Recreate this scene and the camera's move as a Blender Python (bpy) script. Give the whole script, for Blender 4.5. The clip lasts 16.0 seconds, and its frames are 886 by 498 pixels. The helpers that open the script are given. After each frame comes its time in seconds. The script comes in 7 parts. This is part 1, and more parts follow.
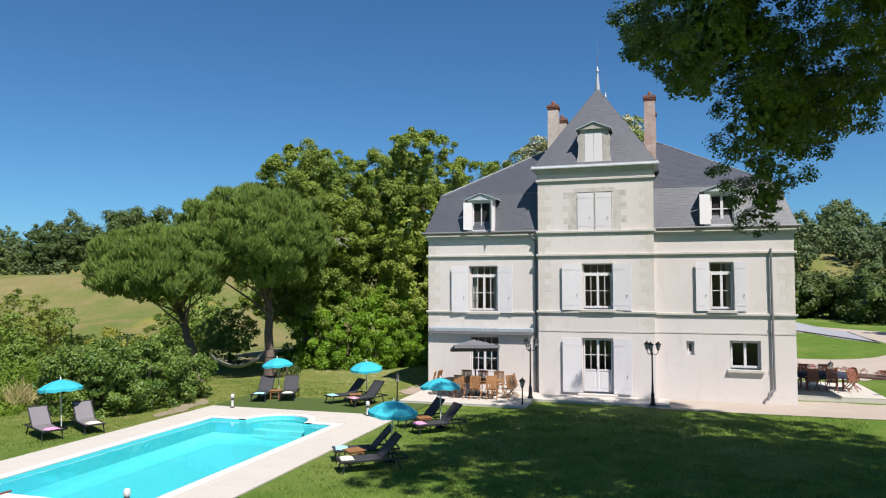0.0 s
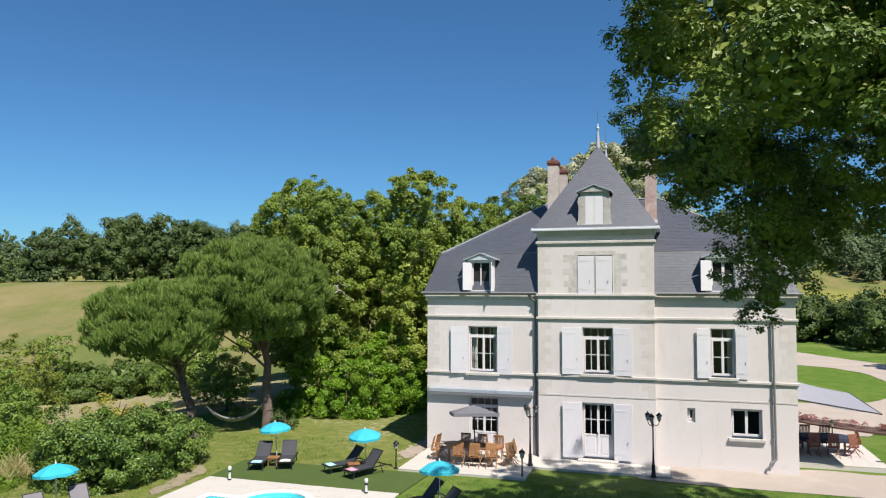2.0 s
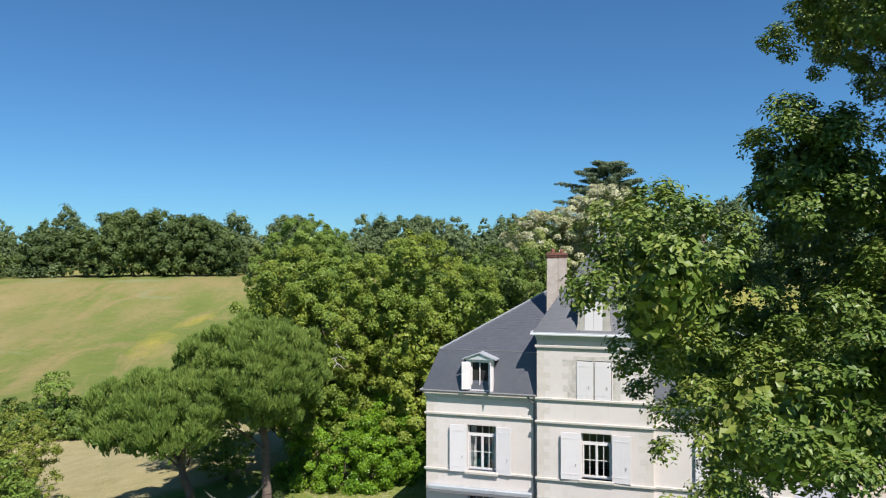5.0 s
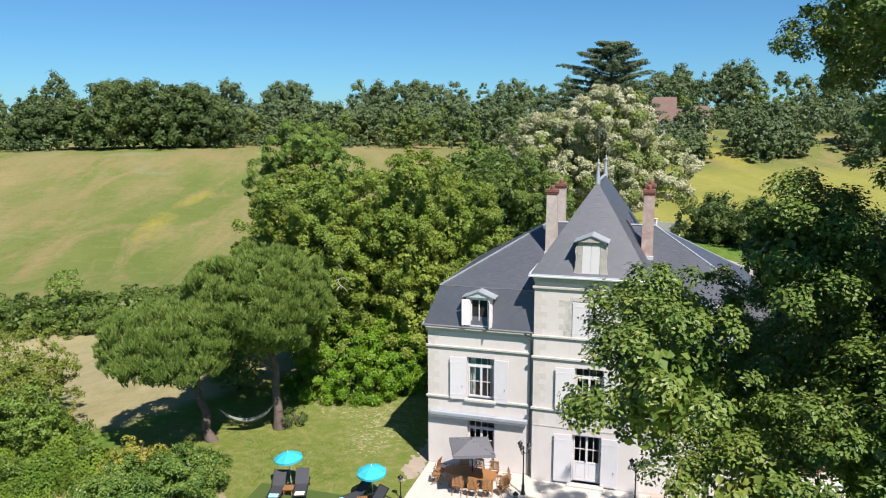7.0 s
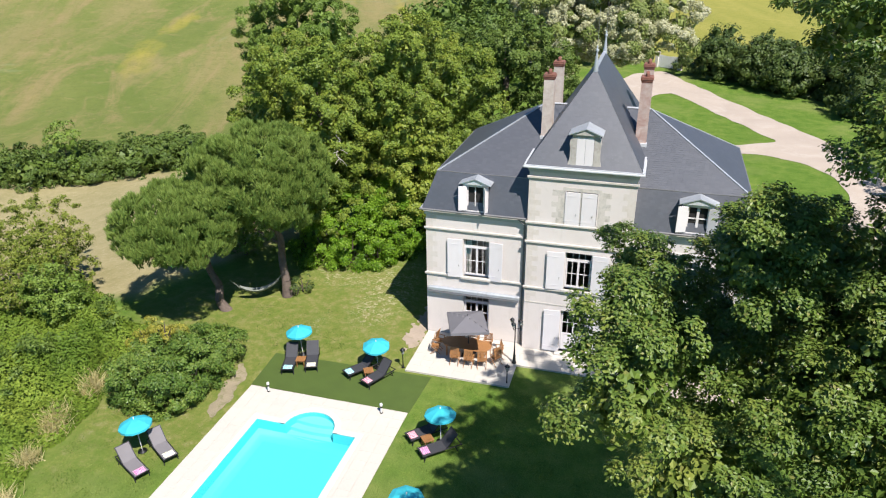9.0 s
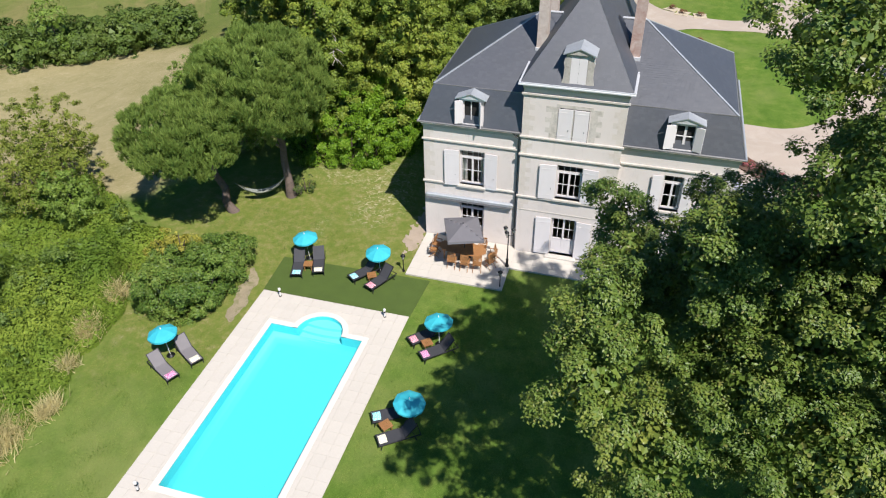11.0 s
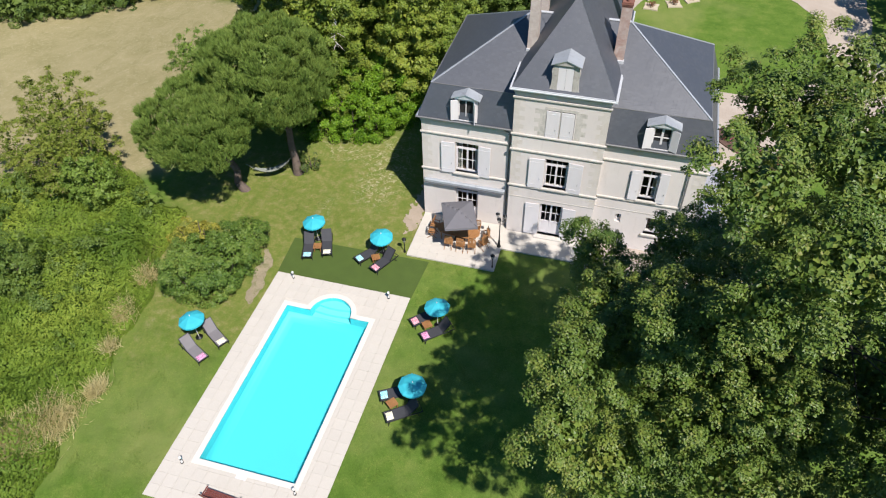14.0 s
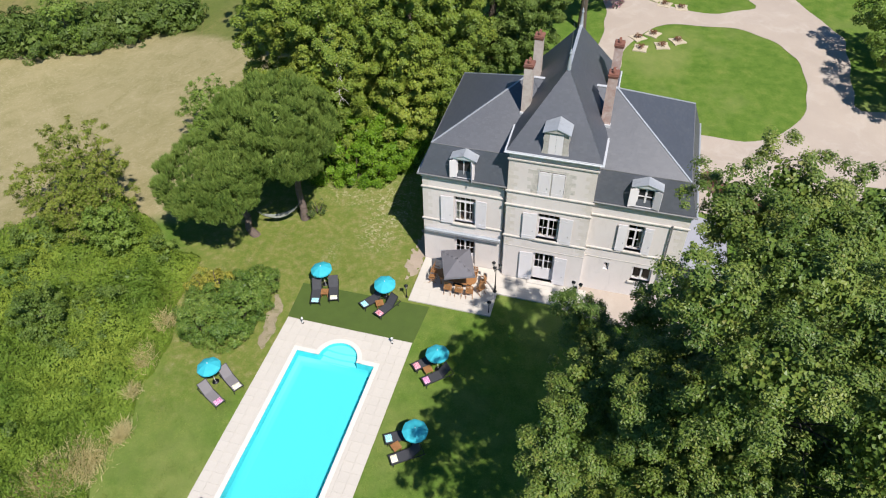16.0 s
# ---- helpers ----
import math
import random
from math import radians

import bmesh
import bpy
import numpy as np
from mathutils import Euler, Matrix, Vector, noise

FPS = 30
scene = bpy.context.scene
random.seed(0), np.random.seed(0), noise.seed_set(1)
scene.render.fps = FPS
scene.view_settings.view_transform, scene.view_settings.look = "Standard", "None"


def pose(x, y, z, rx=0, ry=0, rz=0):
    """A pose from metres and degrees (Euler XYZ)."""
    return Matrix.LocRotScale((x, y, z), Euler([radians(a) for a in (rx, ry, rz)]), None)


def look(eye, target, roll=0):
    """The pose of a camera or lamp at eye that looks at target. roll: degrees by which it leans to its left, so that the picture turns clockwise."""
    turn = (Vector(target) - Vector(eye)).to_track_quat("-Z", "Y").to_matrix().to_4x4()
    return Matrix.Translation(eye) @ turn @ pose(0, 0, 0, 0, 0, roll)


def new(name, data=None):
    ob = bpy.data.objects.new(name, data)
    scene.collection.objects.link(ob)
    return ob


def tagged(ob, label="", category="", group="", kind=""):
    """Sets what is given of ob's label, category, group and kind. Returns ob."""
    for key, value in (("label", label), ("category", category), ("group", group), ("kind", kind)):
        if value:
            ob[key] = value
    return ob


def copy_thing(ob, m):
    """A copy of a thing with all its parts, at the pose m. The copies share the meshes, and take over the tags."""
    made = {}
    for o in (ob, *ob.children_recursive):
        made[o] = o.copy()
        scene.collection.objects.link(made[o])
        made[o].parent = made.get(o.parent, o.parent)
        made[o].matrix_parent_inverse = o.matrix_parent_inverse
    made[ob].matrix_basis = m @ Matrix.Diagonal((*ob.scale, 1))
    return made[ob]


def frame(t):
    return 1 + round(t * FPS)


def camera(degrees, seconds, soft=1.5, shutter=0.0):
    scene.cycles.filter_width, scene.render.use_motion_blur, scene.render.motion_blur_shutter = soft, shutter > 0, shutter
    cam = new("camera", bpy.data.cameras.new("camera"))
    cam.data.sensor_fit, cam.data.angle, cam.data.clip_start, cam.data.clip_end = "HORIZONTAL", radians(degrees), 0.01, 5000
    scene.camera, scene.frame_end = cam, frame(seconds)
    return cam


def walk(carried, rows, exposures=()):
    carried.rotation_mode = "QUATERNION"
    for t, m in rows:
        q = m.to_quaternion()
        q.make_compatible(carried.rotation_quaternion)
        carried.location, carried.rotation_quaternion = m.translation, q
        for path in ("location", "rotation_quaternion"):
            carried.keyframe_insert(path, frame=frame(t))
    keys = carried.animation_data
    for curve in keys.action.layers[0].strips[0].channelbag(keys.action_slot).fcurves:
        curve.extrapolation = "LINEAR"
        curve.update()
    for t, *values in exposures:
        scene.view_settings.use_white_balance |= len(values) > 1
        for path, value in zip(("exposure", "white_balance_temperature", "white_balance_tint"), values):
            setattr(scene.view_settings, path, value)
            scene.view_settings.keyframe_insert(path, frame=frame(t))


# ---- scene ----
cam = camera(63.4, 16.0, soft=1.15)
METRES, EYE, TILT, LEAN, TURN = 31.0, 5.0, 3.0, 0.0, 17.2
ROWS = [
    (0.0, 0.0, 0.0, 0.0, 0.0, 0.0, -0.0),
    (0.5, 0.0003, 0.0018, 0.0207, -0.02, 0.02, 0.0),
    (1.0, 0.0005, 0.0042, 0.0445, -0.03, -0.02, -0.0),
    (1.5, -0.0001, 0.0068, 0.0692, -0.07, -0.04, -0.01),
    (2.0, -0.0006, 0.0083, 0.0959, -0.09, -0.06, -0.05),
    (2.5, -0.0004, 0.0096, 0.1253, -0.11, -0.1, -0.06),
    (3.0, 0.0, 0.0115, 0.1556, -0.14, -0.15, -0.04),
    (3.5, -0.0007, 0.0127, 0.1874, -0.19, -0.18, -0.05),
    (4.0, -0.0015, 0.0145, 0.2201, -0.23, -0.2, -0.07),
    (6.5, -0.0059, 0.0192, 0.3793, -0.42, -9.09, 0.07),
    (7.0, -0.0061, 0.021, 0.4112, -0.45, -12.78, 0.12),
    (7.5, -0.006, 0.0222, 0.4432, -0.52, -16.59, 0.17),
    (8.0, -0.0059, 0.0233, 0.475, -0.6, -20.37, 0.26),
    (8.5, -0.0056, 0.0251, 0.5066, -0.71, -24.15, 0.35),
    (9.0, -0.0053, 0.0269, 0.538, -0.78, -27.64, 0.4),
    (9.5, -0.0051, 0.0286, 0.5693, -0.84, -30.88, 0.42),
    (10.0, -0.0048, 0.03, 0.6019, -0.94, -33.95, 0.47),
    (12.5, -0.0035, 0.0378, 0.764, -1.44, -45.89, 0.63),
    (13.0, -0.0036, 0.0404, 0.7962, -1.51, -46.63, 0.62),
    (13.5, -0.0031, 0.0429, 0.8287, -1.55, -47.31, 0.65),
    (14.0, -0.003, 0.0445, 0.8615, -1.59, -47.44, 0.65),
    (14.5, -0.0039, 0.0455, 0.8951, -1.65, -47.41, 0.63),
    (15.0, -0.0048, 0.047, 0.9292, -1.69, -47.39, 0.61),
    (15.5, -0.0055, 0.0485, 0.9636, -1.76, -47.39, 0.58),
    (16.0, -0.0057, 0.0501, 0.9984, -1.82, -47.38, 0.58),
]
walk(cam, [(t, pose(0, 0, EYE, TILT, LEAN, TURN) @ pose(METRES * x, METRES * y, METRES * z, 90 + pitch, roll, yaw)) for t, x, y, z, yaw, pitch, roll in ROWS],
     [(0.0, 0.55), (2.5, 0.6), (4.0, 0.64), (6.5, 0.71), (7.5, 0.72), (8.5, 0.77), (9.5, 0.71), (10.2, 0.61), (12.5, 0.53), (16.0, 0.48)])

# ---- light ----
SUN_TO = Vector((0.8, -0.84, 1.64)).normalized()      # towards the sun
world = bpy.data.worlds.new("sky")
scene.world = world
world.use_nodes = True
wn = world.node_tree.nodes
sky = wn.new("ShaderNodeTexSky")
sky.sky_type = "NISHITA"
sky.sun_disc = False
sky.sun_elevation = math.asin(SUN_TO.z)
sky.sun_rotation = math.atan2(SUN_TO.x, SUN_TO.y)
sky.altitude, sky.air_density, sky.dust_density, sky.ozone_density = 800, 1.0, 0.6, 5.0
wn["Background"].inputs["Strength"].default_value = 0.064
clear = wn.new("ShaderNodeMix")                       # a clear, dry summer sky
clear.data_type, clear.blend_type = "RGBA", "MULTIPLY"
clear.inputs[0].default_value, clear.inputs[7].default_value = 1.0, (0.57, 0.95, 1.16, 1)
world.node_tree.links.new(sky.outputs["Color"], clear.inputs[6])
world.node_tree.links.new(clear.outputs[2], wn["Background"].inputs["Color"])
lamp = bpy.data.lights.new("sun", "SUN")
lamp.energy, lamp.angle, lamp.color = 5.0, radians(0.53), (1.0, 0.94, 0.9)
sun = new("sun", lamp)
sun.matrix_world = look((30, -40, 60), Vector((30, -40, 60)) - SUN_TO)

# ---- building tools ----
class Build:
    """Collects verts and faces of one mesh."""

    def __init__(self):
        self.v, self.f, self.smooth = [], [], []

    def add(self, verts, faces, smooth=False, m=None):
        n = len(self.v)
        self.v += [tuple(m @ Vector(p)) for p in verts] if m is not None else [tuple(p) for p in verts]
        self.f += [tuple(n + i for i in f) for f in faces]
        self.smooth += [smooth] * len(faces)
        return self

    def box(self, x0, y0, z0, x1, y1, z1, m=None, bevel=0.0):
        if bevel:
            return self.bevelled(x0, y0, z0, x1, y1, z1, bevel, m)
        p = [(x, y, z) for z in (z0, z1) for y in (y0, y1) for x in (x0, x1)]
        return self.add(p, [(0, 2, 3, 1), (4, 5, 7, 6), (0, 1, 5, 4), (2, 6, 7, 3), (0, 4, 6, 2), (1, 3, 7, 5)], m=m)

    def bevelled(self, x0, y0, z0, x1, y1, z1, b, m=None):
        """A box whose upper edges and upright corners are cut off by b."""
        def ring(z, i):
            return [(x0 + i + b, y0 + i, z), (x1 - i - b, y0 + i, z), (x1 - i, y0 + i + b, z), (x1 - i, y1 - i - b, z),
                    (x1 - i - b, y1 - i, z), (x0 + i + b, y1 - i, z), (x0 + i, y1 - i - b, z), (x0 + i, y0 + i + b, z)]
        v = ring(z0, 0) + ring(z1 - b, 0) + ring(z1, b)
        f = [tuple(range(7, -1, -1)), tuple(range(16, 24))]
        for k in (0, 8):
            f += [(k + i, k + (i + 1) % 8, k + 8 + (i + 1) % 8, k + 8 + i) for i in range(8)]
        return self.add(v, f, m=m)

    def tube(self, a, b, r0, r1=None, n=10, caps=True):
        r1 = r0 if r1 is None else r1
        a, b = Vector(a), Vector(b)
        q = (b - a).to_track_quat("Z", "Y")
        v = [tuple(p + q @ Vector((r * math.cos(t), r * math.sin(t), 0))) for p, r in ((a, r0), (b, r1)) for t in [2 * math.pi * i / n for i in range(n)]]
        self.add(v, [(i, (i + 1) % n, n + (i + 1) % n, n + i) for i in range(n)], True)
        if caps:
            self.add(v, [tuple(range(n - 1, -1, -1)), tuple(range(n, 2 * n))])
        return self

    def path(self, pts, radii, n=8):
        for i in range(len(pts) - 1):
            self.tube(pts[i], pts[i + 1], radii[i], radii[i + 1], n, caps=i in (0, len(pts) - 2))
        return self

    def lathe(self, profile, centre=(0, 0, 0), n=16, flat=False):
        """profile: rows of radius, height."""
        cx, cy, cz = centre
        v = [(cx + r * math.cos(2 * math.pi * i / n), cy + r * math.sin(2 * math.pi * i / n), cz + z) for r, z in profile for i in range(n)]
        f = [(k * n + i, k * n + (i + 1) % n, (k + 1) * n + (i + 1) % n, (k + 1) * n + i) for k in range(len(profile) - 1) for i in range(n)]
        return self.add(v, f, not flat)

    def prism(self, pts, z0, z1):
        """An upright prism over an outline of x, y, counter-clockwise."""
        n = len(pts)
        v = [(x, y, z0) for x, y in pts] + [(x, y, z1) for x, y in pts]
        return self.add(v, [tuple(range(n - 1, -1, -1)), tuple(range(n, 2 * n))] + [(i, (i + 1) % n, n + (i + 1) % n, n + i) for i in range(n)])

    def wall(self, x0, x1, z0, z1, y, thick, holes=()):
        """A wall along x whose outer face is at y and looks to -y; holes: x0, x1, z0, z1."""
        xs = sorted({x0, x1, *[h[0] for h in holes], *[h[1] for h in holes]})
        zs = sorted({z0, z1, *[h[2] for h in holes], *[h[3] for h in holes]})
        for a, b in zip(xs, xs[1:]):
            for c, d in zip(zs, zs[1:]):
                if not any(h[0] <= a and b <= h[1] and h[2] <= c and d <= h[3] for h in holes):
                    self.add([(a, y, c), (b, y, c), (b, y, d), (a, y, d)], [(0, 1, 2, 3)])
                    self.add([(a, y + thick, c), (b, y + thick, c), (b, y + thick, d), (a, y + thick, d)], [(3, 2, 1, 0)])
        for a, b, c, d in [(x0, x1, z0, z1), *holes]:
            self.add([(a, y, c), (b, y, c), (b, y, d), (a, y, d), (a, y + thick, c), (b, y + thick, c), (b, y + thick, d), (a, y + thick, d)],
                     [(0, 4, 5, 1), (1, 5, 6, 2), (2, 6, 7, 3), (3, 7, 4, 0)])
        return self

    def weld(self, dist=0.0005):
        """Joins corners that meet."""
        bm = bmesh.new()
        bm.from_mesh(self.mesh("weld", None))
        bmesh.ops.remove_doubles(bm, verts=bm.verts, dist=dist)
        self.v = [tuple(p.co) for p in bm.verts]
        self.f = [tuple(p.index for p in f.verts) for f in bm.faces]
        self.smooth = [f.smooth for f in bm.faces]
        bm.free()
        return self

    def mesh(self, name, mat):
        me = bpy.data.meshes.new(name)
        me.from_pydata(self.v, [], self.f)
        me.polygons.foreach_set("use_smooth", self.smooth)
        me.materials.append(mat)
        me.update()
        return me


def part(name, b, mat, parent=None, label="", at=None):
    """One mesh object, under a thing or a part if there is one."""
    ob = new(name, b.mesh(name, mat) if isinstance(b, Build) else b)
    if parent is not None:
        ob.parent = parent
    if at is not None:
        ob.matrix_basis = at
    return tagged(ob, label)


def thing(name, label, category, group="", at=None):
    ob = new(name)
    ob.empty_display_size = 0.3
    if at is not None:
        ob.matrix_basis = at
    return tagged(ob, label, category, group)


def solid(name, b, mat, label, category="", group="", kind="", at=None):
    """A thing that is one mesh."""
    return tagged(part(name, b, mat, at=at), label, category, group, kind)


def quads(name, v, mat, corners=4, smooth=False):
    """A mesh from an array of corner points, four (or three) after one another to a face."""
    me = bpy.data.meshes.new(name)
    n = len(v)
    me.vertices.add(n)
    me.vertices.foreach_set("co", np.asarray(v, np.float32).ravel())
    me.loops.add(n)
    me.loops.foreach_set("vertex_index", np.arange(n, dtype=np.int32))
    me.polygons.add(n // corners)
    me.polygons.foreach_set("loop_start", np.arange(0, n, corners, dtype=np.int32))
    me.polygons.foreach_set("use_smooth", np.full(n // corners, smooth))
    me.materials.append(mat)
    me.update(calc_edges=True)
    return me


# ---- materials ----
class Nodes:
    def __init__(self, name):
        self.mat = bpy.data.materials.new(name)
        self.mat.use_nodes = True
        self.tree = self.mat.node_tree
        self.bsdf = self.tree.nodes["Principled BSDF"]
        self.out = self.tree.nodes["Material Output"]

    def node(self, kind, **values):
        n = self.tree.nodes.new(kind)
        for key, value in values.items():
            n.inputs[key.replace("_", " ")].default_value = value
        return n

    def link(self, a, b):
        self.tree.links.new(a, b)

    def noise(self, scale, detail=4, rough=0.6, coords=None, distortion=0.0):
        n = self.node("ShaderNodeTexNoise", Scale=scale, Detail=detail, Roughness=rough, Distortion=distortion)
        self.link(coords or self.coords(), n.inputs["Vector"])
        return n.outputs["Fac"]

    def coords(self):
        return self.node("ShaderNodeTexCoord").outputs["Object"]

    def ramp(self, fac, *stops):
        n = self.node("ShaderNodeValToRGB")
        while len(n.color_ramp.elements) < len(stops):
            n.color_ramp.elements.new(0.5)
        for e, (p, c) in zip(n.color_ramp.elements, stops):
            e.position = p
            e.color = (*c, 1) if isinstance(c, tuple) else (c, c, c, 1)
        self.link(fac, n.inputs["Fac"])
        return n.outputs["Color"]

    def mix(self, fac, a, b, mode="MIX"):
        n = self.tree.nodes.new("ShaderNodeMix")
        n.data_type, n.blend_type = "RGBA", mode
        for socket, value in ((n.inputs[0], fac), (n.inputs[6], a), (n.inputs[7], b)):
            if isinstance(value, (int, float)):
                socket.default_value = value
            elif isinstance(value, tuple):
                socket.default_value = (*value, 1)
            else:
                self.link(value, socket)
        return n.outputs[2]

    def math(self, op, a, b=0.0, clamp=False):
        n = self.tree.nodes.new("ShaderNodeMath")
        n.operation, n.use_clamp = op, clamp
        for socket, value in ((n.inputs[0], a), (n.inputs[1], b)):
            if isinstance(value, (int, float)):
                socket.default_value = value
            else:
                self.link(value, socket)
        return n.outputs[0]

    def bump(self, height, strength=0.3, distance=0.02):
        n = self.node("ShaderNodeBump", Strength=strength, Distance=distance)
        self.link(height, n.inputs["Height"])
        self.link(n.outputs["Normal"], self.bsdf.inputs["Normal"])

    def attribute(self, name):
        n = self.node("ShaderNodeAttribute")
        n.attribute_name = name
        return n.outputs["Fac"]

    def colour(self, c):
        self.bsdf.inputs["Base Color"].default_value = (*c, 1) if isinstance(c, tuple) else (0, 0, 0, 1)
        if not isinstance(c, tuple):
            self.link(c, self.bsdf.inputs["Base Color"])

    def set(self, **values):
        for key, value in values.items():
            self.bsdf.inputs[key.replace("_", " ")].default_value = value
        return self


def surface(name, base, var=0.12, big=0.6, fine=12.0, rough=0.8, metal=0.0, bump=0.15, depth=0.01, stain=None, stain_at=(0.55, 0.75), piece=0.0):
    """A plain material: base colour with variation at two scales, an optional stain, relief."""
    s = Nodes(name)
    lo, hi = tuple(c * (1 - var) for c in base), tuple(min(1, c * (1 + var)) for c in base)
    large, small = s.noise(big, 5, 0.6), s.noise(fine, 6, 0.65)
    col = s.ramp(large, (0.3, lo), (0.7, hi))
    col = s.mix(0.35, col, s.ramp(small, (0.3, tuple(c * (1 - 2 * var) for c in base)), (0.7, hi)))
    if stain:
        col = s.mix(s.ramp(s.noise(big * 1.7, 6, 0.7, distortion=0.6), (stain_at[0], 0.0), (stain_at[1], 1.0)), col, stain)
    if piece:
        info = s.node("ShaderNodeObjectInfo")
        col = s.mix(1.0, col, s.ramp(info.outputs["Random"], (0.0, 1 - piece), (1.0, 1.0)), "MULTIPLY")
    s.colour(col)
    s.set(Roughness=rough, Metallic=metal)
    if bump:
        s.bump(s.math("ADD", s.noise(fine, 5, 0.6), s.noise(fine * 6, 3, 0.6)), bump, depth)
    return s.mat


def island_leaf(name, dark, mid, light, glow=0.35, rough=0.5, patch=0.35, tip=None, tip_share=0.0, gloss=0.3, spread=0.6):
    """Leaves: each its own tone, patches of tone over the crown, light passing through."""
    s = Nodes(name)
    rnd = s.node("ShaderNodeNewGeometry").outputs["Random Per Island"]
    tone = s.ramp(s.noise(patch, 3, 0.5), (0.3, 0.0), (0.7, 1.0))
    fac = s.math("ADD", s.math("MULTIPLY", rnd, spread), s.math("MULTIPLY", tone, 1.08 - spread))
    col = s.ramp(fac, (0.12, dark), (0.54, mid), (0.98, light))
    if tip:
        col = s.mix(s.math("GREATER_THAN", s.math("FRACT", s.math("MULTIPLY", rnd, 37.7)), 1 - tip_share), col, tip)
    s.colour(col)
    s.set(Roughness=rough)
    s.bsdf.inputs["Specular IOR Level"].default_value = gloss
    trans = s.node("ShaderNodeBsdfTranslucent")
    s.link(col, trans.inputs["Color"])
    blend = s.node("ShaderNodeMixShader", Fac=glow)
    s.link(s.bsdf.outputs[0], blend.inputs[1])
    s.link(trans.outputs[0], blend.inputs[2])
    s.link(blend.outputs[0], s.out.inputs["Surface"])
    return s.mat

# ---- surfaces ----


def wall_material():
    """Old lime render: broad tone, rain streaks, grey weathered patches, fine grain."""
    s = Nodes("lime_render")
    at = s.coords()
    long = s.node("ShaderNodeMapping")
    long.inputs["Scale"].default_value = (1.0, 1.0, 0.16)
    s.link(at, long.inputs["Vector"])
    col = s.ramp(s.noise(0.35, 5, 0.6), (0.3, (0.575, 0.525, 0.489)), (0.7, (0.632, 0.582, 0.546)))
    col = s.mix(s.ramp(s.noise(2.6, 6, 0.7, long.outputs[0]), (0.56, 0.0), (0.76, 0.5)), col, (0.436, 0.399, 0.364))
    col = s.mix(s.ramp(s.noise(0.9, 8, 0.75, distortion=0.8), (0.56, 0.0), (0.72, 0.55)), col, (0.488, 0.456, 0.417))
    col = s.mix(s.ramp(s.noise(1.7, 8, 0.8, distortion=1.2), (0.62, 0.0), (0.7, 0.45)), col, (0.349, 0.328, 0.302))
    col = s.mix(s.ramp(s.noise(26, 4, 0.7), (0.4, 0.0), (0.8, 0.25)), col, (0.48, 0.438, 0.399))
    s.colour(col)
    s.set(Roughness=0.92)
    s.bump(s.math("ADD", s.noise(9, 5, 0.6), s.noise(50, 3, 0.6)), 0.18, 0.01)
    return s.mat


render_wall = wall_material()
stone_band = surface("dressed_stone", (0.498, 0.465, 0.415), 0.1, 1.2, 14, 0.85, bump=0.2, stain=(0.349, 0.324, 0.282), stain_at=(0.5, 0.8))
quoin_stone = surface("quoin_stone", (0.573, 0.525, 0.473), 0.05, 1.5, 16, 0.88, bump=0.2, stain=(0.498, 0.44, 0.365), stain_at=(0.5, 0.8), piece=0.05)
old_stone = surface("weathered_stone", (0.415, 0.39, 0.349), 0.14, 2.2, 18, 0.88, bump=0.25, stain=(0.274, 0.257, 0.224), stain_at=(0.5, 0.72))
white_paint = surface("white_paint", (0.639, 0.61, 0.61), 0.04, 1.5, 20, 0.55, bump=0.03)
zinc = surface("zinc", (0.415, 0.44, 0.465), 0.1, 1.5, 12, 0.45, metal=0.35, bump=0.05, stain=(0.299, 0.307, 0.315))
zinc_light = surface("light_zinc", (0.548, 0.564, 0.581), 0.08, 1.5, 12, 0.5, metal=0.2, bump=0.05)
pipe_zinc = surface("pipe_zinc", (0.183, 0.183, 0.183), 0.15, 2, 16, 0.55, metal=0.3, bump=0.05)
brick_red = surface("chimney_brick", (0.199, 0.083, 0.0581), 0.25, 3, 18, 0.9, bump=0.4, stain=(0.116, 0.083, 0.0664))
chimney_render = surface("chimney_render", (0.481, 0.423, 0.373), 0.14, 1.2, 10, 0.9, bump=0.3, stain=(0.349, 0.274, 0.232), stain_at=(0.45, 0.75))
chimney_pink = surface("chimney_pink", (0.432, 0.349, 0.307), 0.2, 1.2, 10, 0.9, bump=0.35, stain=(0.315, 0.199, 0.166), stain_at=(0.42, 0.68))
paving = surface("pale_paving", (0.5, 0.462, 0.405), 0.06, 0.8, 14, 0.85, bump=0.12, stain=(0.448, 0.39, 0.332), stain_at=(0.5, 0.8), piece=0.04)
coping_stone = surface("white_coping", (0.6, 0.57, 0.515), 0.04, 1.5, 14, 0.8, bump=0.08, piece=0.05)
terrace_stone = surface("terrace_slab", (0.505, 0.467, 0.408), 0.06, 0.7, 12, 0.85, bump=0.12, stain=(0.415, 0.365, 0.315), stain_at=(0.52, 0.8), piece=0.035)
dark_room = surface("dim_plaster", (0.249, 0.232, 0.216), 0.08, 1, 8, 0.9)
floor_wood = surface("oak_boards", (0.166, 0.108, 0.0664), 0.15, 2, 14, 0.6)
black_iron = surface("black_iron", (0.0149, 0.0158, 0.0166), 0.2, 3, 25, 0.45, metal=0.5, bump=0.1)
gravel = surface("pale_gravel", (0.382, 0.32, 0.261), 0.1, 0.25, 30, 0.95, bump=0.5, depth=0.02, stain=(0.448, 0.39, 0.332), stain_at=(0.5, 0.8))
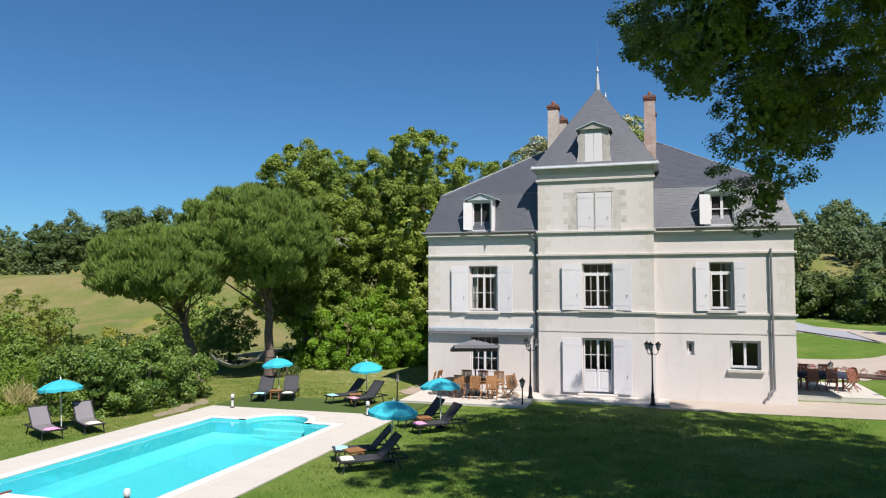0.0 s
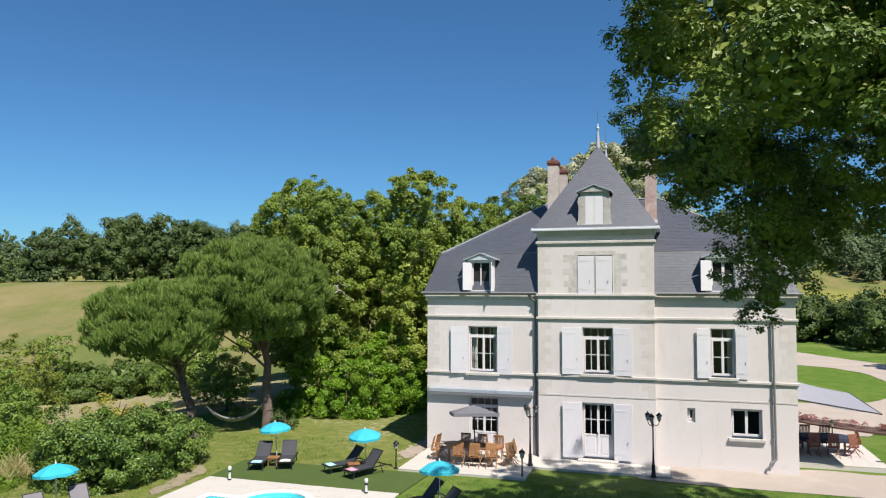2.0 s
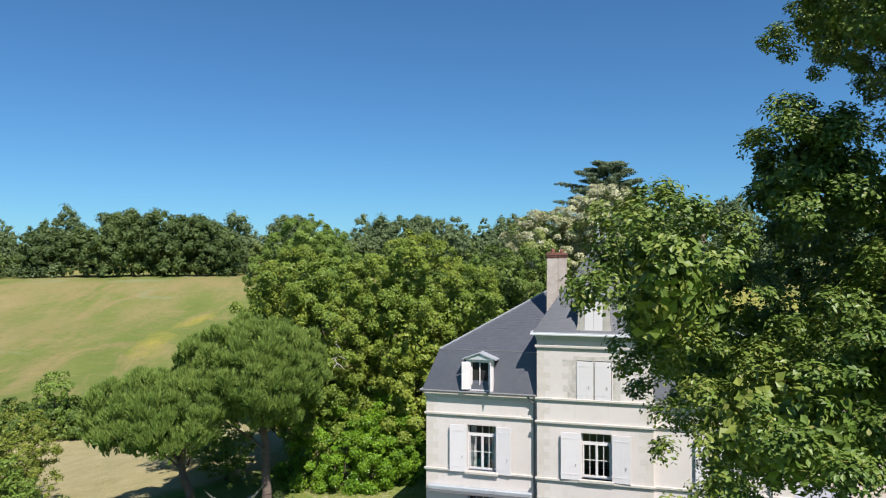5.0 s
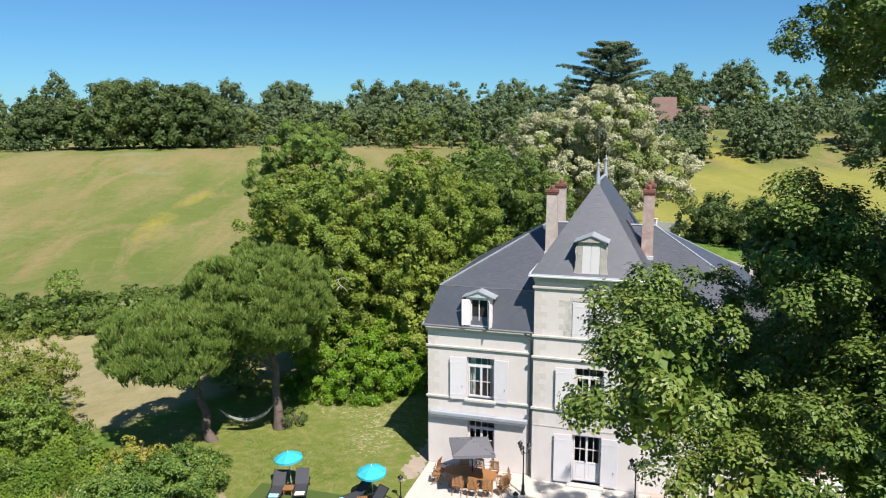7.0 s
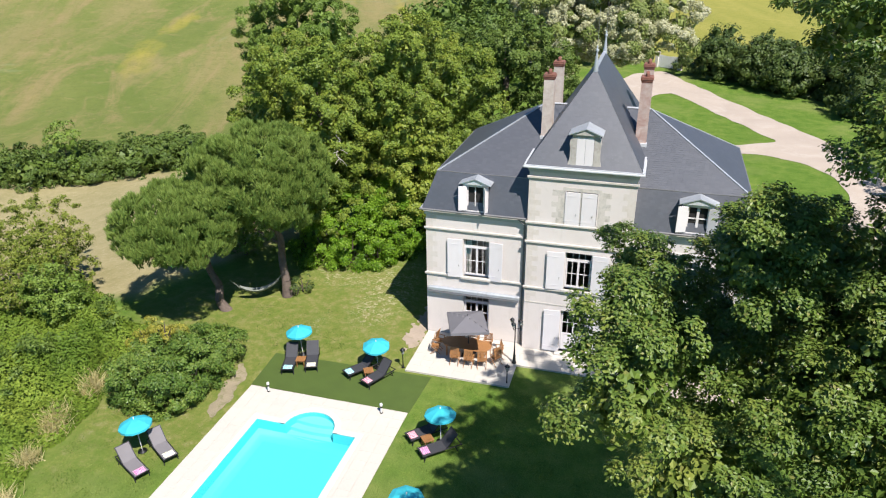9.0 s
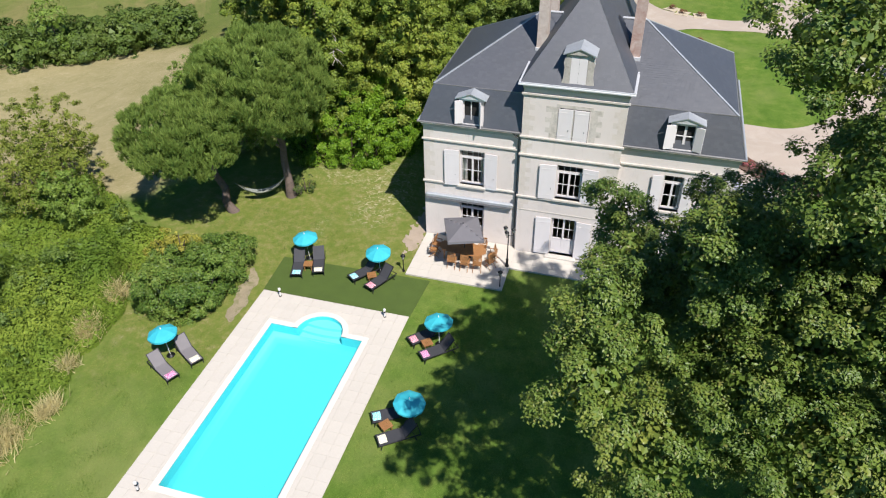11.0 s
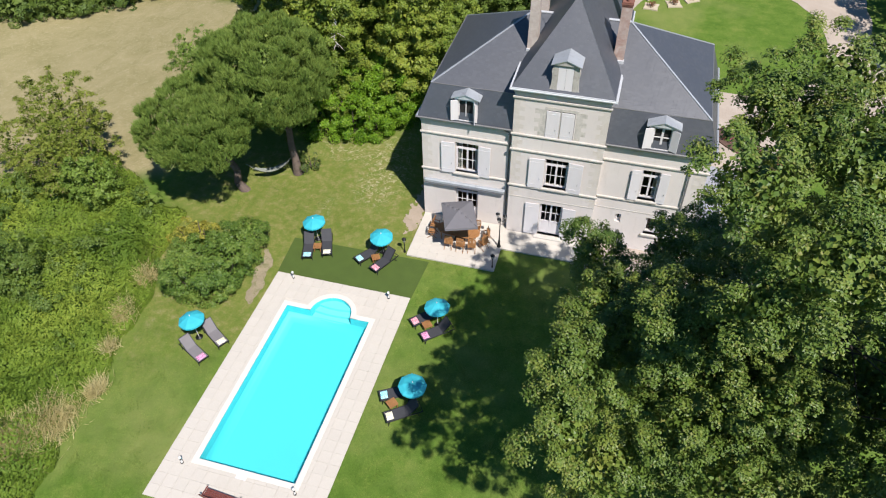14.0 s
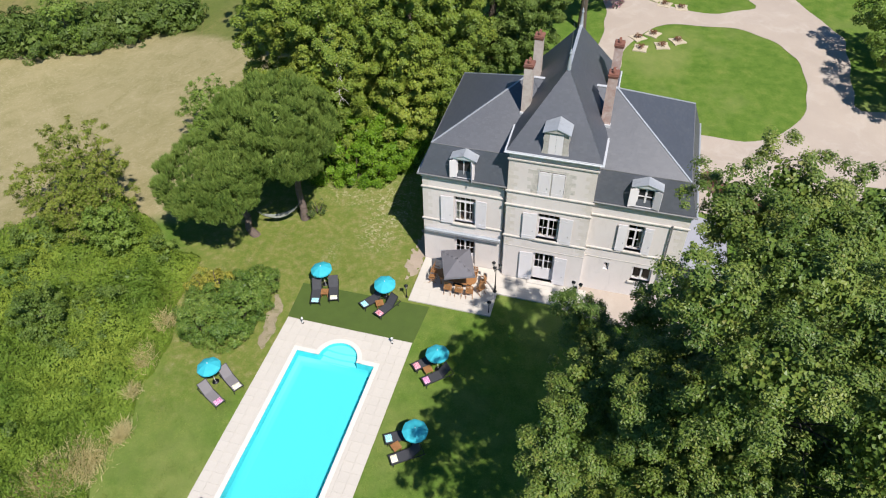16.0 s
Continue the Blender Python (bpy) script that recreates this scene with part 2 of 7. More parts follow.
trodden_earth = surface("trodden_earth", (0.27, 0.225, 0.145), 0.2, 1.2, 16, 0.95, bump=0.5, depth=0.03, stain=(0.15, 0.15, 0.06), stain_at=(0.5, 0.66))
bare_soil = surface("bare_soil", (0.349, 0.282, 0.216), 0.15, 0.8, 16, 0.95, bump=0.5, depth=0.03, stain=(0.232, 0.199, 0.108), stain_at=(0.5, 0.7))


def slate_material():
    s = Nodes("blue_slate")
    rnd = s.node("ShaderNodeNewGeometry").outputs["Random Per Island"]
    col = s.ramp(rnd, (0.0, (0.0515, 0.0565, 0.068)), (0.7, (0.0573, 0.0624, 0.0755)), (1.0, (0.0655, 0.0705, 0.0827)))
    col = s.mix(s.ramp(s.noise(0.7, 6, 0.7), (0.5, 0.0), (0.8, 0.4)), col, (0.0835, 0.0866, 0.0944))
    s.colour(col)
    s.set(Roughness=0.5)
    s.bsdf.inputs["Specular IOR Level"].default_value = 0.95
    s.bump(s.noise(22, 4, 0.6), 0.2, 0.006)
    return s.mat


slate = slate_material()


def glass_material():
    s = Nodes("window_glass")
    clear = s.node("ShaderNodeBsdfTransparent")
    clear.inputs["Color"].default_value = (0.86, 0.9, 0.89, 1)
    gloss = s.node("ShaderNodeBsdfGlossy", Roughness=0.03)
    fres = s.node("ShaderNodeFresnel", IOR=1.55)
    blend = s.node("ShaderNodeMixShader")
    s.link(fres.outputs[0], blend.inputs[0])
    s.link(clear.outputs[0], blend.inputs[1])
    s.link(gloss.outputs[0], blend.inputs[2])
    s.link(blend.outputs[0], s.out.inputs["Surface"])
    return s.mat


glass = glass_material()


def water_material():
    s = Nodes("pool_water")
    clear = s.node("ShaderNodeBsdfTransparent")
    clear.inputs["Color"].default_value = (0.72, 0.98, 1.0, 1)
    gloss = s.node("ShaderNodeBsdfGlossy", Roughness=0.04)
    ripple = s.node("ShaderNodeBump", Strength=0.12, Distance=0.03)
    s.link(s.noise(2.2, 3, 0.5), ripple.inputs["Height"])
    fres = s.node("ShaderNodeFresnel", IOR=1.33)
    s.link(ripple.outputs[0], fres.inputs["Normal"])
    s.link(ripple.outputs[0], gloss.inputs["Normal"])
    blend = s.node("ShaderNodeMixShader")
    s.link(fres.outputs[0], blend.inputs[0])
    s.link(clear.outputs[0], blend.inputs[1])
    s.link(gloss.outputs[0], blend.inputs[2])
    s.link(blend.outputs[0], s.out.inputs["Surface"])
    return s.mat


water_mat = water_material()
# the faint broad mottle stands for uneven light through the water
liner = surface("turquoise_liner", (0.08, 0.53, 0.575), 0.05, 0.22, 6, 0.6, bump=0)
liner_pale = surface("pale_liner", (0.17, 0.62, 0.645), 0.03, 0.3, 6, 0.6, bump=0)


# ---- lie of the land ----
def ss(a, b, x):
    u = np.clip((x - a) / (b - a), 0, 1)
    return u * u * (3 - 2 * u)


def land(x, y):
    """Height of the ground."""
    x, y = np.asarray(x, float), np.asarray(y, float)
    r = np.hypot(x + 20, y - 20)
    h = -0.1 + 0.9 * ss(46, 72, y) * ss(-40, -5, x)
    h = h - 4.0 * ss(26, 60, -x) * ss(-20, 35, y) * (1 - ss(85, 150, r))
    h = h - 1.5 * ss(25, 60, -x) * (1 - ss(-20, 35, y))
    h = h + 8.5 * ss(140, 270, r) + 4.5 * ss(-70, 20, x) * ss(80, 200, y)
    h = h + 7 * np.exp(-((x - 5) / 60) ** 2 - ((y - 240) / 30) ** 2) + 16 * ss(265, 480, r) + 1.5 * np.sin(x / 61 + 1) * np.sin(y / 47) * ss(90, 200, r)
    pool = ss(-17.6, -17.2, x) * (1 - ss(-11.4, -11.0, x)) * ss(13.0, 13.4, y) * (1 - ss(25.6, 26.0, y))
    return h - 2.6 * pool


def ground_z(x, y):
    return float(land(x, y))


def blob(x, y, cx, cy, rx, ry, p=2.0):
    """Rough signed distance to a superellipse: below zero inside."""
    q = (np.abs((x - cx) / rx) ** p + np.abs((y - cy) / ry) ** p) ** (1 / p)
    return (q - 1) * min(rx, ry)


def drive_field(x, y):
    verge = 0.885 * (x - 1.2) + 0.466 * (y - 108)          # beyond this line lies the grass verge
    outer = np.maximum(blob(x, y, 6, 71, 14.2, 40, 3.2), verge - 0.6)
    outer = np.minimum(outer, blob(x, y, 30, 55.5, 26, 5.5, 2.4))
    outer = np.maximum(outer, -blob(x, y, 18.5, 41.5, 8.5, 7.0, 2.6))
    outer = np.maximum(outer, -blob(x, y, -7.5, 68, 4.6, 14, 2.4))
    island = np.minimum(blob(x, y, 7.9, 63.2, 8.3, 9.4, 2.5), np.maximum(blob(x, y, 6.2, 87, 8.4, 11.5, 2.4), verge + 4.0))
    field = np.maximum(outer, -island)
    return field + 0.22 * np.sin(x * 0.9 + 2 * np.sin(y * 0.4)) * np.sin(y * 0.8)


def grown(lo, fine0, fine1, hi, step):
    """Steps that are even from fine0 to fine1 and widen outwards."""
    mid = list(np.arange(fine0, fine1 + 1e-6, step))
    d, left, right = step, [], []
    while (left[-1] if left else fine0) > lo:
        d *= 1.16
        left.append((left[-1] if left else fine0) - d)
    d = step
    while (right[-1] if right else fine1) < hi:
        d *= 1.16
        right.append((right[-1] if right else fine1) + d)
    return np.array(left[::-1] + mid + right)


def ground_material():
    s = Nodes("grass_ground")
    dry, wild, turf_dry, ripe = s.attribute("hay"), s.attribute("meadow"), s.attribute("worn"), s.attribute("ripe")
    sandy = s.attribute("sandy")
    blades, patch, broad = s.noise(14, 8, 0.8), s.noise(0.9, 6, 0.7), s.noise(0.12, 4, 0.6)
    lawn = s.ramp(patch, (0.25, (0.066, 0.132, 0.0175)), (0.5, (0.112, 0.186, 0.029)), (0.78, (0.2, 0.243, 0.055)))
    lawn = s.mix(s.ramp(blades, (0.42, 0.0), (0.66, 0.6)), lawn, (0.0384, 0.0799, 0.00896))
    lawn = s.mix(s.ramp(broad, (0.48, 0.0), (0.66, 0.6)), lawn, (0.205, 0.226, 0.072))
    worn = s.ramp(s.noise(1.9, 7, 0.75), (0.3, (0.1, 0.15, 0.024)), (0.5, (0.16, 0.18, 0.042)), (0.62, (0.225, 0.21, 0.08)), (0.76, (0.36, 0.31, 0.18)))
    lawn = s.mix(s.math("MULTIPLY", turf_dry, s.ramp(patch, (0.25, 0.62), (0.65, 1.0))), lawn, worn)
    strewn = s.math("MULTIPLY", sandy, s.ramp(s.noise(3.2, 6, 0.75, distortion=1.2), (0.52, 0.0), (0.6, 0.7)))
    lawn = s.mix(strewn, lawn, (0.46, 0.4, 0.27))
    hay = s.ramp(s.noise(0.35, 6, 0.7, distortion=0.8), (0.3, (0.225, 0.204, 0.09)), (0.52, (0.29, 0.252, 0.128)), (0.75, (0.35, 0.3, 0.165)))
    hay = s.mix(s.ramp(blades, (0.4, 0.0), (0.8, 0.4)), hay, (0.235, 0.207, 0.1))
    hay = s.mix(s.ramp(s.noise(1.3, 5, 0.75, distortion=2.5), (0.52, 0.0), (0.62, 0.5)), hay, (0.38, 0.33, 0.2))
    lie = s.node("ShaderNodeMapping")                     # the meadow's growth runs in long slanting bands
    lie.vector_type = "TEXTURE"
    lie.inputs["Rotation"].default_value = (0, 0, radians(117))
    lie.inputs["Scale"].default_value = (4.0, 1.0, 1.0)
    s.link(s.coords(), lie.inputs["Vector"])
    band = lie.outputs[0]
    rough = s.ramp(s.noise(0.035, 5, 0.6, band, 0.6), (0.36, (0.112, 0.145, 0.034)), (0.47, (0.145, 0.165, 0.045)), (0.54, (0.19, 0.178, 0.065)), (0.66, (0.24, 0.2, 0.088)))
    rough = s.mix(s.ramp(s.noise(0.1, 6, 0.7, band, 1.0), (0.5, 0.0), (0.64, 0.7)), rough, (0.25, 0.19, 0.09))
    rough = s.mix(s.ramp(s.noise(0.07, 6, 0.7, band, 0.8), (0.52, 0.0), (0.66, 0.6)), rough, (0.125, 0.16, 0.04))
    rough = s.mix(s.ramp(s.noise(0.05, 4, 0.6, band), (0.6, 0.0), (0.68, 0.65)), rough, (0.29, 0.25, 0.045))
    rough = s.mix(s.ramp(s.noise(0.035, 4, 0.6, distortion=1.0), (0.62, 0.0), (0.68, 0.55)), rough, (0.2, 0.23, 0.12))
    rough = s.mix(s.ramp(s.noise(0.5, 9, 0.82, distortion=1.0), (0.5, 0.0), (0.62, 0.4)), rough, (0.075, 0.1, 0.026))
    rough = s.mix(s.ramp(s.noise(0.22, 8, 0.8, distortion=1.5), (0.54, 0.0), (0.66, 0.4)), rough, (0.29, 0.22, 0.105))
    rough = s.mix(s.ramp(s.noise(1.6, 7, 0.85), (0.52, 0.0), (0.64, 0.4)), rough, (0.065, 0.085, 0.022))
    corn = s.ramp(s.noise(0.12, 6, 0.7, band, 0.5), (0.3, (0.2, 0.205, 0.042)), (0.7, (0.29, 0.265, 0.07)))
    corn = s.mix(s.ramp(s.noise(0.8, 7, 0.8), (0.45, 0.0), (0.65, 0.5)), corn, (0.15, 0.17, 0.035))
    col = s.mix(wild, lawn, rough)
    col = s.mix(dry, col, hay)
    col = s.mix(ripe, col, corn)
    s.colour(col)
    s.set(Roughness=0.95)
    s.bsdf.inputs["Specular IOR Level"].default_value = 0.1
    s.bump(s.math("ADD", blades, s.noise(30, 3, 0.7)), 0.7, 0.05)
    return s.mat


def edge_noise(x, y, f=0.35, a=1.0):
    return a * (np.sin(f * x + 1.7 * np.sin(f * 0.7 * y)) + 0.6 * np.sin(2.3 * f * y + 1.3 * np.sin(1.9 * f * x)) + 0.35 * np.sin(5.1 * f * (x + y)))


def make_ground():
    xs, ys = grown(-3000, -66, 30, 3000, 0.75), grown(-400, -4, 100, 3200, 0.75)
    gx, gy = np.meshgrid(xs, ys)
    x, y = gx.ravel(), gy.ravel()
    z = land(x, y)
    nx, ny = len(xs), len(ys)
    i = np.arange(nx * ny).reshape(ny, nx)
    faces = np.stack([i[:-1, :-1], i[:-1, 1:], i[1:, 1:], i[1:, :-1]], -1).reshape(-1, 4)
    me = bpy.data.meshes.new("ground")
    me.from_pydata(np.stack([x, y, z], 1).tolist(), [], faces.tolist())
    me.polygons.foreach_set("use_smooth", np.ones(len(faces), bool))
    wob = edge_noise(x, y, 0.3, 0.8)
    hay = 1 - ss(-1.0, 1.0, blob(x, y, -48, 47, 21, 16.5, 2.4) + wob)
    ripe = 1 - ss(-2, 2, blob(x, y, 38, 152, 46, 42, 4) + wob)
    r = np.hypot(x + 20, y - 20)
    meadow = np.maximum(ss(33, 40, -x + wob) * ss(50, 58, y + wob), ss(110, 118, r + wob))
    worn = (1 - ss(0, 5, blob(x, y, -16.5, 35.5, 6.5, 5.5) + wob)) + (1 - ss(0, 4, blob(x, y, -22, 29, 4, 6) + wob))
    track = np.abs(x + 23.75 + 0.17 * (y - 18) + 0.25 * np.sin(y * 0.6))       # trodden line beside the brambles
    worn = np.clip(worn + 0.7 * (1 - ss(0.2, 0.8, track)) * ss(20, 23, y) * (1 - ss(30, 33, y)), 0, 1)
    sandy = np.clip((1 - ss(-0.6, 1.2, blob(x, y, -15.4, 38.6, 1.3, 3.6) + 0.4 * wob)) + 0.8 * (1 - ss(-0.5, 1.0, blob(x, y, -18.6, 39.2, 3.0, 1.2) + 0.4 * wob)) + 0.7 * (1 - ss(0.1, 0.7, np.abs(x + 17.9 + 0.05 * (y - 30)))) * ss(27, 29, y) * (1 - ss(33.5, 35, y)), 0, 1)
    for name, data in (("hay", hay), ("meadow", meadow), ("worn", worn), ("ripe", ripe), ("sandy", sandy)):
        me.attributes.new(name, "FLOAT", "POINT").data.foreach_set("value", np.clip(data, 0, 1).astype(np.float32))
    me.materials.append(ground_material())
    return tagged(new("ground", me), "sunlit green lawn running into dry meadow and cut hay", "ground", kind="structure")


make_ground()


def sheet(name, field, x0, x1, y0, y1, step, lift, mat, label, category):
    """A sheet on the ground where field is below zero, cut along its edge."""
    xs, ys = np.arange(x0, x1 + step, step), np.arange(y0, y1 + step, step)
    gx, gy = np.meshgrid(xs, ys)
    val, z = field(gx, gy), land(gx, gy) + lift
    b = Build()
    for j in range(len(ys) - 1):
        for i in range(len(xs) - 1):
            idx = ((j, i), (j, i + 1), (j + 1, i + 1), (j + 1, i))
            if all(val[k] >= 0 for k in idx):
                continue
            poly = []
            for k, n in zip(idx, idx[1:] + idx[:1]):
                p, q = Vector((gx[k], gy[k], z[k])), Vector((gx[n], gy[n], z[n]))
                if val[k] < 0:
                    poly.append(p)
                if (val[k] < 0) != (val[n] < 0):
                    poly.append(p.lerp(q, val[k] / (val[k] - val[n])))
            if len(poly) > 2:
                b.add(poly, [tuple(range(len(poly)))], True)
    me = b.mesh(name, mat)
    bm = bmesh.new()
    bm.from_mesh(me)
    bmesh.ops.remove_doubles(bm, verts=bm.verts, dist=0.001)
    bm.to_mesh(me)
    bm.free()
    return tagged(new(name, me), label, category, kind="structure")


sheet("drive", drive_field, -8, 46, 44, 126, 0.75, 0.03, gravel, "pale gravel drive looping round oval lawns", "drive")
sheet("path", lambda x, y: blob(x, y, 4.6, 33.4, 6.0, 2.0, 5) + 0.15 * np.sin(x * 2.1) * np.sin(y * 3), -2, 12, 31, 36, 0.25, 0.02, gravel, "beige gravel strip along the house wall", "path")
sheet("soil", lambda x, y: np.minimum(blob(x, y, -11.9, 33.7, 0.55, 1.5, 2.2), blob(x, y, -11.75, 36.2, 0.5, 1.9, 2.2)) + 0.16 * np.sin(x * 5.1 + y) * np.sin(y * 4.3) + 0.1 * np.sin(11 * x + 2 * y) * np.sin(9 * y) + 0.06 * np.sin(23 * x) * np.sin(19 * y + x), -14.5, -10.5, 31, 39.5, 0.07, 0.02, bare_soil, "patch of bare trodden earth beside the house", "soil")
sheet("soil", lambda x, y: blob(x + 0.15 * (y - 26), y, -19.45, 26.0, 0.42, 2.3, 2) + 0.12 * np.sin(x * 4.1 + y) * np.sin(y * 3.3) + 0.07 * np.sin(9 * x) * np.sin(8 * y), -22, -17, 22.5, 30, 0.12, 0.02, trodden_earth, "worn strip of bare earth beside the shrub", "soil")


# ---- pool ----
PX0, PX1, PY0, PY1 = -16.83, -11.72, 13.88, 24.2      # water's edge
DX0, DX1, DY0, DY1 = -18.5, -9.97, 11.5, 26.57        # deck
DECK, WATER = -0.05, -0.13
STEP_C, STEP_R = -14.12, 1.24


def make_pool():
    pool = thing("swimming_pool", "rectangular swimming pool of bright turquoise water with rounded entry steps", "swimming pool")
    n = 20
    arc = [(STEP_C + STEP_R * math.cos(math.pi * i / n), PY1 + STEP_R * math.sin(math.pi * i / n)) for i in range(n + 1)]
    outline = [(PX0, PY0), (PX1, PY0), (PX1, PY1), *arc, (PX0, PY1)]
    b = Build()
    m = len(outline)
    b.add([(x, y, DECK - 0.03) for x, y in outline] + [(x, y, -0.95) for x, y in outline], [(i, m + i, m + (i + 1) % m, (i + 1) % m) for i in range(m)])
    b.add([(x, y, -0.95) for x, y in outline], [tuple(range(m))])
    part("basin", b, liner, pool, "turquoise pool liner")
    for k, (d, z) in enumerate(((0.74, -0.32), (0.38, -0.5), (0.0, -0.68))):
        r, a = STEP_R - 0.004 - 0.003 * k, math.asin(d / STEP_R)
        ring = [(STEP_C + r * math.cos(a + (math.pi - 2 * a) * i / n), PY1 + r * math.sin(a + (math.pi - 2 * a) * i / n)) for i in range(n + 1)]
        ring += [(STEP_C - r * math.cos(a) * u, PY1 + d - 0.1 * (1 - u * u)) for u in (0.6, 0.2, -0.2, -0.6)]
        part("step", Build().prism(ring, -0.94 + 0.002 * k, z), liner_pale, pool, "pale curved pool step")
    rim = [[(x0, y0, z) for x0, y0 in ((PX0 + d, PY0 + d), (PX1 - d, PY0 + d), (PX1 - d, PY1 - d), (PX0 + d, PY1 - d))] for d, z in ((0.01, -0.62), (0.1, -0.78), (0.25, -0.89), (0.5, -0.945))]
    b = Build().add([p for r in rim for p in r], [(4 * r + q, 4 * r + (q + 1) % 4, 4 * r + 4 + (q + 1) % 4, 4 * r + 4 + q) for r in range(3) for q in range(4)], True)
    part("cove", b, liner, pool, "rounded foot of the pool walls")
    part("water", Build().add([(x, y, WATER) for x, y in outline], [tuple(range(m))]), water_mat, pool, "clear turquoise water").visible_shadow = False
    b = Build().box(PX0 + 2.2, PY0 - 0.5, DECK + 0.005, PX0 + 2.75, PY0 - 0.02, DECK + 0.022)
    part("skimmer_lid", b, white_paint, pool, "white square skimmer lid")
    return pool


pool = make_pool()


def make_deck():
    """Paving slabs round the pool, each a piece, and a pale coping along the water."""
    deck = tagged(new("pool_deck"), "pale stone paving round the swimming pool", "paving", kind="structure")
    b = Build()
    for a in ((DX0 + .01, DY0 + .01, PX0 - .03, DY1 - .01), (PX1 + .03, DY0 + .01, DX1 - .01, DY1 - .01), (PX0 - .03, DY0 + .01, PX1 + .03, PY0 - .03)):
        b.box(a[0], a[1], -1.2, a[2], a[3], DECK - 0.02)
    part("bed", b, paving, deck)
    b = Build()
    n = 24
    rr = STEP_R + 0.03
    ring = [(STEP_C + rr * math.cos(math.pi * i / n), PY1 + .03 + rr * math.sin(math.pi * i / n)) for i in range(n + 1)]
    side = [(PX1 + .029, PY1 + .03), *ring, (PX0 - .029, PY1 + .03), (PX0 - .029, DY1 - .011), (PX1 + .029, DY1 - .011)]
    b.prism([(x, y) for x, y in side], -1.2, DECK - 0.02)
    part("bed", b, paving, deck)
    w = 0.3
    c = Build()
    c.box(PX0 - w, PY0 - w, DECK - 0.04, PX0, PY1 + w, DECK + 0.012, bevel=0.012)
    part("coping", c, coping_stone, deck, "white pool coping")
    part("coping", Build().box(PX1, PY0 - w, DECK - 0.04, PX1 + w, PY1 + w, DECK + 0.012, bevel=0.012), coping_stone, deck, "white pool coping")
    part("coping", Build().box(PX0 + .002, PY0 - w, DECK - 0.04, PX1 - .002, PY0, DECK + 0.012, bevel=0.012), coping_stone, deck, "white pool coping")
    for x0, x1 in ((PX0 + .002, STEP_C - STEP_R - .002), (STEP_C + STEP_R + .002, PX1 - .002)):
        part("coping", Build().box(x0, PY1, DECK - 0.04, x1, PY1 + w, DECK + 0.012, bevel=0.012), coping_stone, deck, "white pool coping")
    arc = Build()
    for i in range(n):
        a0, a1 = math.pi * i / n, math.pi * (i + 1) / n
        pts = [(STEP_C + r * math.cos(a), PY1 + r * math.sin(a)) for r, a in ((STEP_R, a0), (STEP_R + w, a0), (STEP_R + w, a1), (STEP_R, a1))]
        arc.prism(pts, DECK - 0.04, DECK + 0.014)
    part("coping", arc, coping_stone, deck, "curved white pool coping")
    step, gap = 0.62, 0.003
    shapes = {}
    nx, ny = round((DX1 - DX0) / step), round((DY1 - DY0) / step)
    sx, sy = (DX1 - DX0) / nx, (DY1 - DY0) / ny
    rnd = random.Random(3)
    for i in range(nx):
        for j in range(ny):
            x0, x1, y0, y1 = DX0 + i * sx, DX0 + (i + 1) * sx, DY0 + j * sy, DY0 + (j + 1) * sy
            if x1 > PX0 - w + 0.02 and x0 < PX1 + w - 0.02 and y1 > PY0 - w + 0.02 and y0 < PY1 + w - 0.02:
                x0, x1 = (x0, min(x1, PX0 - w)) if x0 < PX0 - w - 0.05 else (max(x0, PX1 + w), x1) if x1 > PX1 + w + 0.05 else (x0, x1)
                if x0 >= PX0 - w - 0.001 and x1 <= PX1 + w + 0.001:
                    y0, y1 = (y0, min(y1, PY0 - w)) if y0 < PY0 - w - 0.05 else (max(y0, PY1 + w), y1) if y1 > PY1 + w + 0.05 else (y0, y0)
                if x1 - x0 < 0.05 or y1 - y0 < 0.05:
                    continue
            if math.hypot((x0 + x1) / 2 - STEP_C, (y0 + y1) / 2 - PY1) < STEP_R + w + 0.1 and y0 > PY1:
                continue
            key = (round(x1 - x0, 3), round(y1 - y0, 3))
            if key not in shapes:
                shapes[key] = Build().box(gap, gap, -0.03, key[0] - gap, key[1] - gap, 0.004, bevel=0.006).mesh("slab", paving)
            part("slab", shapes[key], None, deck, at=pose(x0, y0, DECK + rnd.uniform(-.002, .003), rnd.uniform(-.15, .15), rnd.uniform(-.15, .15)))


make_deck()
turf_mat = surface("artificial_turf", (0.058, 0.094, 0.0125), 0.12, 1.5, 60, 0.95, bump=0.6, depth=0.02)
b = Build()
b.add([(-18.55, 26.6, -0.06), (-9.92, 26.58, -0.06), (-9.75, 29.75, -0.06), (-18.75, 29.65, -0.06)], [(0, 1, 2, 3)])
solid("artificial_turf", b, turf_mat, "dark green artificial turf mat beside the pool paving", "turf", kind="structure")


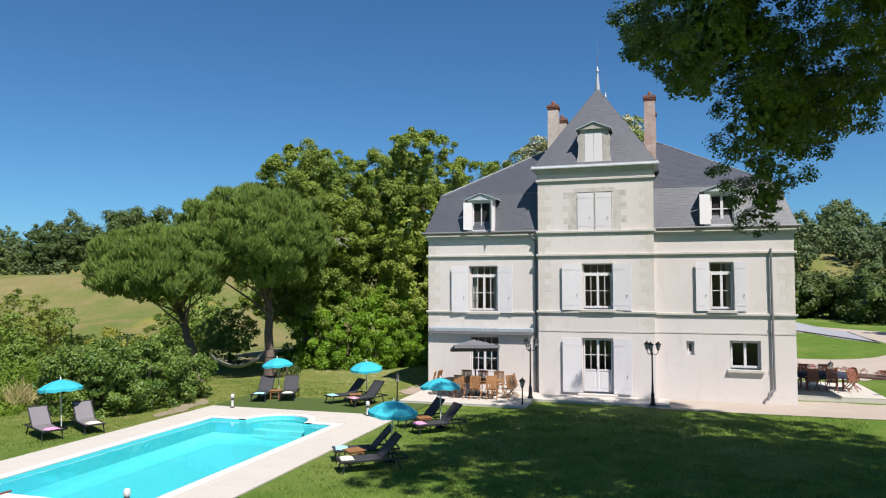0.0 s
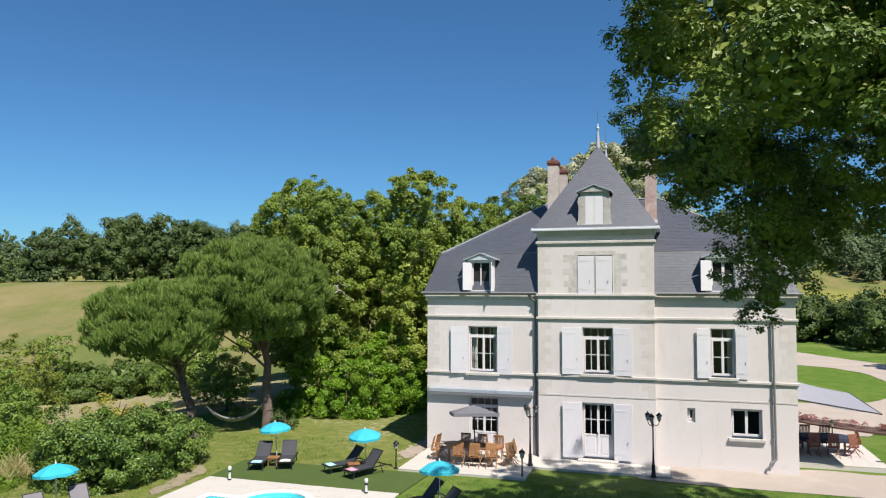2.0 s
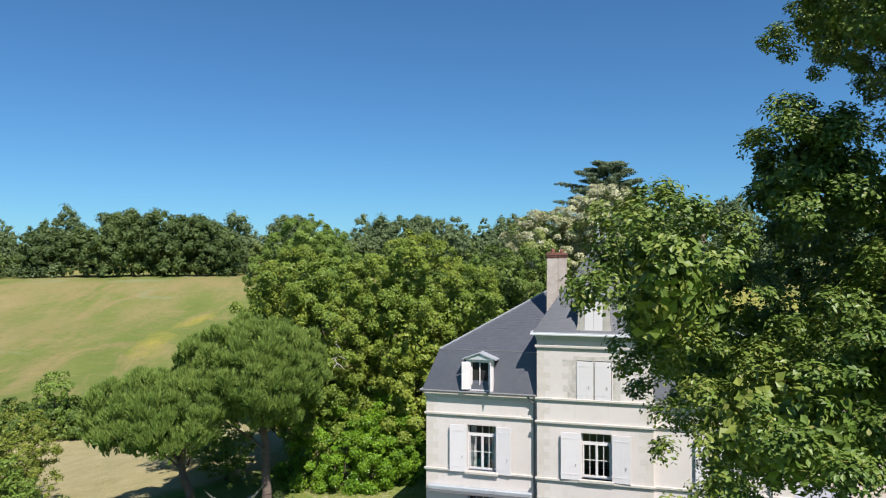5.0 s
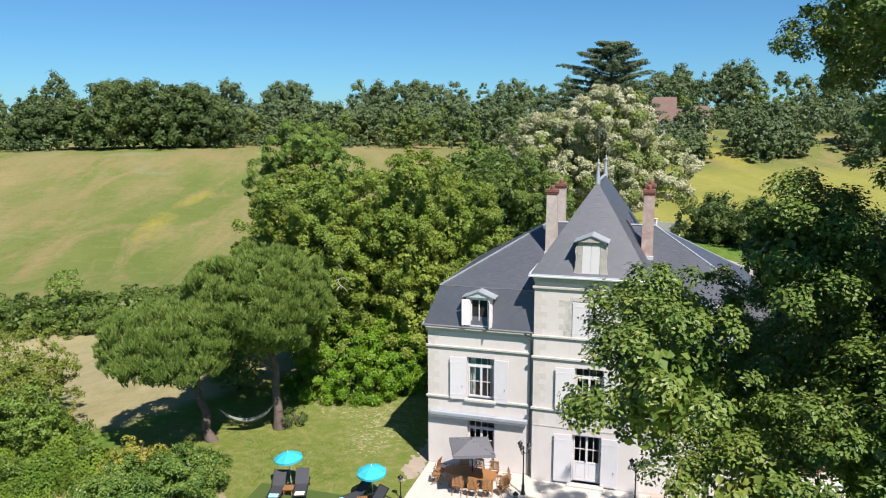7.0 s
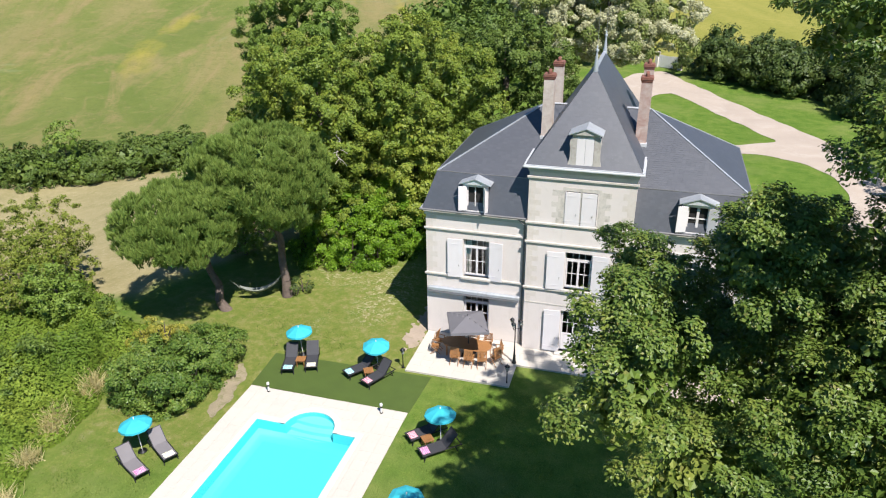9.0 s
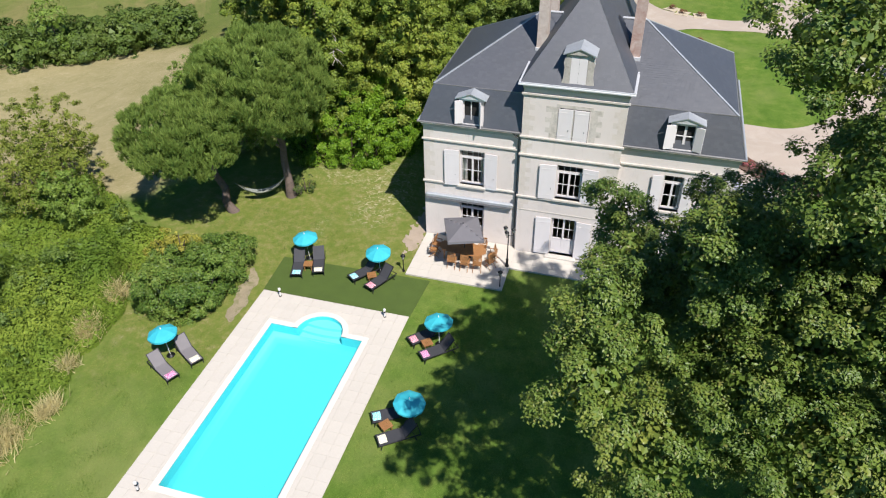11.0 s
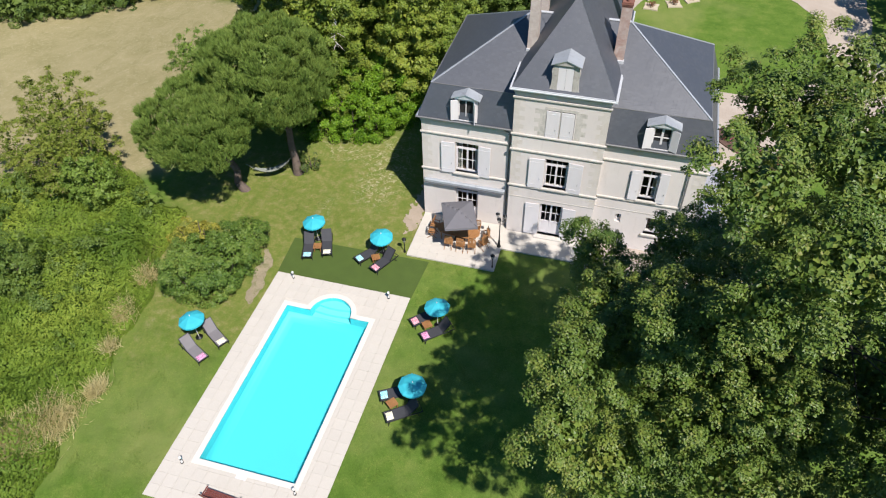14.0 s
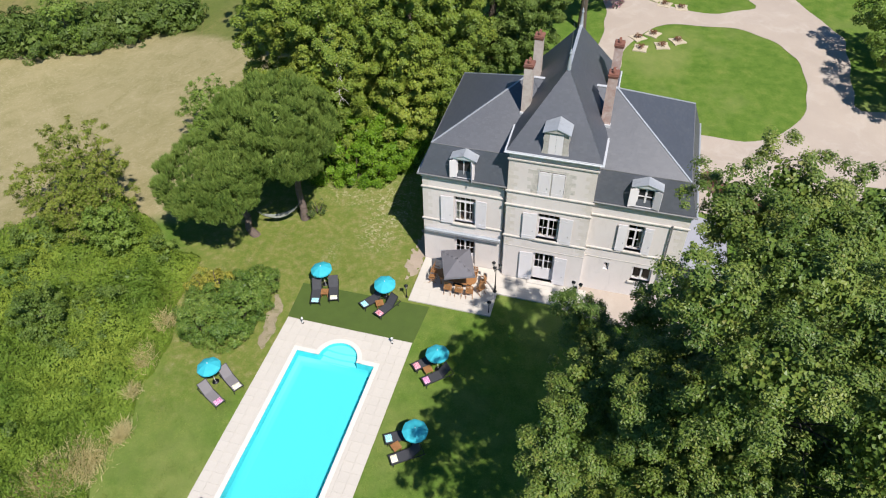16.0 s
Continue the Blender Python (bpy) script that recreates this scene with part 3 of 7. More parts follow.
# ---- terraces ----
def make_terrace(name, boxes, top, label, mat=terrace_stone, step=0.6):
    t = tagged(new(name), label, "terrace", kind="structure")
    rnd = random.Random(5)
    shapes = {}
    for x0, y0, x1, y1 in boxes:
        part("bed", Build().box(x0 + .01, y0 + .01, -0.4, x1 - .01, y1 - .01, top - 0.02), mat, t)
        nx, ny = max(1, round((x1 - x0) / step)), max(1, round((y1 - y0) / step))
        sx, sy = round((x1 - x0) / nx, 4), round((y1 - y0) / ny, 4)
        if (sx, sy) not in shapes:
            shapes[sx, sy] = Build().box(.0025, .0025, -0.03, sx - .0025, sy - .0025, 0.003, bevel=0.004).mesh("slab", mat)
        for i in range(nx):
            for j in range(ny):
                part("slab", shapes[sx, sy], None, t, at=pose(x0 + i * sx, y0 + j * sy, top + rnd.uniform(-.002, .002), rnd.uniform(-.12, .12), rnd.uniform(-.12, .12)))
    return t


make_terrace("terrace", ((-11.3, 29.95, -5.68, 34.15), (-5.68, 32.0, 0.1, 33.8)), 0.0, "pale stone slab terrace along the house front")
make_terrace("terrace", ((5.42, 35.8, 9.2, 41.2),), 0.12, "raised pale stone terrace at the house end")

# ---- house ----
# near-black colour that stands for the shade inside the dormers
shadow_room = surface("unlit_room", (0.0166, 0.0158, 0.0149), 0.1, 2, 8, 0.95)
X0, X1, YF, YB = -11.35, 5.36, 34.2, 43.75
TX0, TX1, TYF, TYB = -5.75, -0.47, 33.85, 44.1
EAVE, BREAK, RIDGE, INSET = 7.66, 9.6, 12.55, 0.52
TEAVE, TRIDGE = 10.62, 15.0
house = thing("house", "three-storey cream stone manor house with slate mansard roof and central tower", "house")

WINDOWS = {"left_up": (-9.24, -7.8, 3.78, 6.02), "left_door": (-9.22, -7.76, 0.06, 2.58), "right_up": (1.89, 2.9, 3.95, 6.1),
           "kitchen": (2.68, 3.95, 1.36, 2.62), "slit": (0.87, 1.2, 1.93, 2.55),
           "tower_door": (-3.73, -2.32, 0.1, 2.63), "tower_up": (-3.69, -2.31, 3.95, 6.07), "tower_top": (-3.88, -2.3, 7.6, 9.4)}


def make_walls():
    part("wall", Build().wall(X0, TX0, -0.4, 7.56, YF, 0.5, [WINDOWS["left_up"], WINDOWS["left_door"]]).weld(), render_wall, house)
    part("wall", Build().wall(TX1, X1, -0.4, 7.56, YF, 0.5, [WINDOWS["right_up"], WINDOWS["kitchen"], WINDOWS["slit"]]).weld(), render_wall, house)
    part("wall", Build().wall(TX0, TX1, -0.4, 10.5, TYF, 0.5, [WINDOWS["tower_door"], WINDOWS["tower_up"], WINDOWS["tower_top"]]).weld(), render_wall, house)
    part("wall", Build().box(X0, YF + 0.5, -0.4, X0 + 0.5, YB - 0.5, 7.56), render_wall, house)
    part("wall", Build().box(X1 - 0.5, YF + 0.5, -0.4, X1, YB - 0.5, 7.56), render_wall, house)
    part("wall", Build().box(X0, YB - 0.5, -0.4, X1, YB, 7.56), render_wall, house)
    part("wall", Build().box(TX0, TYF + 0.5, -0.4, TX0 + 0.4, TYB, 10.5), render_wall, house)
    part("wall", Build().box(TX1 - 0.4, TYF + 0.5, -0.4, TX1, TYB, 10.5), render_wall, house)
    part("wall", Build().box(TX0 + 0.4, TYB - 0.4, -0.4, TX1 - 0.4, TYB, 10.5), render_wall, house)
    b = Build()
    for z in (0.02, 3.4, 7.1):
        b.box(X0 + 0.52, YF + 0.52, z - 0.15, X1 - 0.52, YB - 0.52, z)
    b.box(TX0 + 0.42, TYF + 0.52, 10.2, TX1 - 0.42, TYB - 0.42, 10.35)
    part("floor", b, floor_wood, house, "dark wooden floors seen through the windows")
    b = Build()
    b.box(X0 + 0.52, YF + 3.6, 0.03, X1 - 0.52, YF + 3.75, 7.0)
    part("partition", b, dark_room, house)


make_walls()


def band(x0, x1, z0, z1, y, out, ends=(0, 0), mat=stone_band):
    """A moulded string course: a main fillet and a smaller one under it."""
    b = Build()
    b.box(x0 - ends[0] * out, y - out, z0 + (z1 - z0) * 0.4, x1 + ends[1] * out, y + 0.02, z1, bevel=0.015)
    b.box(x0 - ends[0] * out * .5, y - out * 0.5, z0, x1 + ends[1] * out * .5, y + 0.02, z0 + (z1 - z0) * 0.4 - 0.001)
    part("string_course", b, mat, house, "moulded stone string course")


for za, zb in ((6.4, 6.56), (3.66, 3.82)):
    band(X0, TX0 - 0.02, za, zb, YF, 0.09, (1, 0))
    band(TX1 + 0.02, X1, za, zb, YF, 0.09, (0, 1))
for za, zb in ((9.9, 10.08), (7.46, 7.62), (6.38, 6.54), (3.72, 3.88)):
    band(TX0, TX1, za, zb, TYF, 0.09, (1, 1))
for xa, xb, y in ((X0, TX0 - 0.02, YF), (TX1 + 0.02, X1, YF), (TX0, TX1, TYF)):
    part("string_course", Build().box(xa, y - 0.018, 2.9, xb, y + 0.01, 2.96), stone_band, house)


def make_cornice():
    """Eaves: a moulded cornice and a gutter all round the block, and round the tower."""
    for x0, x1 in ((X0 - 0.02, TX0 - 0.02), (TX1 + 0.02, X1 + 0.02)):
        b = Build()
        b.box(x0 - (0.05 if x0 < -8 else 0), YF - 0.05, 7.3, x1 + (0.05 if x1 > 4 else 0), YF + 0.1, 7.46)
        b.box(x0 - (0.1 if x0 < -8 else 0), YF - 0.1, 7.46, x1 + (0.1 if x1 > 4 else 0), YF + 0.1, 7.6, bevel=0.02)
        part("cornice", b, stone_band, house)
        g = Build()
        xa, xb = x0 - (0.24 if x0 < -8 else 0), x1 + (0.24 if x1 > 4 else 0)
        g.tube((xa, YF - 0.25, 7.64), (xb, YF - 0.25, 7.64), 0.06, n=10)
        part("gutter", g, pipe_zinc, house, "dark grey zinc gutter")
    for x, s in ((X0, -1), (X1, 1)):
        b = Build().box(min(x, x + s * 0.2), YF + 0.1, 7.42, max(x, x + s * 0.2), YB + 0.2, 7.6)
        part("cornice", b, stone_band, house)
        part("gutter", Build().tube((x + s * 0.22, YF - 0.2, 7.64), (x + s * 0.22, YB + 0.2, 7.64), 0.065), zinc, house, "grey zinc gutter")
    part("cornice", Build().box(X0, YB, 7.42, X1, YB + 0.2, 7.6), stone_band, house)
    b = Build()
    b.box(TX0 - 0.04, TYF - 0.04, 10.3, TX1 + 0.04, TYB + 0.04, 10.44)
    b.box(TX0 - 0.08, TYF - 0.08, 10.44, TX1 + 0.08, TYB + 0.08, 10.56)
    part("cornice", b, stone_band, house)
    b = Build().box(TX0 - 0.29, TYF - 0.29, 10.56, TX1 + 0.29, TYB + 0.29, 10.64, bevel=0.02)
    part("gutter", b, zinc_light, house, "pale zinc eaves gutter")
    b = Build()
    b.box(TX0 - 0.26, TYF - 0.26, 10.64, TX1 + 0.26, TYF - 0.19, 10.69)
    b.box(TX1 + 0.16, TYF - 0.19, 10.64, TX1 + 0.26, TYF + 2.5, 10.72)
    b.box(TX0 - 0.26, TYF - 0.19, 10.64, TX0 - 0.16, TYF + 2.5, 10.72)
    part("flashing", b, zinc_light, house, "white zinc flashing along the tower eaves")


make_cornice()


def slate_face(b, p0, p1, p2, p3, course=0.13, width=0.22, seed=1):
    """Slates in courses over a face whose edge p0 p1 is the lower one and p3 p2 the upper."""
    p0, p1, p2, p3 = map(Vector, (p0, p1, p2, p3))
    rnd = random.Random(seed)
    up = ((p2 + p3) - (p0 + p1)) / 2
    along = (p1 - p0).normalized()
    up = up - along * up.dot(along)
    length, up = up.length, up.normalized()
    normal = along.cross(up).normalized()
    rows = max(1, int(length / course))
    e = length / rows
    for k in range(rows):
        t0, t1 = k / rows, min(1.0, (k + 1.0) / rows)
        la, lb = (p0.lerp(p3, t0) - p0).dot(along), (p0.lerp(p3, t1) - p0).dot(along)
        ra, rb = (p1.lerp(p2, t0) - p0).dot(along), (p1.lerp(p2, t1) - p0).dot(along)
        x = la - (width * 0.5 if k % 2 else 0) - rnd.uniform(0, 0.02)
        while x < ra:
            u0, u1 = x + 0.002, x + width - 0.002
            a0, a1, b0, b1 = max(u0, la), min(u1, ra), max(u0, lb), min(u1, rb)
            if a1 - a0 > 0.01:
                if b1 < b0:
                    b0 = b1 = min(max((u0 + u1) / 2, lb), rb)
                lift = 0.008 + rnd.uniform(0, 0.004)
                q = [p0 + along * u + up * (t * length) + normal * h for u, t, h in ((a0, t0, lift), (a1, t0, lift), (b1, t1, 0.006), (b0, t1, 0.006), (a0, t0, 0.0), (a1, t0, 0.0))]
                b.add(q, [(0, 1, 2, 3), (4, 5, 1, 0)])
            x += width


def make_roof():
    o = 0.16
    e = [(X0 - o, YF - o, EAVE), (X1 + o, YF - o, EAVE), (X1 + o, YB + o, EAVE), (X0 - o, YB + o, EAVE)]
    k = [(X0 + INSET, YF + INSET, BREAK), (X1 - INSET, YF + INSET, BREAK), (X1 - INSET, YB - INSET, BREAK), (X0 + INSET, YB - INSET, BREAK)]
    ym = (YF + YB) / 2
    r = [(-5.85, ym, RIDGE), (-0.3, ym, RIDGE)]
    b = Build()
    b.add(e + k, [(0, 1, 5, 4), (1, 2, 6, 5), (2, 3, 7, 6), (3, 0, 4, 7)])
    b.add(k + r, [(0, 1, 5, 4), (2, 3, 4, 5), (1, 2, 5), (3, 0, 4)])
    part("roof", b, slate, house, "blue-grey slate mansard roof")
    s = Build()
    cut = lambda a, c, x: tuple(Vector(a).lerp(Vector(c), (x - a[0]) / (c[0] - a[0])))
    # lower slopes: front in two lengths beside the tower, then the ends and the back
    slate_face(s, e[0], cut(e[0], e[1], TX0), cut(k[0], k[1], TX0), k[0], seed=1)
    slate_face(s, cut(e[0], e[1], TX1), e[1], k[1], cut(k[0], k[1], TX1), seed=2)
    slate_face(s, e[1], e[2], k[2], k[1], seed=3)
    slate_face(s, e[2], e[3], k[3], k[2], seed=4)
    slate_face(s, e[3], e[0], k[0], k[3], seed=5)
    slate_face(s, k[0], k[1], r[1], r[0], seed=6)
    slate_face(s, k[1], k[2], r[1], r[1], seed=7)
    slate_face(s, k[2], k[3], r[0], r[1], seed=8)
    slate_face(s, k[3], k[0], r[0], r[0], seed=9)
    # tower
    o = 0.2
    xm, y0, y1 = (TX0 + TX1) / 2, TYF - o, TYB + o
    t = [(TX0 - o, y0, TEAVE + 0.03), (TX1 + o, y0, TEAVE + 0.03), (TX1 + o, y1, TEAVE + 0.03), (TX0 - o, y1, TEAVE + 0.03)]
    q = [(xm, 36.4, TRIDGE), (xm, TYB - (36.4 - TYF), TRIDGE)]
    b = Build().add(t + q, [(0, 1, 4), (1, 2, 5, 4), (2, 3, 5), (3, 0, 4, 5)])
    part("roof", b, slate, house, "steep slate tower roof")
    slate_face(s, t[0], t[1], q[0], q[0], seed=11)
    slate_face(s, t[1], t[2], q[1], q[0], seed=12)
    slate_face(s, t[2], t[3], q[1], q[1], seed=13)
    slate_face(s, t[3], t[0], q[0], q[1], seed=14)
    tagged(part("slate_covering", s, slate, house, "overlapping courses of blue-grey slates"), kind="stuff")
    # zinc along hips, breaks and ridges
    def strip(a, c, w, mat, label, lift=0.02, name="hip_flashing"):
        a, c = Vector(a), Vector(c)
        q_ = (c - a).to_track_quat("X", "Z")
        m = Matrix.Translation(a) @ q_.to_matrix().to_4x4()
        part(name, Build().box(0, -w, lift - 0.03, (c - a).length, w, lift + 0.012, m=m), mat, house, label)
    for a, c in ((k[0], r[0]), (k[1], r[1]), (k[2], r[1]), (k[3], r[0])):
        strip(a, c, 0.05, zinc, "pale zinc hip flashing")
    strip(r[0], r[1], 0.1, zinc_light, "pale zinc ridge")
    for a, c in ((k[0], cut(k[0], k[1], TX0)), (cut(k[0], k[1], TX1), k[1]), (k[1], k[2]), (k[3], k[0]), (k[2], k[3])):
        strip(a, c, 0.025, pipe_zinc, "dark lead roll at the roof break", 0.01, "roof_roll")
    strip(q[0], q[1], 0.09, zinc, "zinc tower ridge")
    for y, tall, rod in ((36.4, 1.0, 1.9), (q[1][1], 1.0, 1.6)):
        b = Build().lathe([(0.13, -0.15), (0.12, 0.05), (0.05, tall * .72), (0.045, tall * .78), (0.085, tall * .84), (0.085, tall * .9), (0.03, tall * .96), (0.05, tall * 1.03), (0.02, tall * 1.1), (0.0, tall * 1.12)], (xm, y, TRIDGE), 12)
        finial = part("finial", b, zinc, house, "zinc spire finial")
        part("lightning_rod", Build().tube((xm, y, TRIDGE + tall), (xm, y, TRIDGE + tall + rod), 0.014, 0.006, 6), pipe_zinc, finial)


make_roof()


def make_chimney(x, y, mat, top, base, sx=0.27, sy=0.3):
    b = Build()
    v = [(sx * a * t, sy * c * t, z) for z, t in ((base, 1.06), (top - 0.3, 0.96)) for a, c in ((-1, -1), (1, -1), (1, 1), (-1, 1))]
    b.add([(x + p, y + q, z) for p, q, z in v], [(0, 1, 5, 4), (1, 2, 6, 5), (2, 3, 7, 6), (3, 0, 4, 7), (4, 5, 6, 7)])
    ch = part("chimney", b, mat, house, "tall rendered chimney stack")
    b = Build()
    for i in range(4):
        o = (0.0, 0.025, 0.045, 0.02)[i]
        z = top - 0.3 + 0.072 * i
        b.box(x - sx - o, y - sy - o, z, x + sx + o, y + sy + o, z + 0.062, bevel=0.008)
        b.box(x - sx * .95, y - sy * .95, z + 0.06, x + sx * .95, y + sy * .95, z + 0.073)
    part("cap", b, brick_red, ch, "red brick chimney cap")
    for dy in (-0.13, 0.13):
        part("pot", Build().lathe([(0.09, 0), (0.1, 0.02), (0.08, 0.12), (0.085, 0.2), (0.065, 0.2), (0.06, 0.02), (0, 0.02)], (x, y + dy, top - 0.015), 12), brick_red, ch, "clay chimney pot")
    b = Build().box(x - sx - .05, y - sy - .12, base, x + sx + .05, y + sy + .02, base + 0.25)
    part("apron", b, zinc_light, ch, "zinc apron at the stack's foot")


make_chimney(-5.47, 37.3, chimney_render, 14.5, 11.0)
make_chimney(-5.47, 40.7, chimney_render, 14.55, 11.0)
make_chimney(-0.62, 37.25, chimney_pink, 14.6, 11.0)
make_chimney(-0.62, 40.8, chimney_pink, 14.6, 11.0)


# ---- windows, doors and shutters ----
def make_window(x0, x1, z0, z1, y, leaves=2, cols=2, rows=2, transom=0.0, panel=0.0, sill=True, name="window", label="white wooden casement window"):
    """A white window set back in the wall, with glazing bars; panel: height of the solid foot of a door."""
    yb = y + 0.2
    b = Build()
    f = 0.06
    b.box(x0, yb, z0, x0 + f, yb + 0.08, z1)
    b.box(x1 - f, yb, z0, x1, yb + 0.08, z1)
    b.box(x0 + f, yb, z1 - f, x1 - f, yb + 0.08, z1)
    b.box(x0 + f, yb, z0, x1 - f, yb + 0.08, z0 + f)
    zt = z1 - f - transom if transom else z1 - f
    if transom:
        b.box(x0 + f, yb - 0.02, zt - 0.09, x1 - f, yb + 0.08, zt)
    win = part(name, b, white_paint, house, label)
    panes = []
    zb = z0 + f
    ztop = zt - 0.09 if transom else zt
    w = (x1 - x0 - 2 * f) / leaves
    for i in range(leaves):
        a, c = x0 + f + i * w, x0 + f + (i + 1) * w
        l = Build()
        s = 0.055
        l.box(a, yb - 0.03, zb, a + s, yb + 0.03, ztop, bevel=0.004)
        l.box(c - s, yb - 0.03, zb, c, yb + 0.03, ztop, bevel=0.004)
        l.box(a + s, yb - 0.03, ztop - s, c - s, yb + 0.03, ztop)
        l.box(a + s, yb - 0.03, zb, c - s, yb + 0.03, zb + s + 0.04)
        zp = zb + s + 0.04
        if panel:
            l.box(a + s, yb - 0.012, zp, c - s, yb + 0.02, zb + panel)
            l.box(a + s, yb - 0.03, zb + panel, c - s, yb + 0.03, zb + panel + 0.07)
            l.box(a + s + 0.07, yb - 0.026, zp + 0.07, c - s - 0.07, yb, zb + panel - 0.07, bevel=0.01)
            zp = zb + panel + 0.07
        g0, g1, h0, h1 = a + s, c - s, zp, ztop - s
        for k in range(1, cols):
            x = g0 + (g1 - g0) * k / cols
            part("glazing_bar", Build().box(x - 0.014, yb - 0.015, h0, x + 0.014, yb + 0.015, h1), white_paint, win)
        for k in range(1, rows):
            z = h0 + (h1 - h0) * k / rows
            part("glazing_bar", Build().box(g0, yb - 0.0175, z - 0.014, g1, yb + 0.0175, z + 0.014), white_paint, win)
        part("casement", l, white_paint, win)
        for p in range(cols):
            for r in range(rows):
                panes.append((g0 + (g1 - g0) * p / cols, g0 + (g1 - g0) * (p + 1) / cols, h0 + (h1 - h0) * r / rows, h0 + (h1 - h0) * (r + 1) / rows))
        if transom:
            for x, hw in [(a + w * k / cols, 0.014) for k in range(1, cols)] + ([(c, 0.02)] if i < leaves - 1 else []):
                part("transom_bar", Build().box(x - hw, yb - 0.01, zt, x + hw, yb + 0.03, z1 - f), white_paint, win)
            for k in range(cols):
                panes.append((a + w * k / cols, a + w * (k + 1) / cols, zt, z1 - f))
    for a, c, p, q in panes:
        pane = part("pane", Build().add([(a, yb + 0.005, p), (c, yb + 0.005, p), (c, yb + 0.005, q), (a, yb + 0.005, q)], [(0, 1, 2, 3)]), glass, win)
        pane.visible_shadow = False
    if sill:
        part("sill", Build().box(x0 - 0.12, y - 0.14, z0 - 0.12, x1 + 0.12, y + 0.22, z0, bevel=0.015), stone_band, win, "stone window sill")
    return win


def shutter_mesh(w, h):
    """A shutter slab, its hinge edge at x = 0, its face to -y."""
    return Build().box(0, -0.018, 0, w, 0.018, h, bevel=0.006)


def make_shutter(x, z, w, h, y, turn, label="white painted boarded shutter folded back on the wall", parent=None):
    """A boarded shutter: battens, strap hinges and a catch on the slab."""
    s = part("shutter", shutter_mesh(w, h), white_paint, parent or house, label, pose(x, y, z, 0, 0, turn))
    if parent is not None:
        return
    n = max(3, round(w / 0.14))
    for i in range(n):
        part("board", Build().box(w * i / n + 0.0015, -0.021, 0.004, w * (i + 1) / n - 0.0015, -0.0185, h - 0.004), white_paint, s)
    for z in (0.1 * h, 0.86 * h):
        part("batten", Build().box(0.02, -0.0255, z, w - 0.02, -0.0215, z + 0.08), white_paint, s)
        part("strap_hinge", Build().box(-0.05, -0.03, z + 0.03, w * 0.6, -0.026, z + 0.055), white_paint, s)
    part("catch", Build().tube((w * 0.75, -0.05, 0.3 * h), (w * 0.75, -0.05, 0.3 * h + 0.1), 0.012, n=6), pipe_zinc, s)


w = WINDOWS["left_up"]
make_window(*w, YF, transom=0.36, rows=2)
make_shutter(w[0] - 0.86, w[2] - 0.05, 0.84, w[3] - w[2] + 0.04, YF - 0.13, 4)
make_shutter(w[1] + 0.02, w[2] - 0.05, 0.74, w[3] - w[2] + 0.04, YF - 0.07, -3)
w = WINDOWS["tower_up"]
make_window(*w, TYF, transom=0.36, rows=2)
make_shutter(w[0] - 0.92, w[2] - 0.04, 0.9, w[3] - w[2] + 0.04, TYF - 0.13, 4)
make_shutter(w[1] + 0.02, w[2] - 0.04, 0.84, w[3] - w[2] + 0.04, TYF - 0.07, -3)
w = WINDOWS["right_up"]
make_window(*w, YF, transom=0.36, cols=1, rows=2)
make_shutter(w[0] - 0.58, w[2] - 0.04, 0.56, w[3] - w[2] + 0.04, YF - 0.13, 4)
make_shutter(w[1] + 0.02, w[2] - 0.04, 0.52, w[3] - w[2] + 0.04, YF - 0.07, -3)
w = WINDOWS["left_door"]
make_window(*w, YF, transom=0.3, rows=2, panel=0.75, sill=False, name="door", label="white glazed double door")
w = WINDOWS["tower_door"]
d = make_window(*w, TYF, rows=2, panel=0.95, sill=False, name="door", label="white glazed double entrance door")
part("door_handle", Build().tube((-3.06, TYF + 0.13, 1.15), (-3.06, TYF + 0.13, 1.3), 0.015, n=8), black_iron, d)
part("step", Build().box(w[0] - 0.2, TYF - 0.35, 0.004, w[1] + 0.2, TYF + 0.3, 0.1, bevel=0.015), stone_band, house, "stone door step")
make_shutter(w[0] - 0.88, w[2] + 0.02, 0.86, w[3] - w[2] - 0.02, TYF - 0.12, 4, "tall white boarded door shutter folded back")
make_shutter(w[1] + 0.02, w[2] + 0.02, 0.82, w[3] - w[2] - 0.02, TYF - 0.08, -3, "tall white boarded door shutter folded back")
w = WINDOWS["tower_top"]
make_shutter(w[0], w[2] + 0.02, 0.74, w[3] - w[2] - 0.05, TYF - 0.02, 0, "closed white shutter of the tower window")
make_shutter(w[0] + 0.82, w[2] + 0.02, 0.74, w[3] - w[2] - 0.05, TYF - 0.02, 0, "closed white shutter of the tower window")
part("mullion", Build().box(w[0] + 0.745, TYF - 0.01, w[2], w[0] + 0.815, TYF + 0.1, w[3]), old_stone, house, "stone mullion")
make_window(*WINDOWS["kitchen"], YF, cols=1, rows=1, sill=True, label="white two-pane sliding window")
make_window(*WINDOWS["slit"], YF, leaves=1, cols=1, rows=1, sill=False, label="small slit window")

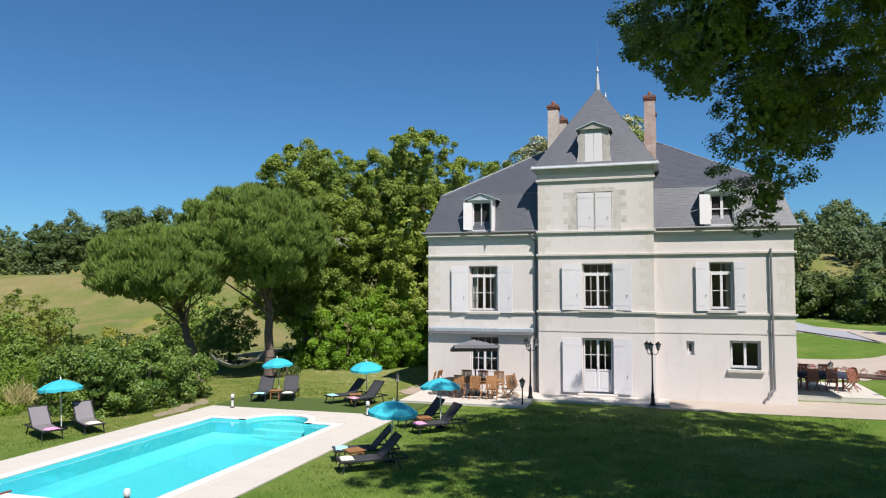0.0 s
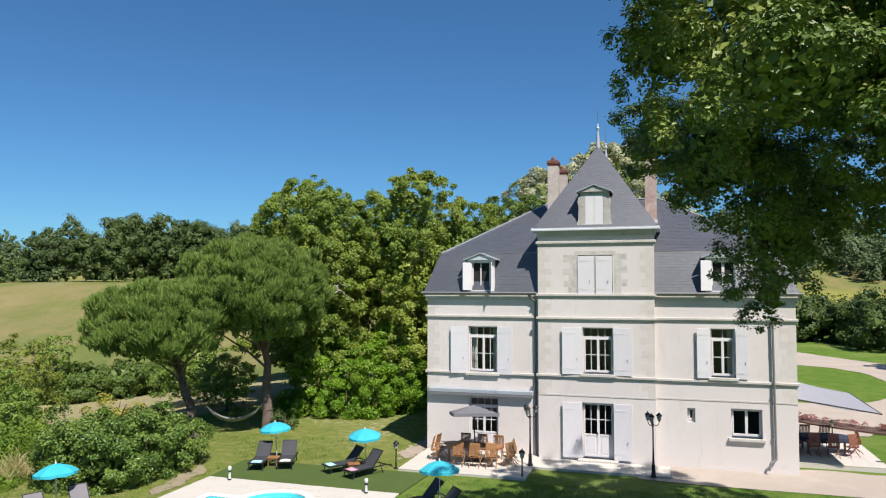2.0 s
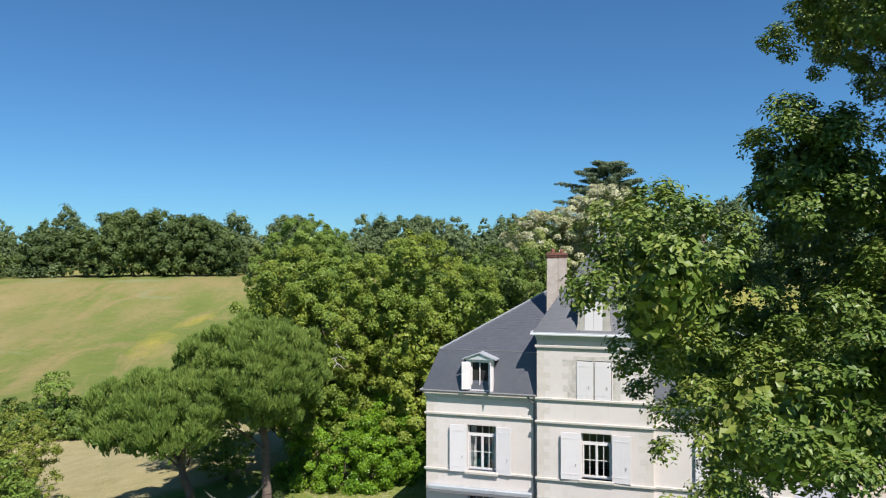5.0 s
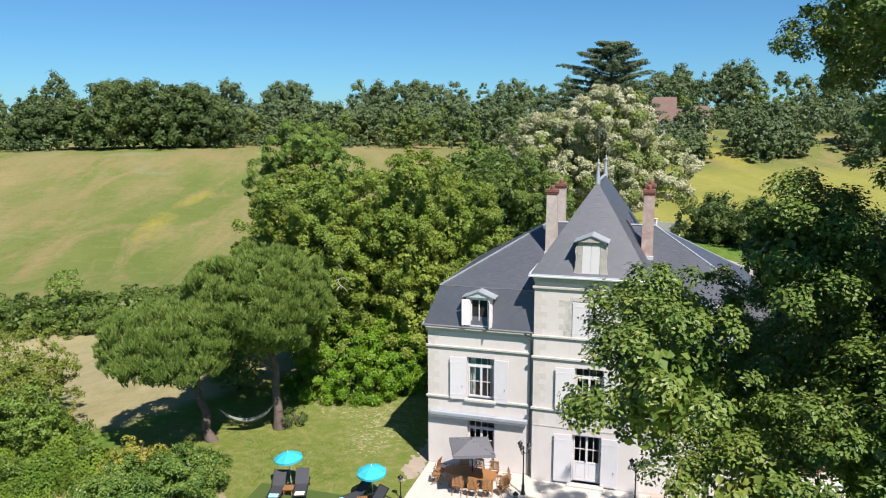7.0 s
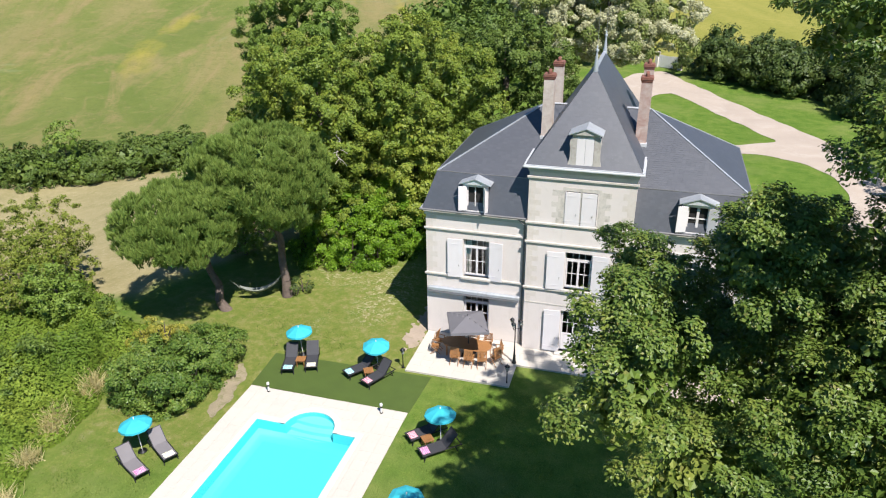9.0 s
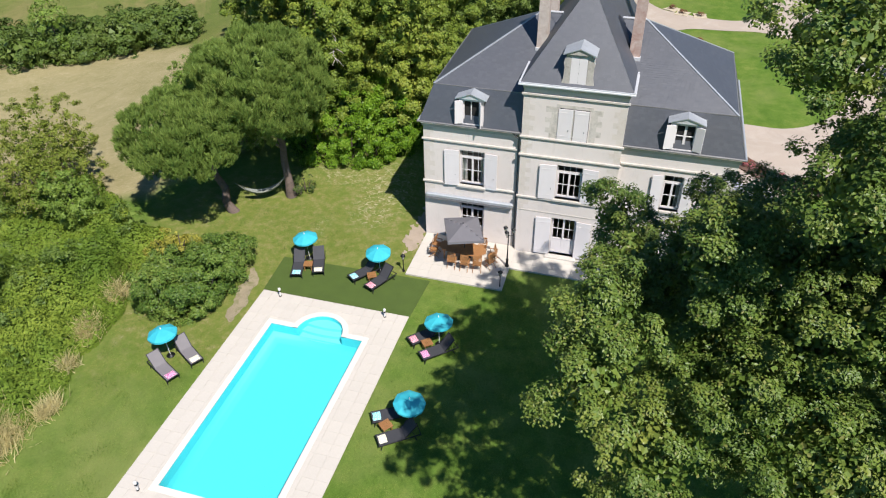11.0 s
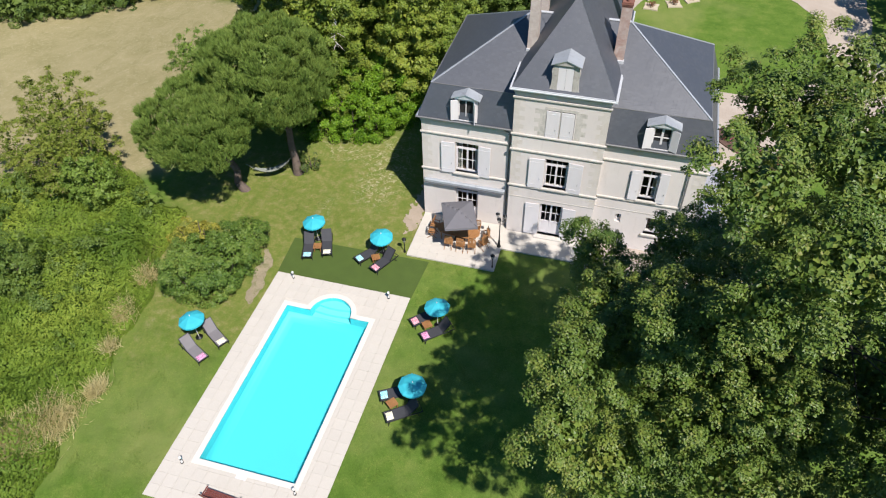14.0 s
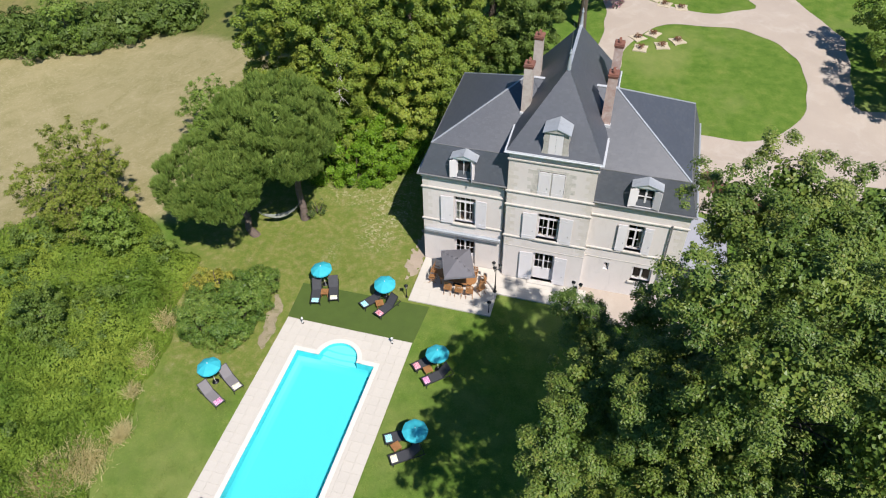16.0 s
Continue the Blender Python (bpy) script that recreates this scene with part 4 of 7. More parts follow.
# curtains behind two of the upper windows
curtain_mat = surface("white_voile", (0.581, 0.564, 0.531), 0.05, 2, 20, 0.9)
for a, c, z0, z1 in ((-9.15, -8.9, 3.85, 5.95), (2.6, 2.86, 4.0, 6.05), (-8.1, -7.9, 3.85, 5.95)):
    b = Build()
    n = 24
    v = [(a + (c - a) * i / n * (1.0 if z > 4.6 else 0.8), YF + 0.42 + 0.03 * math.sin(i * 1.9), z) for z in (z0, 4.6, z1) for i in range(n + 1)]
    b.add(v, [(r * (n + 1) + i, r * (n + 1) + i + 1, (r + 1) * (n + 1) + i + 1, (r + 1) * (n + 1) + i) for r in range(2) for i in range(n)], True)
    part("curtain", b, curtain_mat, house, "white curtain drawn aside behind the window")


def make_dormer(x0, x1, z0, peak, y, back, mode):
    """A dormer: stone or timber front with a pediment, cheeks running back into the roof."""
    d = Build()
    xm, w = (x0 + x1) / 2, x1 - x0
    ztop = peak - 0.32
    s = 0.17 * w
    d.box(x0, y, z0, x0 + s, y + 0.16, ztop)
    d.box(x1 - s, y, z0, x1, y + 0.16, ztop)
    d.box(x0 + s, y, ztop - 0.14, x1 - s, y + 0.16, ztop)
    d.box(x0 + s, y, z0, x1 - s, y + 0.16, z0 + 0.08)
    body = part("dormer", d, white_paint if mode != "stone" else old_stone, house, "dormer window with a small pediment")
    for xa, xb in ((x0, x0 + 0.06), (x1 - 0.06, x1)):
        part("cheek", Build().box(xa, y + 0.16, z0, xb, back, ztop - 0.002), slate if mode != "stone" else zinc, body)
    # flat near-black panel, put in as the shade behind the opening
    part("lining", Build().box(x0 + s + 0.002, y + 0.17, z0 + 0.05, x1 - s - 0.002, y + 0.2, ztop - 0.1), shadow_room, body)
    o = 0.13
    ped = Build()
    v = [(x0 - o, y - 0.1, ztop), (x1 + o, y - 0.1, ztop), (xm, y - 0.1, peak - 0.05), (x0 - o, y + 0.2, ztop), (x1 + o, y + 0.2, ztop), (xm, y + 0.2, peak - 0.05)]
    ped.add(v, [(0, 1, 2), (5, 4, 3), (0, 3, 4, 1), (1, 4, 5, 2), (2, 5, 3, 0)])
    part("pediment", ped, old_stone if mode == "stone" else zinc_light, body, "small pediment")
    cap = Build()
    for sgn, xe in ((-1, x0 - o - 0.05), (1, x1 + o + 0.05)):
        pts = [(xe, ztop - 0.02), (xm, peak - 0.02), (xm, peak + 0.03), (xe, ztop + 0.03)]
        a = [(px, y - 0.16, pz) for px, pz in pts] + [(px, back + 0.1, pz) for px, pz in pts]
        cap.add(a, [(0, 1, 2, 3), (7, 6, 5, 4), (3, 2, 6, 7), (0, 4, 5, 1), (0, 3, 7, 4), (1, 5, 6, 2)])
    part("dormer_roof", cap, zinc, body, "grey zinc dormer roof")
    return body


def leaf_at(x, y, z, wd, h, turn, parent, label):
    part("shutter", shutter_mesh(wd, h), white_paint, parent, label, pose(x, y, z, 0, 0, turn))


body = make_dormer(-9.25, -7.9, 7.7, 9.56, 34.05, 34.95, "wood")
leaf_at(-9.04, 34.05, 7.78, 0.44, 1.34, 205, body, "white dormer shutter standing open")
leaf_at(-8.1, 34.06, 7.78, 0.44, 1.34, -70, body, "white dormer shutter standing open")
for x in (-9.02, -8.62, -8.17):
    part("casement", Build().box(x, 34.15, 7.78, x + 0.05, 34.2, 9.1), white_paint, body)
body = make_dormer(1.72, 3.2, 7.7, 9.56, 34.05, 34.95, "wood")
leaf_at(1.98, 34.05, 7.78, 0.5, 1.34, 200, body, "white dormer shutter standing open")
leaf_at(2.94, 34.05, 7.78, 0.46, 1.34, -25, body, "white dormer shutter standing open")
for x in (1.98, 2.4, 2.46, 2.89):
    part("casement", Build().box(x, 34.16, 7.78, x + 0.06, 34.21, 9.1), white_paint, body)
for z in (7.78, 8.45, 9.04):
    part("glazing_bar", Build().box(2.0, 34.165, z, 2.93, 34.205, z + 0.05), white_paint, body)
body = make_dormer(-3.72, -2.46, 10.72, 12.66, 33.74, 35.2, "stone")
leaf_at(-3.5, 33.76, 10.82, 0.4, 1.4, 0, body, "closed white dormer shutter")
leaf_at(-3.09, 33.76, 10.82, 0.4, 1.4, 0, body, "closed white dormer shutter")
for sx, xx in ((-1, -3.72), (1, -2.46)):
    pts = [(0, 0), (0.16, 0), (0.17, 0.12), (0.1, 0.4), (0.08, 0.9), (0.13, 1.15), (0.1, 1.35), (0, 1.5)]
    pts = [(xx + sx * a, 10.72 + c) for a, c in pts]
    v = [(a, 33.75, c) for a, c in pts] + [(a, 33.95, c) for a, c in pts]
    n = len(pts)
    part("scroll", Build().add(v, [tuple(range(n)), tuple(range(2 * n - 1, n - 1, -1))] + [(i, (i + 1) % n, n + (i + 1) % n, n + i) for i in range(n)]), old_stone, body, "carved stone side scroll")


grey_stone = surface("grey_surround", (0.515, 0.481, 0.432), 0.12, 1.8, 16, 0.9, bump=0.25, stain=(0.332, 0.315, 0.274), stain_at=(0.48, 0.7))


# ---- stonework, pipes and awnings on the front ----
def make_quoins(x, y, z0, z1, side, seed, mat=quoin_stone):
    rnd = random.Random(seed)
    z, k = z0, 0
    while z < z1 - 0.1:
        h = min(rnd.uniform(0.27, 0.34), z1 - z)
        ln = (0.62 if k % 2 else 0.36) + rnd.uniform(-.04, .04)
        a, c = (x, x + ln) if side > 0 else (x - ln, x)
        part("quoin", Build().box(a + .003, y - 0.003 - rnd.uniform(0, .002), z + .001, c - .001, y + 0.02, z + h - .001, bevel=0.001), mat, house)
        z, k = z + h, k + 1


for za, zb in ((2.98, 3.7), (3.9, 6.36), (6.56, 7.44), (7.64, 9.88)):
    make_quoins(TX0 + 0.001, TYF, za, zb, 1, int(za * 10))
    make_quoins(TX1 - 0.001, TYF, za, zb, -1, int(za * 10) + 1)
for za, zb in ((2.98, 3.64), (3.84, 6.38), (6.58, 7.34)):
    make_quoins(X1 - 0.001, YF, za, zb, -1, int(za * 10) + 2)
    make_quoins(X0 + 0.001, YF, za, zb, 1, int(za * 10) + 3)
for side, xx in ((1, -2.24), (-1, -3.92)):
    make_quoins(xx, TYF, 7.64, 9.5, side, 77 + side, grey_stone)
part("lintel", Build().box(-4.02, TYF - 0.01, 9.42, -2.14, TYF + 0.02, 9.6), grey_stone, house, "stone window lintel")


def make_pipe(pts, r=0.05):
    p = part("rainwater_pipe", Build().path(pts, [r] * len(pts), 10), pipe_zinc, house, "grey zinc rainwater pipe")
    for z in (1.5, 3.3, 5.2, 7.0):
        x, y = pts[1][0], pts[1][1]
        if z < pts[1][2]:
            part("pipe_clip", Build().tube((x, y, z), (x, y, z + 0.05), r + 0.012, n=10), pipe_zinc, p)


make_pipe([(-6.25, YF - 0.22, 7.6), (-5.92, YF - 0.1, 7.2), (-5.92, YF - 0.1, 0.5), (-5.92, YF - 0.1, 0.02)])
make_pipe([(4.41, YF - 0.12, 6.66), (4.41, YF - 0.12, 6.5), (4.45, YF - 0.12, 0.55), (4.22, YF - 0.2, 0.4), (4.15, YF - 0.28, 0.1)])
b = Build().box(-11.24, YF - 0.26, 2.82, -6.02, YF - 0.002, 3.02, bevel=0.05)
aw = part("awning_box", b, zinc, house, "closed grey awning cassette over the terrace door")
part("valance", Build().box(-11.2, YF - 0.25, 2.7, -6.06, YF - 0.23, 2.83), surface("grey_canvas", (0.158, 0.158, 0.166), 0.08, 2, 30, 0.9), aw)

# ---- furniture ----
mesh_dark = surface("charcoal_mesh", (0.0373, 0.0382, 0.0432), 0.12, 3, 60, 0.75, bump=0.3)
mesh_grey = surface("taupe_mesh", (0.166, 0.154, 0.158), 0.08, 3, 60, 0.8, bump=0.3)
frame_dark = surface("dark_metal", (0.0249, 0.0249, 0.0274), 0.12, 4, 20, 0.5, metal=0.4, bump=0.05)
teak = surface("oiled_teak", (0.299, 0.141, 0.0498), 0.2, 3, 25, 0.6, bump=0.15)
teak_red = surface("red_teak", (0.224, 0.0789, 0.0415), 0.2, 3, 25, 0.6, bump=0.15)
turquoise = surface("turquoise_canvas", (0.0291, 0.382, 0.457), 0.06, 1.5, 30, 0.8, bump=0.1)
grey_canvas = surface("slate_canvas", (0.141, 0.137, 0.149), 0.06, 1.5, 30, 0.85, bump=0.1)
white_plastic = surface("white_plastic", (0.598, 0.598, 0.581), 0.03, 2, 20, 0.45, bump=0.02)
lamp_glass = surface("frosted_glass", (0.498, 0.481, 0.415), 0.05, 3, 20, 0.3)
towels = {"blue": (0.13, 0.45, 0.55), "pink": (0.46, 0.1, 0.15), "cream": (0.56, 0.5, 0.31), "magenta": (0.42, 0.08, 0.24)}


def towel_material(name, c):
    s = Nodes(name)
    wave = s.node("ShaderNodeTexWave", Scale=9.0, Distortion=0.3)
    s.link(s.coords(), wave.inputs["Vector"])
    s.colour(s.mix(s.ramp(wave.outputs["Fac"], (0.45, 0.0), (0.55, 1.0)), c, tuple(min(0.8, v * 0.9 + 0.38) for v in c)))
    s.set(Roughness=0.95)
    s.bump(s.noise(60, 3), 0.4, 0.01)
    return s.mat


towel_mats = {k: towel_material(k + "_striped_towel", c) for k, c in towels.items()}


def make_lounger(mat, label):
    """Foot at the origin, head along +y."""
    l = thing("sun_lounger", label, "sun lounger", "sun loungers round the pool")
    b = Build()
    for x in (-0.32, 0.32):
        b.box(x - 0.02, 0, 0.3, x + 0.02, 1.95, 0.35, bevel=0.008)
    for y in (0.02, 1.15, 1.91):
        b.box(-0.3, y, 0.305, 0.3, y + 0.03, 0.345)
    part("frame", b, frame_dark, l)
    for x in (-0.3, 0.3):
        for y in (0.18, 1.62):
            part("leg", Build().tube((x, y, 0.31), (x * 1.05, y + (0.12 if y > 1 else -0.1), 0.0), 0.022, n=8), frame_dark, l)
    n = 10
    v = [(x, 0.03 + 1.17 * i / n, 0.355 - 0.025 * math.sin(math.pi * i / n)) for i in range(n + 1) for x in (-0.3, 0.3)]
    v += [(x, y, z - 0.012) for x, y, z in v]
    k = 2 * (n + 1)
    f = [(2 * i, 2 * i + 1, 2 * i + 3, 2 * i + 2) for i in range(n)] + [(k + 2 * i, k + 2 * i + 2, k + 2 * i + 3, k + 2 * i + 1) for i in range(n)]
    part("seat", Build().add(v, f, True), mat, l)
    m = pose(0, 1.2, 0.355, 47)
    b = Build().box(-0.3, 0.0, -0.008, 0.3, 0.78, 0.008, m=m)
    back = part("backrest", b, mat, l)
    b = Build()
    for x in (-0.325, 0.29):
        b.box(x, 0, -0.02, x + 0.035, 0.8, 0.02, m=m)
    b.box(-0.29, 0.77, -0.02, 0.29, 0.8, 0.02, m=m)
    part("backrest_frame", b, frame_dark, back)
    part("prop", Build().tube((0.25, 1.65, 0.33), (0.25, 1.5, 0.68), 0.012, n=6).tube((-0.25, 1.65, 0.33), (-0.25, 1.5, 0.68), 0.012, n=6), frame_dark, back)
    return l


def heading(foot, head):
    return math.degrees(math.atan2(head[1] - foot[1], head[0] - foot[0])) - 90


dark_l = make_lounger(mesh_dark, "charcoal mesh sun lounger with its back raised")
grey_l = make_lounger(mesh_grey, "taupe mesh sun lounger with its back raised")
LOUNGERS = [((-17.12, 27.85), (-17.75, 30.13), dark_l, "blue"), ((-16.0, 28.4), (-16.75, 30.35), dark_l, "cream"),
            ((-14.05, 28.42), (-13.05, 29.8), dark_l, "blue"), ((-12.8, 27.9), (-12.0, 29.5), dark_l, "pink"),
            ((-9.28, 24.55), (-8.1, 25.75), dark_l, "pink"), ((-8.42, 23.7), (-7.1, 24.9), dark_l, "magenta"),
            ((-9.4, 19.42), (-7.9, 20.3), dark_l, "blue"), ((-8.7, 18.27), (-7.2, 19.35), dark_l, "cream"),
            ((-19.42, 19.15), (-21.16, 20.03), grey_l, "magenta"), ((-18.88, 20.4), (-20.46, 21.36), grey_l, "cream")]
first = set()
for foot, head, base, tint in LOUNGERS:
    zz = -0.06 if -18.7 < foot[0] < -9.8 and foot[1] > 26 else ground_z(*foot)
    m = pose(foot[0], foot[1], zz, 0, 0, heading(foot, head))
    if base.name in first:
        copy_thing(base, m)
    else:
        base.matrix_basis = m
        first.add(base.name)
    b = Build()
    n, k = 6, 5
    v = [((i / n - 0.5) * 0.46 + 0.01 * math.sin(j * 2.1), 0.08 + j / k * 0.36 + 0.01 * math.sin(i), 0.362 + 0.045 * (1 - abs(2 * i / n - 1) ** 4) * (1 - abs(2 * j / k - 1) ** 4)) for j in range(k + 1) for i in range(n + 1)]
    b.add(v, [(j * (n + 1) + i, j * (n + 1) + i + 1, (j + 1) * (n + 1) + i + 1, (j + 1) * (n + 1) + i) for j in range(k) for i in range(n)], True)
    b.box(-0.22, 0.09, 0.345, 0.22, 0.43, 0.366)
    solid("folded_towel", b, towel_mats[tint], {"blue": "folded blue striped towel on a lounger", "pink": "folded pink striped towel on a lounger", "cream": "folded cream towel on a lounger", "magenta": "folded magenta striped towel on a lounger"}[tint], "towel", "towels on the loungers", at=m)


def make_parasol():
    p = thing("parasol", "turquoise canvas parasol open over two sun loungers", "parasol", "parasols round the pool")
    n, r = 8, 0.73
    rows = [(0.0, 1.76), (0.24, 1.71), (0.5, 1.61), (r, 1.46)]
    v, f = [], []
    for k, (rr, z) in enumerate(rows):
        for i in range(2 * n):
            q = rr if i % 2 == 0 else rr * 0.955
            v.append((q * math.cos(math.pi * i / n), q * math.sin(math.pi * i / n), z - (0.0 if i % 2 == 0 else 0.03 * rr)))
    for k in range(len(rows) - 1):
        f += [(k * 2 * n + i, (k + 1) * 2 * n + i, (k + 1) * 2 * n + (i + 1) % (2 * n), k * 2 * n + (i + 1) % (2 * n)) for i in range(2 * n)]
    b = Build().add(v, f)
    v2 = []
    for i in range(2 * n):
        q = r if i % 2 == 0 else r * 0.955
        v2 += [(q * math.cos(math.pi * i / n), q * math.sin(math.pi * i / n), 1.462 - (0 if i % 2 == 0 else .026)), (q * math.cos(math.pi * i / n), q * math.sin(math.pi * i / n), 1.37 - (0 if i % 2 == 0 else .04))]
    m = len(v2)
    b.add(v2, [(2 * i, 2 * i + 1, (2 * i + 3) % m, (2 * i + 2) % m) for i in range(2 * n)])
    canopy = part("canopy", b, turquoise, p)
    part("tip", Build().lathe([(0.0, 1.85), (0.02, 1.83), (0.03, 1.76), (0.03, 1.71)], n=8), white_plastic, canopy)
    part("pole", Build().tube((0, 0, 0), (0, 0, 1.76), 0.019, n=8), white_plastic, p)
    part("base", Build().lathe([(0.0, 0.1), (0.05, 0.1), (0.05, 0.06), (0.2, 0.045), (0.22, 0.0)], n=16), black_iron, p)
    for i in range(n):
        a = 2 * math.pi * i / n
        part("rib", Build().tube((0, 0, 1.73), (r * .98 * math.cos(a), r * .98 * math.sin(a), 1.45), 0.006, n=5), white_plastic, p)
    return p


par = make_parasol()
for i, (x, y, tx, ty, tw) in enumerate(((-17.25, 29.95, 0, -4, 12), (-12.78, 29.85, 4, -3, 40), (-7.84, 25.05, -3, 3, 70), (-7.74, 19.8, 3, 3, 20), (-20.65, 20.7, -4, -2, 50))):
    m = pose(x, y, ground_z(x, y) + 0.02, tx, ty, tw)
    if i:
        copy_thing(par, m)
    else:
        par.matrix_basis = m


def make_side_table(mat):
    t = thing("side_table", "small slatted teak side table between two loungers", "side table", "side tables by the loungers")
    for i in range(6):
        part("slat", Build().box(-0.25 + i * 0.085, -0.25, 0.38, -0.25 + i * 0.085 + 0.075, 0.25, 0.4, bevel=0.004), mat, t)
    part("apron", Build().box(-0.22, -0.22, 0.32, 0.22, -0.2, 0.38).box(-0.22, 0.2, 0.32, 0.22, 0.22, 0.38).box(-0.22, -0.2, 0.32, -0.2, 0.2, 0.38).box(0.2, -0.2, 0.32, 0.22, 0.2, 0.38), mat, t)
    for x in (-0.21, 0.17):
        for y in (-0.21, 0.17):
            part("leg", Build().box(x, y, 0, x + 0.04, y + 0.04, 0.319, bevel=0.004), mat, t)
    return t


tab = make_side_table(teak)
for i, (x, y, turn) in enumerate(((-16.85, 28.95, 15), (-12.95, 28.95, 30), (-8.35, 24.62, 42), (-8.6, 19.15, 50))):
    m = pose(x, y, ground_z(x, y) + 0.04, 0, 0, turn)
    if i:
        copy_thing(tab, m)
    else:
        tab.matrix_basis = m


def make_folding_chair(mat, label, group):
    """Slatted folding garden chair, its back towards -y."""
    c = thing("garden_chair", label, "chair", group)
    for i in range(6):
        part("seat_slat", Build().box(-0.22, -0.2 + i * 0.07, 0.43, 0.22, -0.2 + i * 0.07 + 0.06, 0.45, bevel=0.004), mat, c)
    m = pose(0, -0.22, 0.44, -14)
    b = Build()
    for x in (-0.24, 0.205):
        b.box(x, -0.015, 0, x + 0.035, 0.015, 0.62, m=m, bevel=0.004)
    b.box(-0.205, -0.015, 0.54, 0.205, 0.015, 0.62, m=m)
    b.box(-0.205, -0.015, 0.06, 0.205, 0.015, 0.1, m=m)
    part("back_frame", b, mat, c)
    for i in range(6):
        x = -0.19 + i * 0.066
        part("back_slat", Build().box(x, -0.008, 0.1, x + 0.045, 0.008, 0.54, m=m), mat, c)
    for x in (-0.225, 0.225):
        part("leg", Build().tube((x, -0.3, 0.0), (x, 0.2, 0.44), 0.019, n=6), mat, c)
        part("leg", Build().tube((x * .86, 0.28, 0.0), (x * .86, -0.22, 0.52), 0.019, n=6), mat, c)
        part("armrest", Build().box(x - 0.025, -0.25, 0.64, x + 0.025, 0.22, 0.665, bevel=0.004), mat, c)
        part("arm_post", Build().tube((x, 0.17, 0.44), (x, 0.19, 0.64), 0.016, n=6), mat, c)
    return c


def make_table(mat, rx, ry, label):
    """Slatted table with rounded ends, long side along x."""
    t = thing("garden_table", label, "table")
    n = int(2 * ry / 0.105)
    for i in range(n):
        y = (i - (n - 1) / 2) * 0.105
        h = rx * (1 - abs(y / ry) ** 2.6) ** (1 / 2.6)
        part("slat", Build().box(-h, y - 0.049, 0.72, h, y + 0.049, 0.745, bevel=0.006), mat, t)
    for s in (-1, 1):
        part("apron", Build().box(-rx * 0.8, s * ry * 0.72 - 0.015, 0.64, rx * 0.8, s * ry * 0.72 + 0.015, 0.719), mat, t)
        part("apron", Build().box(s * rx * 0.81 - 0.015, -ry * 0.7, 0.64, s * rx * 0.81 + 0.015, ry * 0.7, 0.719), mat, t)
        for q in (-1, 1):
            x, y = s * rx * 0.74, q * ry * 0.6
            part("leg", Build().box(x - 0.04, y - 0.04, 0, x + 0.04, y + 0.04, 0.719, bevel=0.006), mat, t)
    return t


TABLE = (-8.5, 32.2)
make_table(teak, 1.38, 0.6, "long slatted teak garden table with rounded ends on the terrace").matrix_basis = pose(*TABLE, 0.005, 0, 0, -4)
chair = make_folding_chair(teak, "folding slatted teak garden chair round the terrace table", "chairs round the terrace table")
SEATS = [(-8.9, 31.0, 180), (-8.12, 30.95, 176), (-7.42, 31.05, 188), (-6.78, 31.5, 235), (-6.75, 32.2, 275), (-10.2, 31.75, 98), (-10.15, 32.35, 82), (-9.1, 32.85, 4), (-8.3, 32.85, -5), (-7.5, 32.75, 3)]
for i, (x, y, turn) in enumerate(SEATS):
    m = pose(x, y + 0.28, 0.005, 0, 0, turn + 180)
    if i:
        copy_thing(chair, m)
    else:
        chair.matrix_basis = m


def make_square_umbrella():
    u = thing("cantilever_umbrella", "square dark grey canvas umbrella tilted over the terrace table", "umbrella")
    m = pose(-8.42, 32.0, 2.24, -8, 0, 20)
    r, ry = 1.0, 1.5
    b = Build()
    n = 8
    v, f = [], []
    for j in range(n + 1):
        for i in range(n + 1):
            x, y = (2 * i / n - 1), (2 * j / n - 1)
            h = 0.34 * (1 - max(abs(x), abs(y))) - 0.035 * (1 - abs(abs(x) - abs(y))) * 0 - 0.05 * min(abs(abs(x) - abs(y)), 0.5) * max(abs(x), abs(y))
            v.append((x * r, y * ry, h))
    f = [(j * (n + 1) + i, j * (n + 1) + i + 1, (j + 1) * (n + 1) + i + 1, (j + 1) * (n + 1) + i) for j in range(n) for i in range(n)]
    b.add(v, f, m=m)
    for (xa, ya), (xb, yb) in (((-r, -ry), (r, -ry)), ((r, -ry), (r, ry)), ((r, ry), (-r, ry)), ((-r, ry), (-r, -ry))):
        b.add([(xa, ya, 0), (xb, yb, 0), (xb, yb, -0.14), (xa, ya, -0.14)], [(0, 1, 2, 3)], m=m)
    canopy = part("canopy", b, grey_canvas, u)
    part("knob", Build().tube(m @ Vector((0, 0, 0.33)), m @ Vector((0, 0, 0.42)), 0.03, 0.015, 8), frame_dark, canopy)
    for sx in (-1, 1):
        for sy in (-1, 1):
            part("rib", Build().tube(m @ Vector((0, 0, 0.3)), m @ Vector((sx * r, sy * ry, -0.02)), 0.01, n=5), frame_dark, u)
    part("pole", Build().tube((-8.4, 32.3, 0.02), (-8.43, 32.1, 2.5), 0.03, n=10), frame_dark, u)
    part("base", Build().box(-8.75, 31.95, 0.005, -8.05, 32.65, 0.09, bevel=0.02), frame_dark, u)


make_square_umbrella()


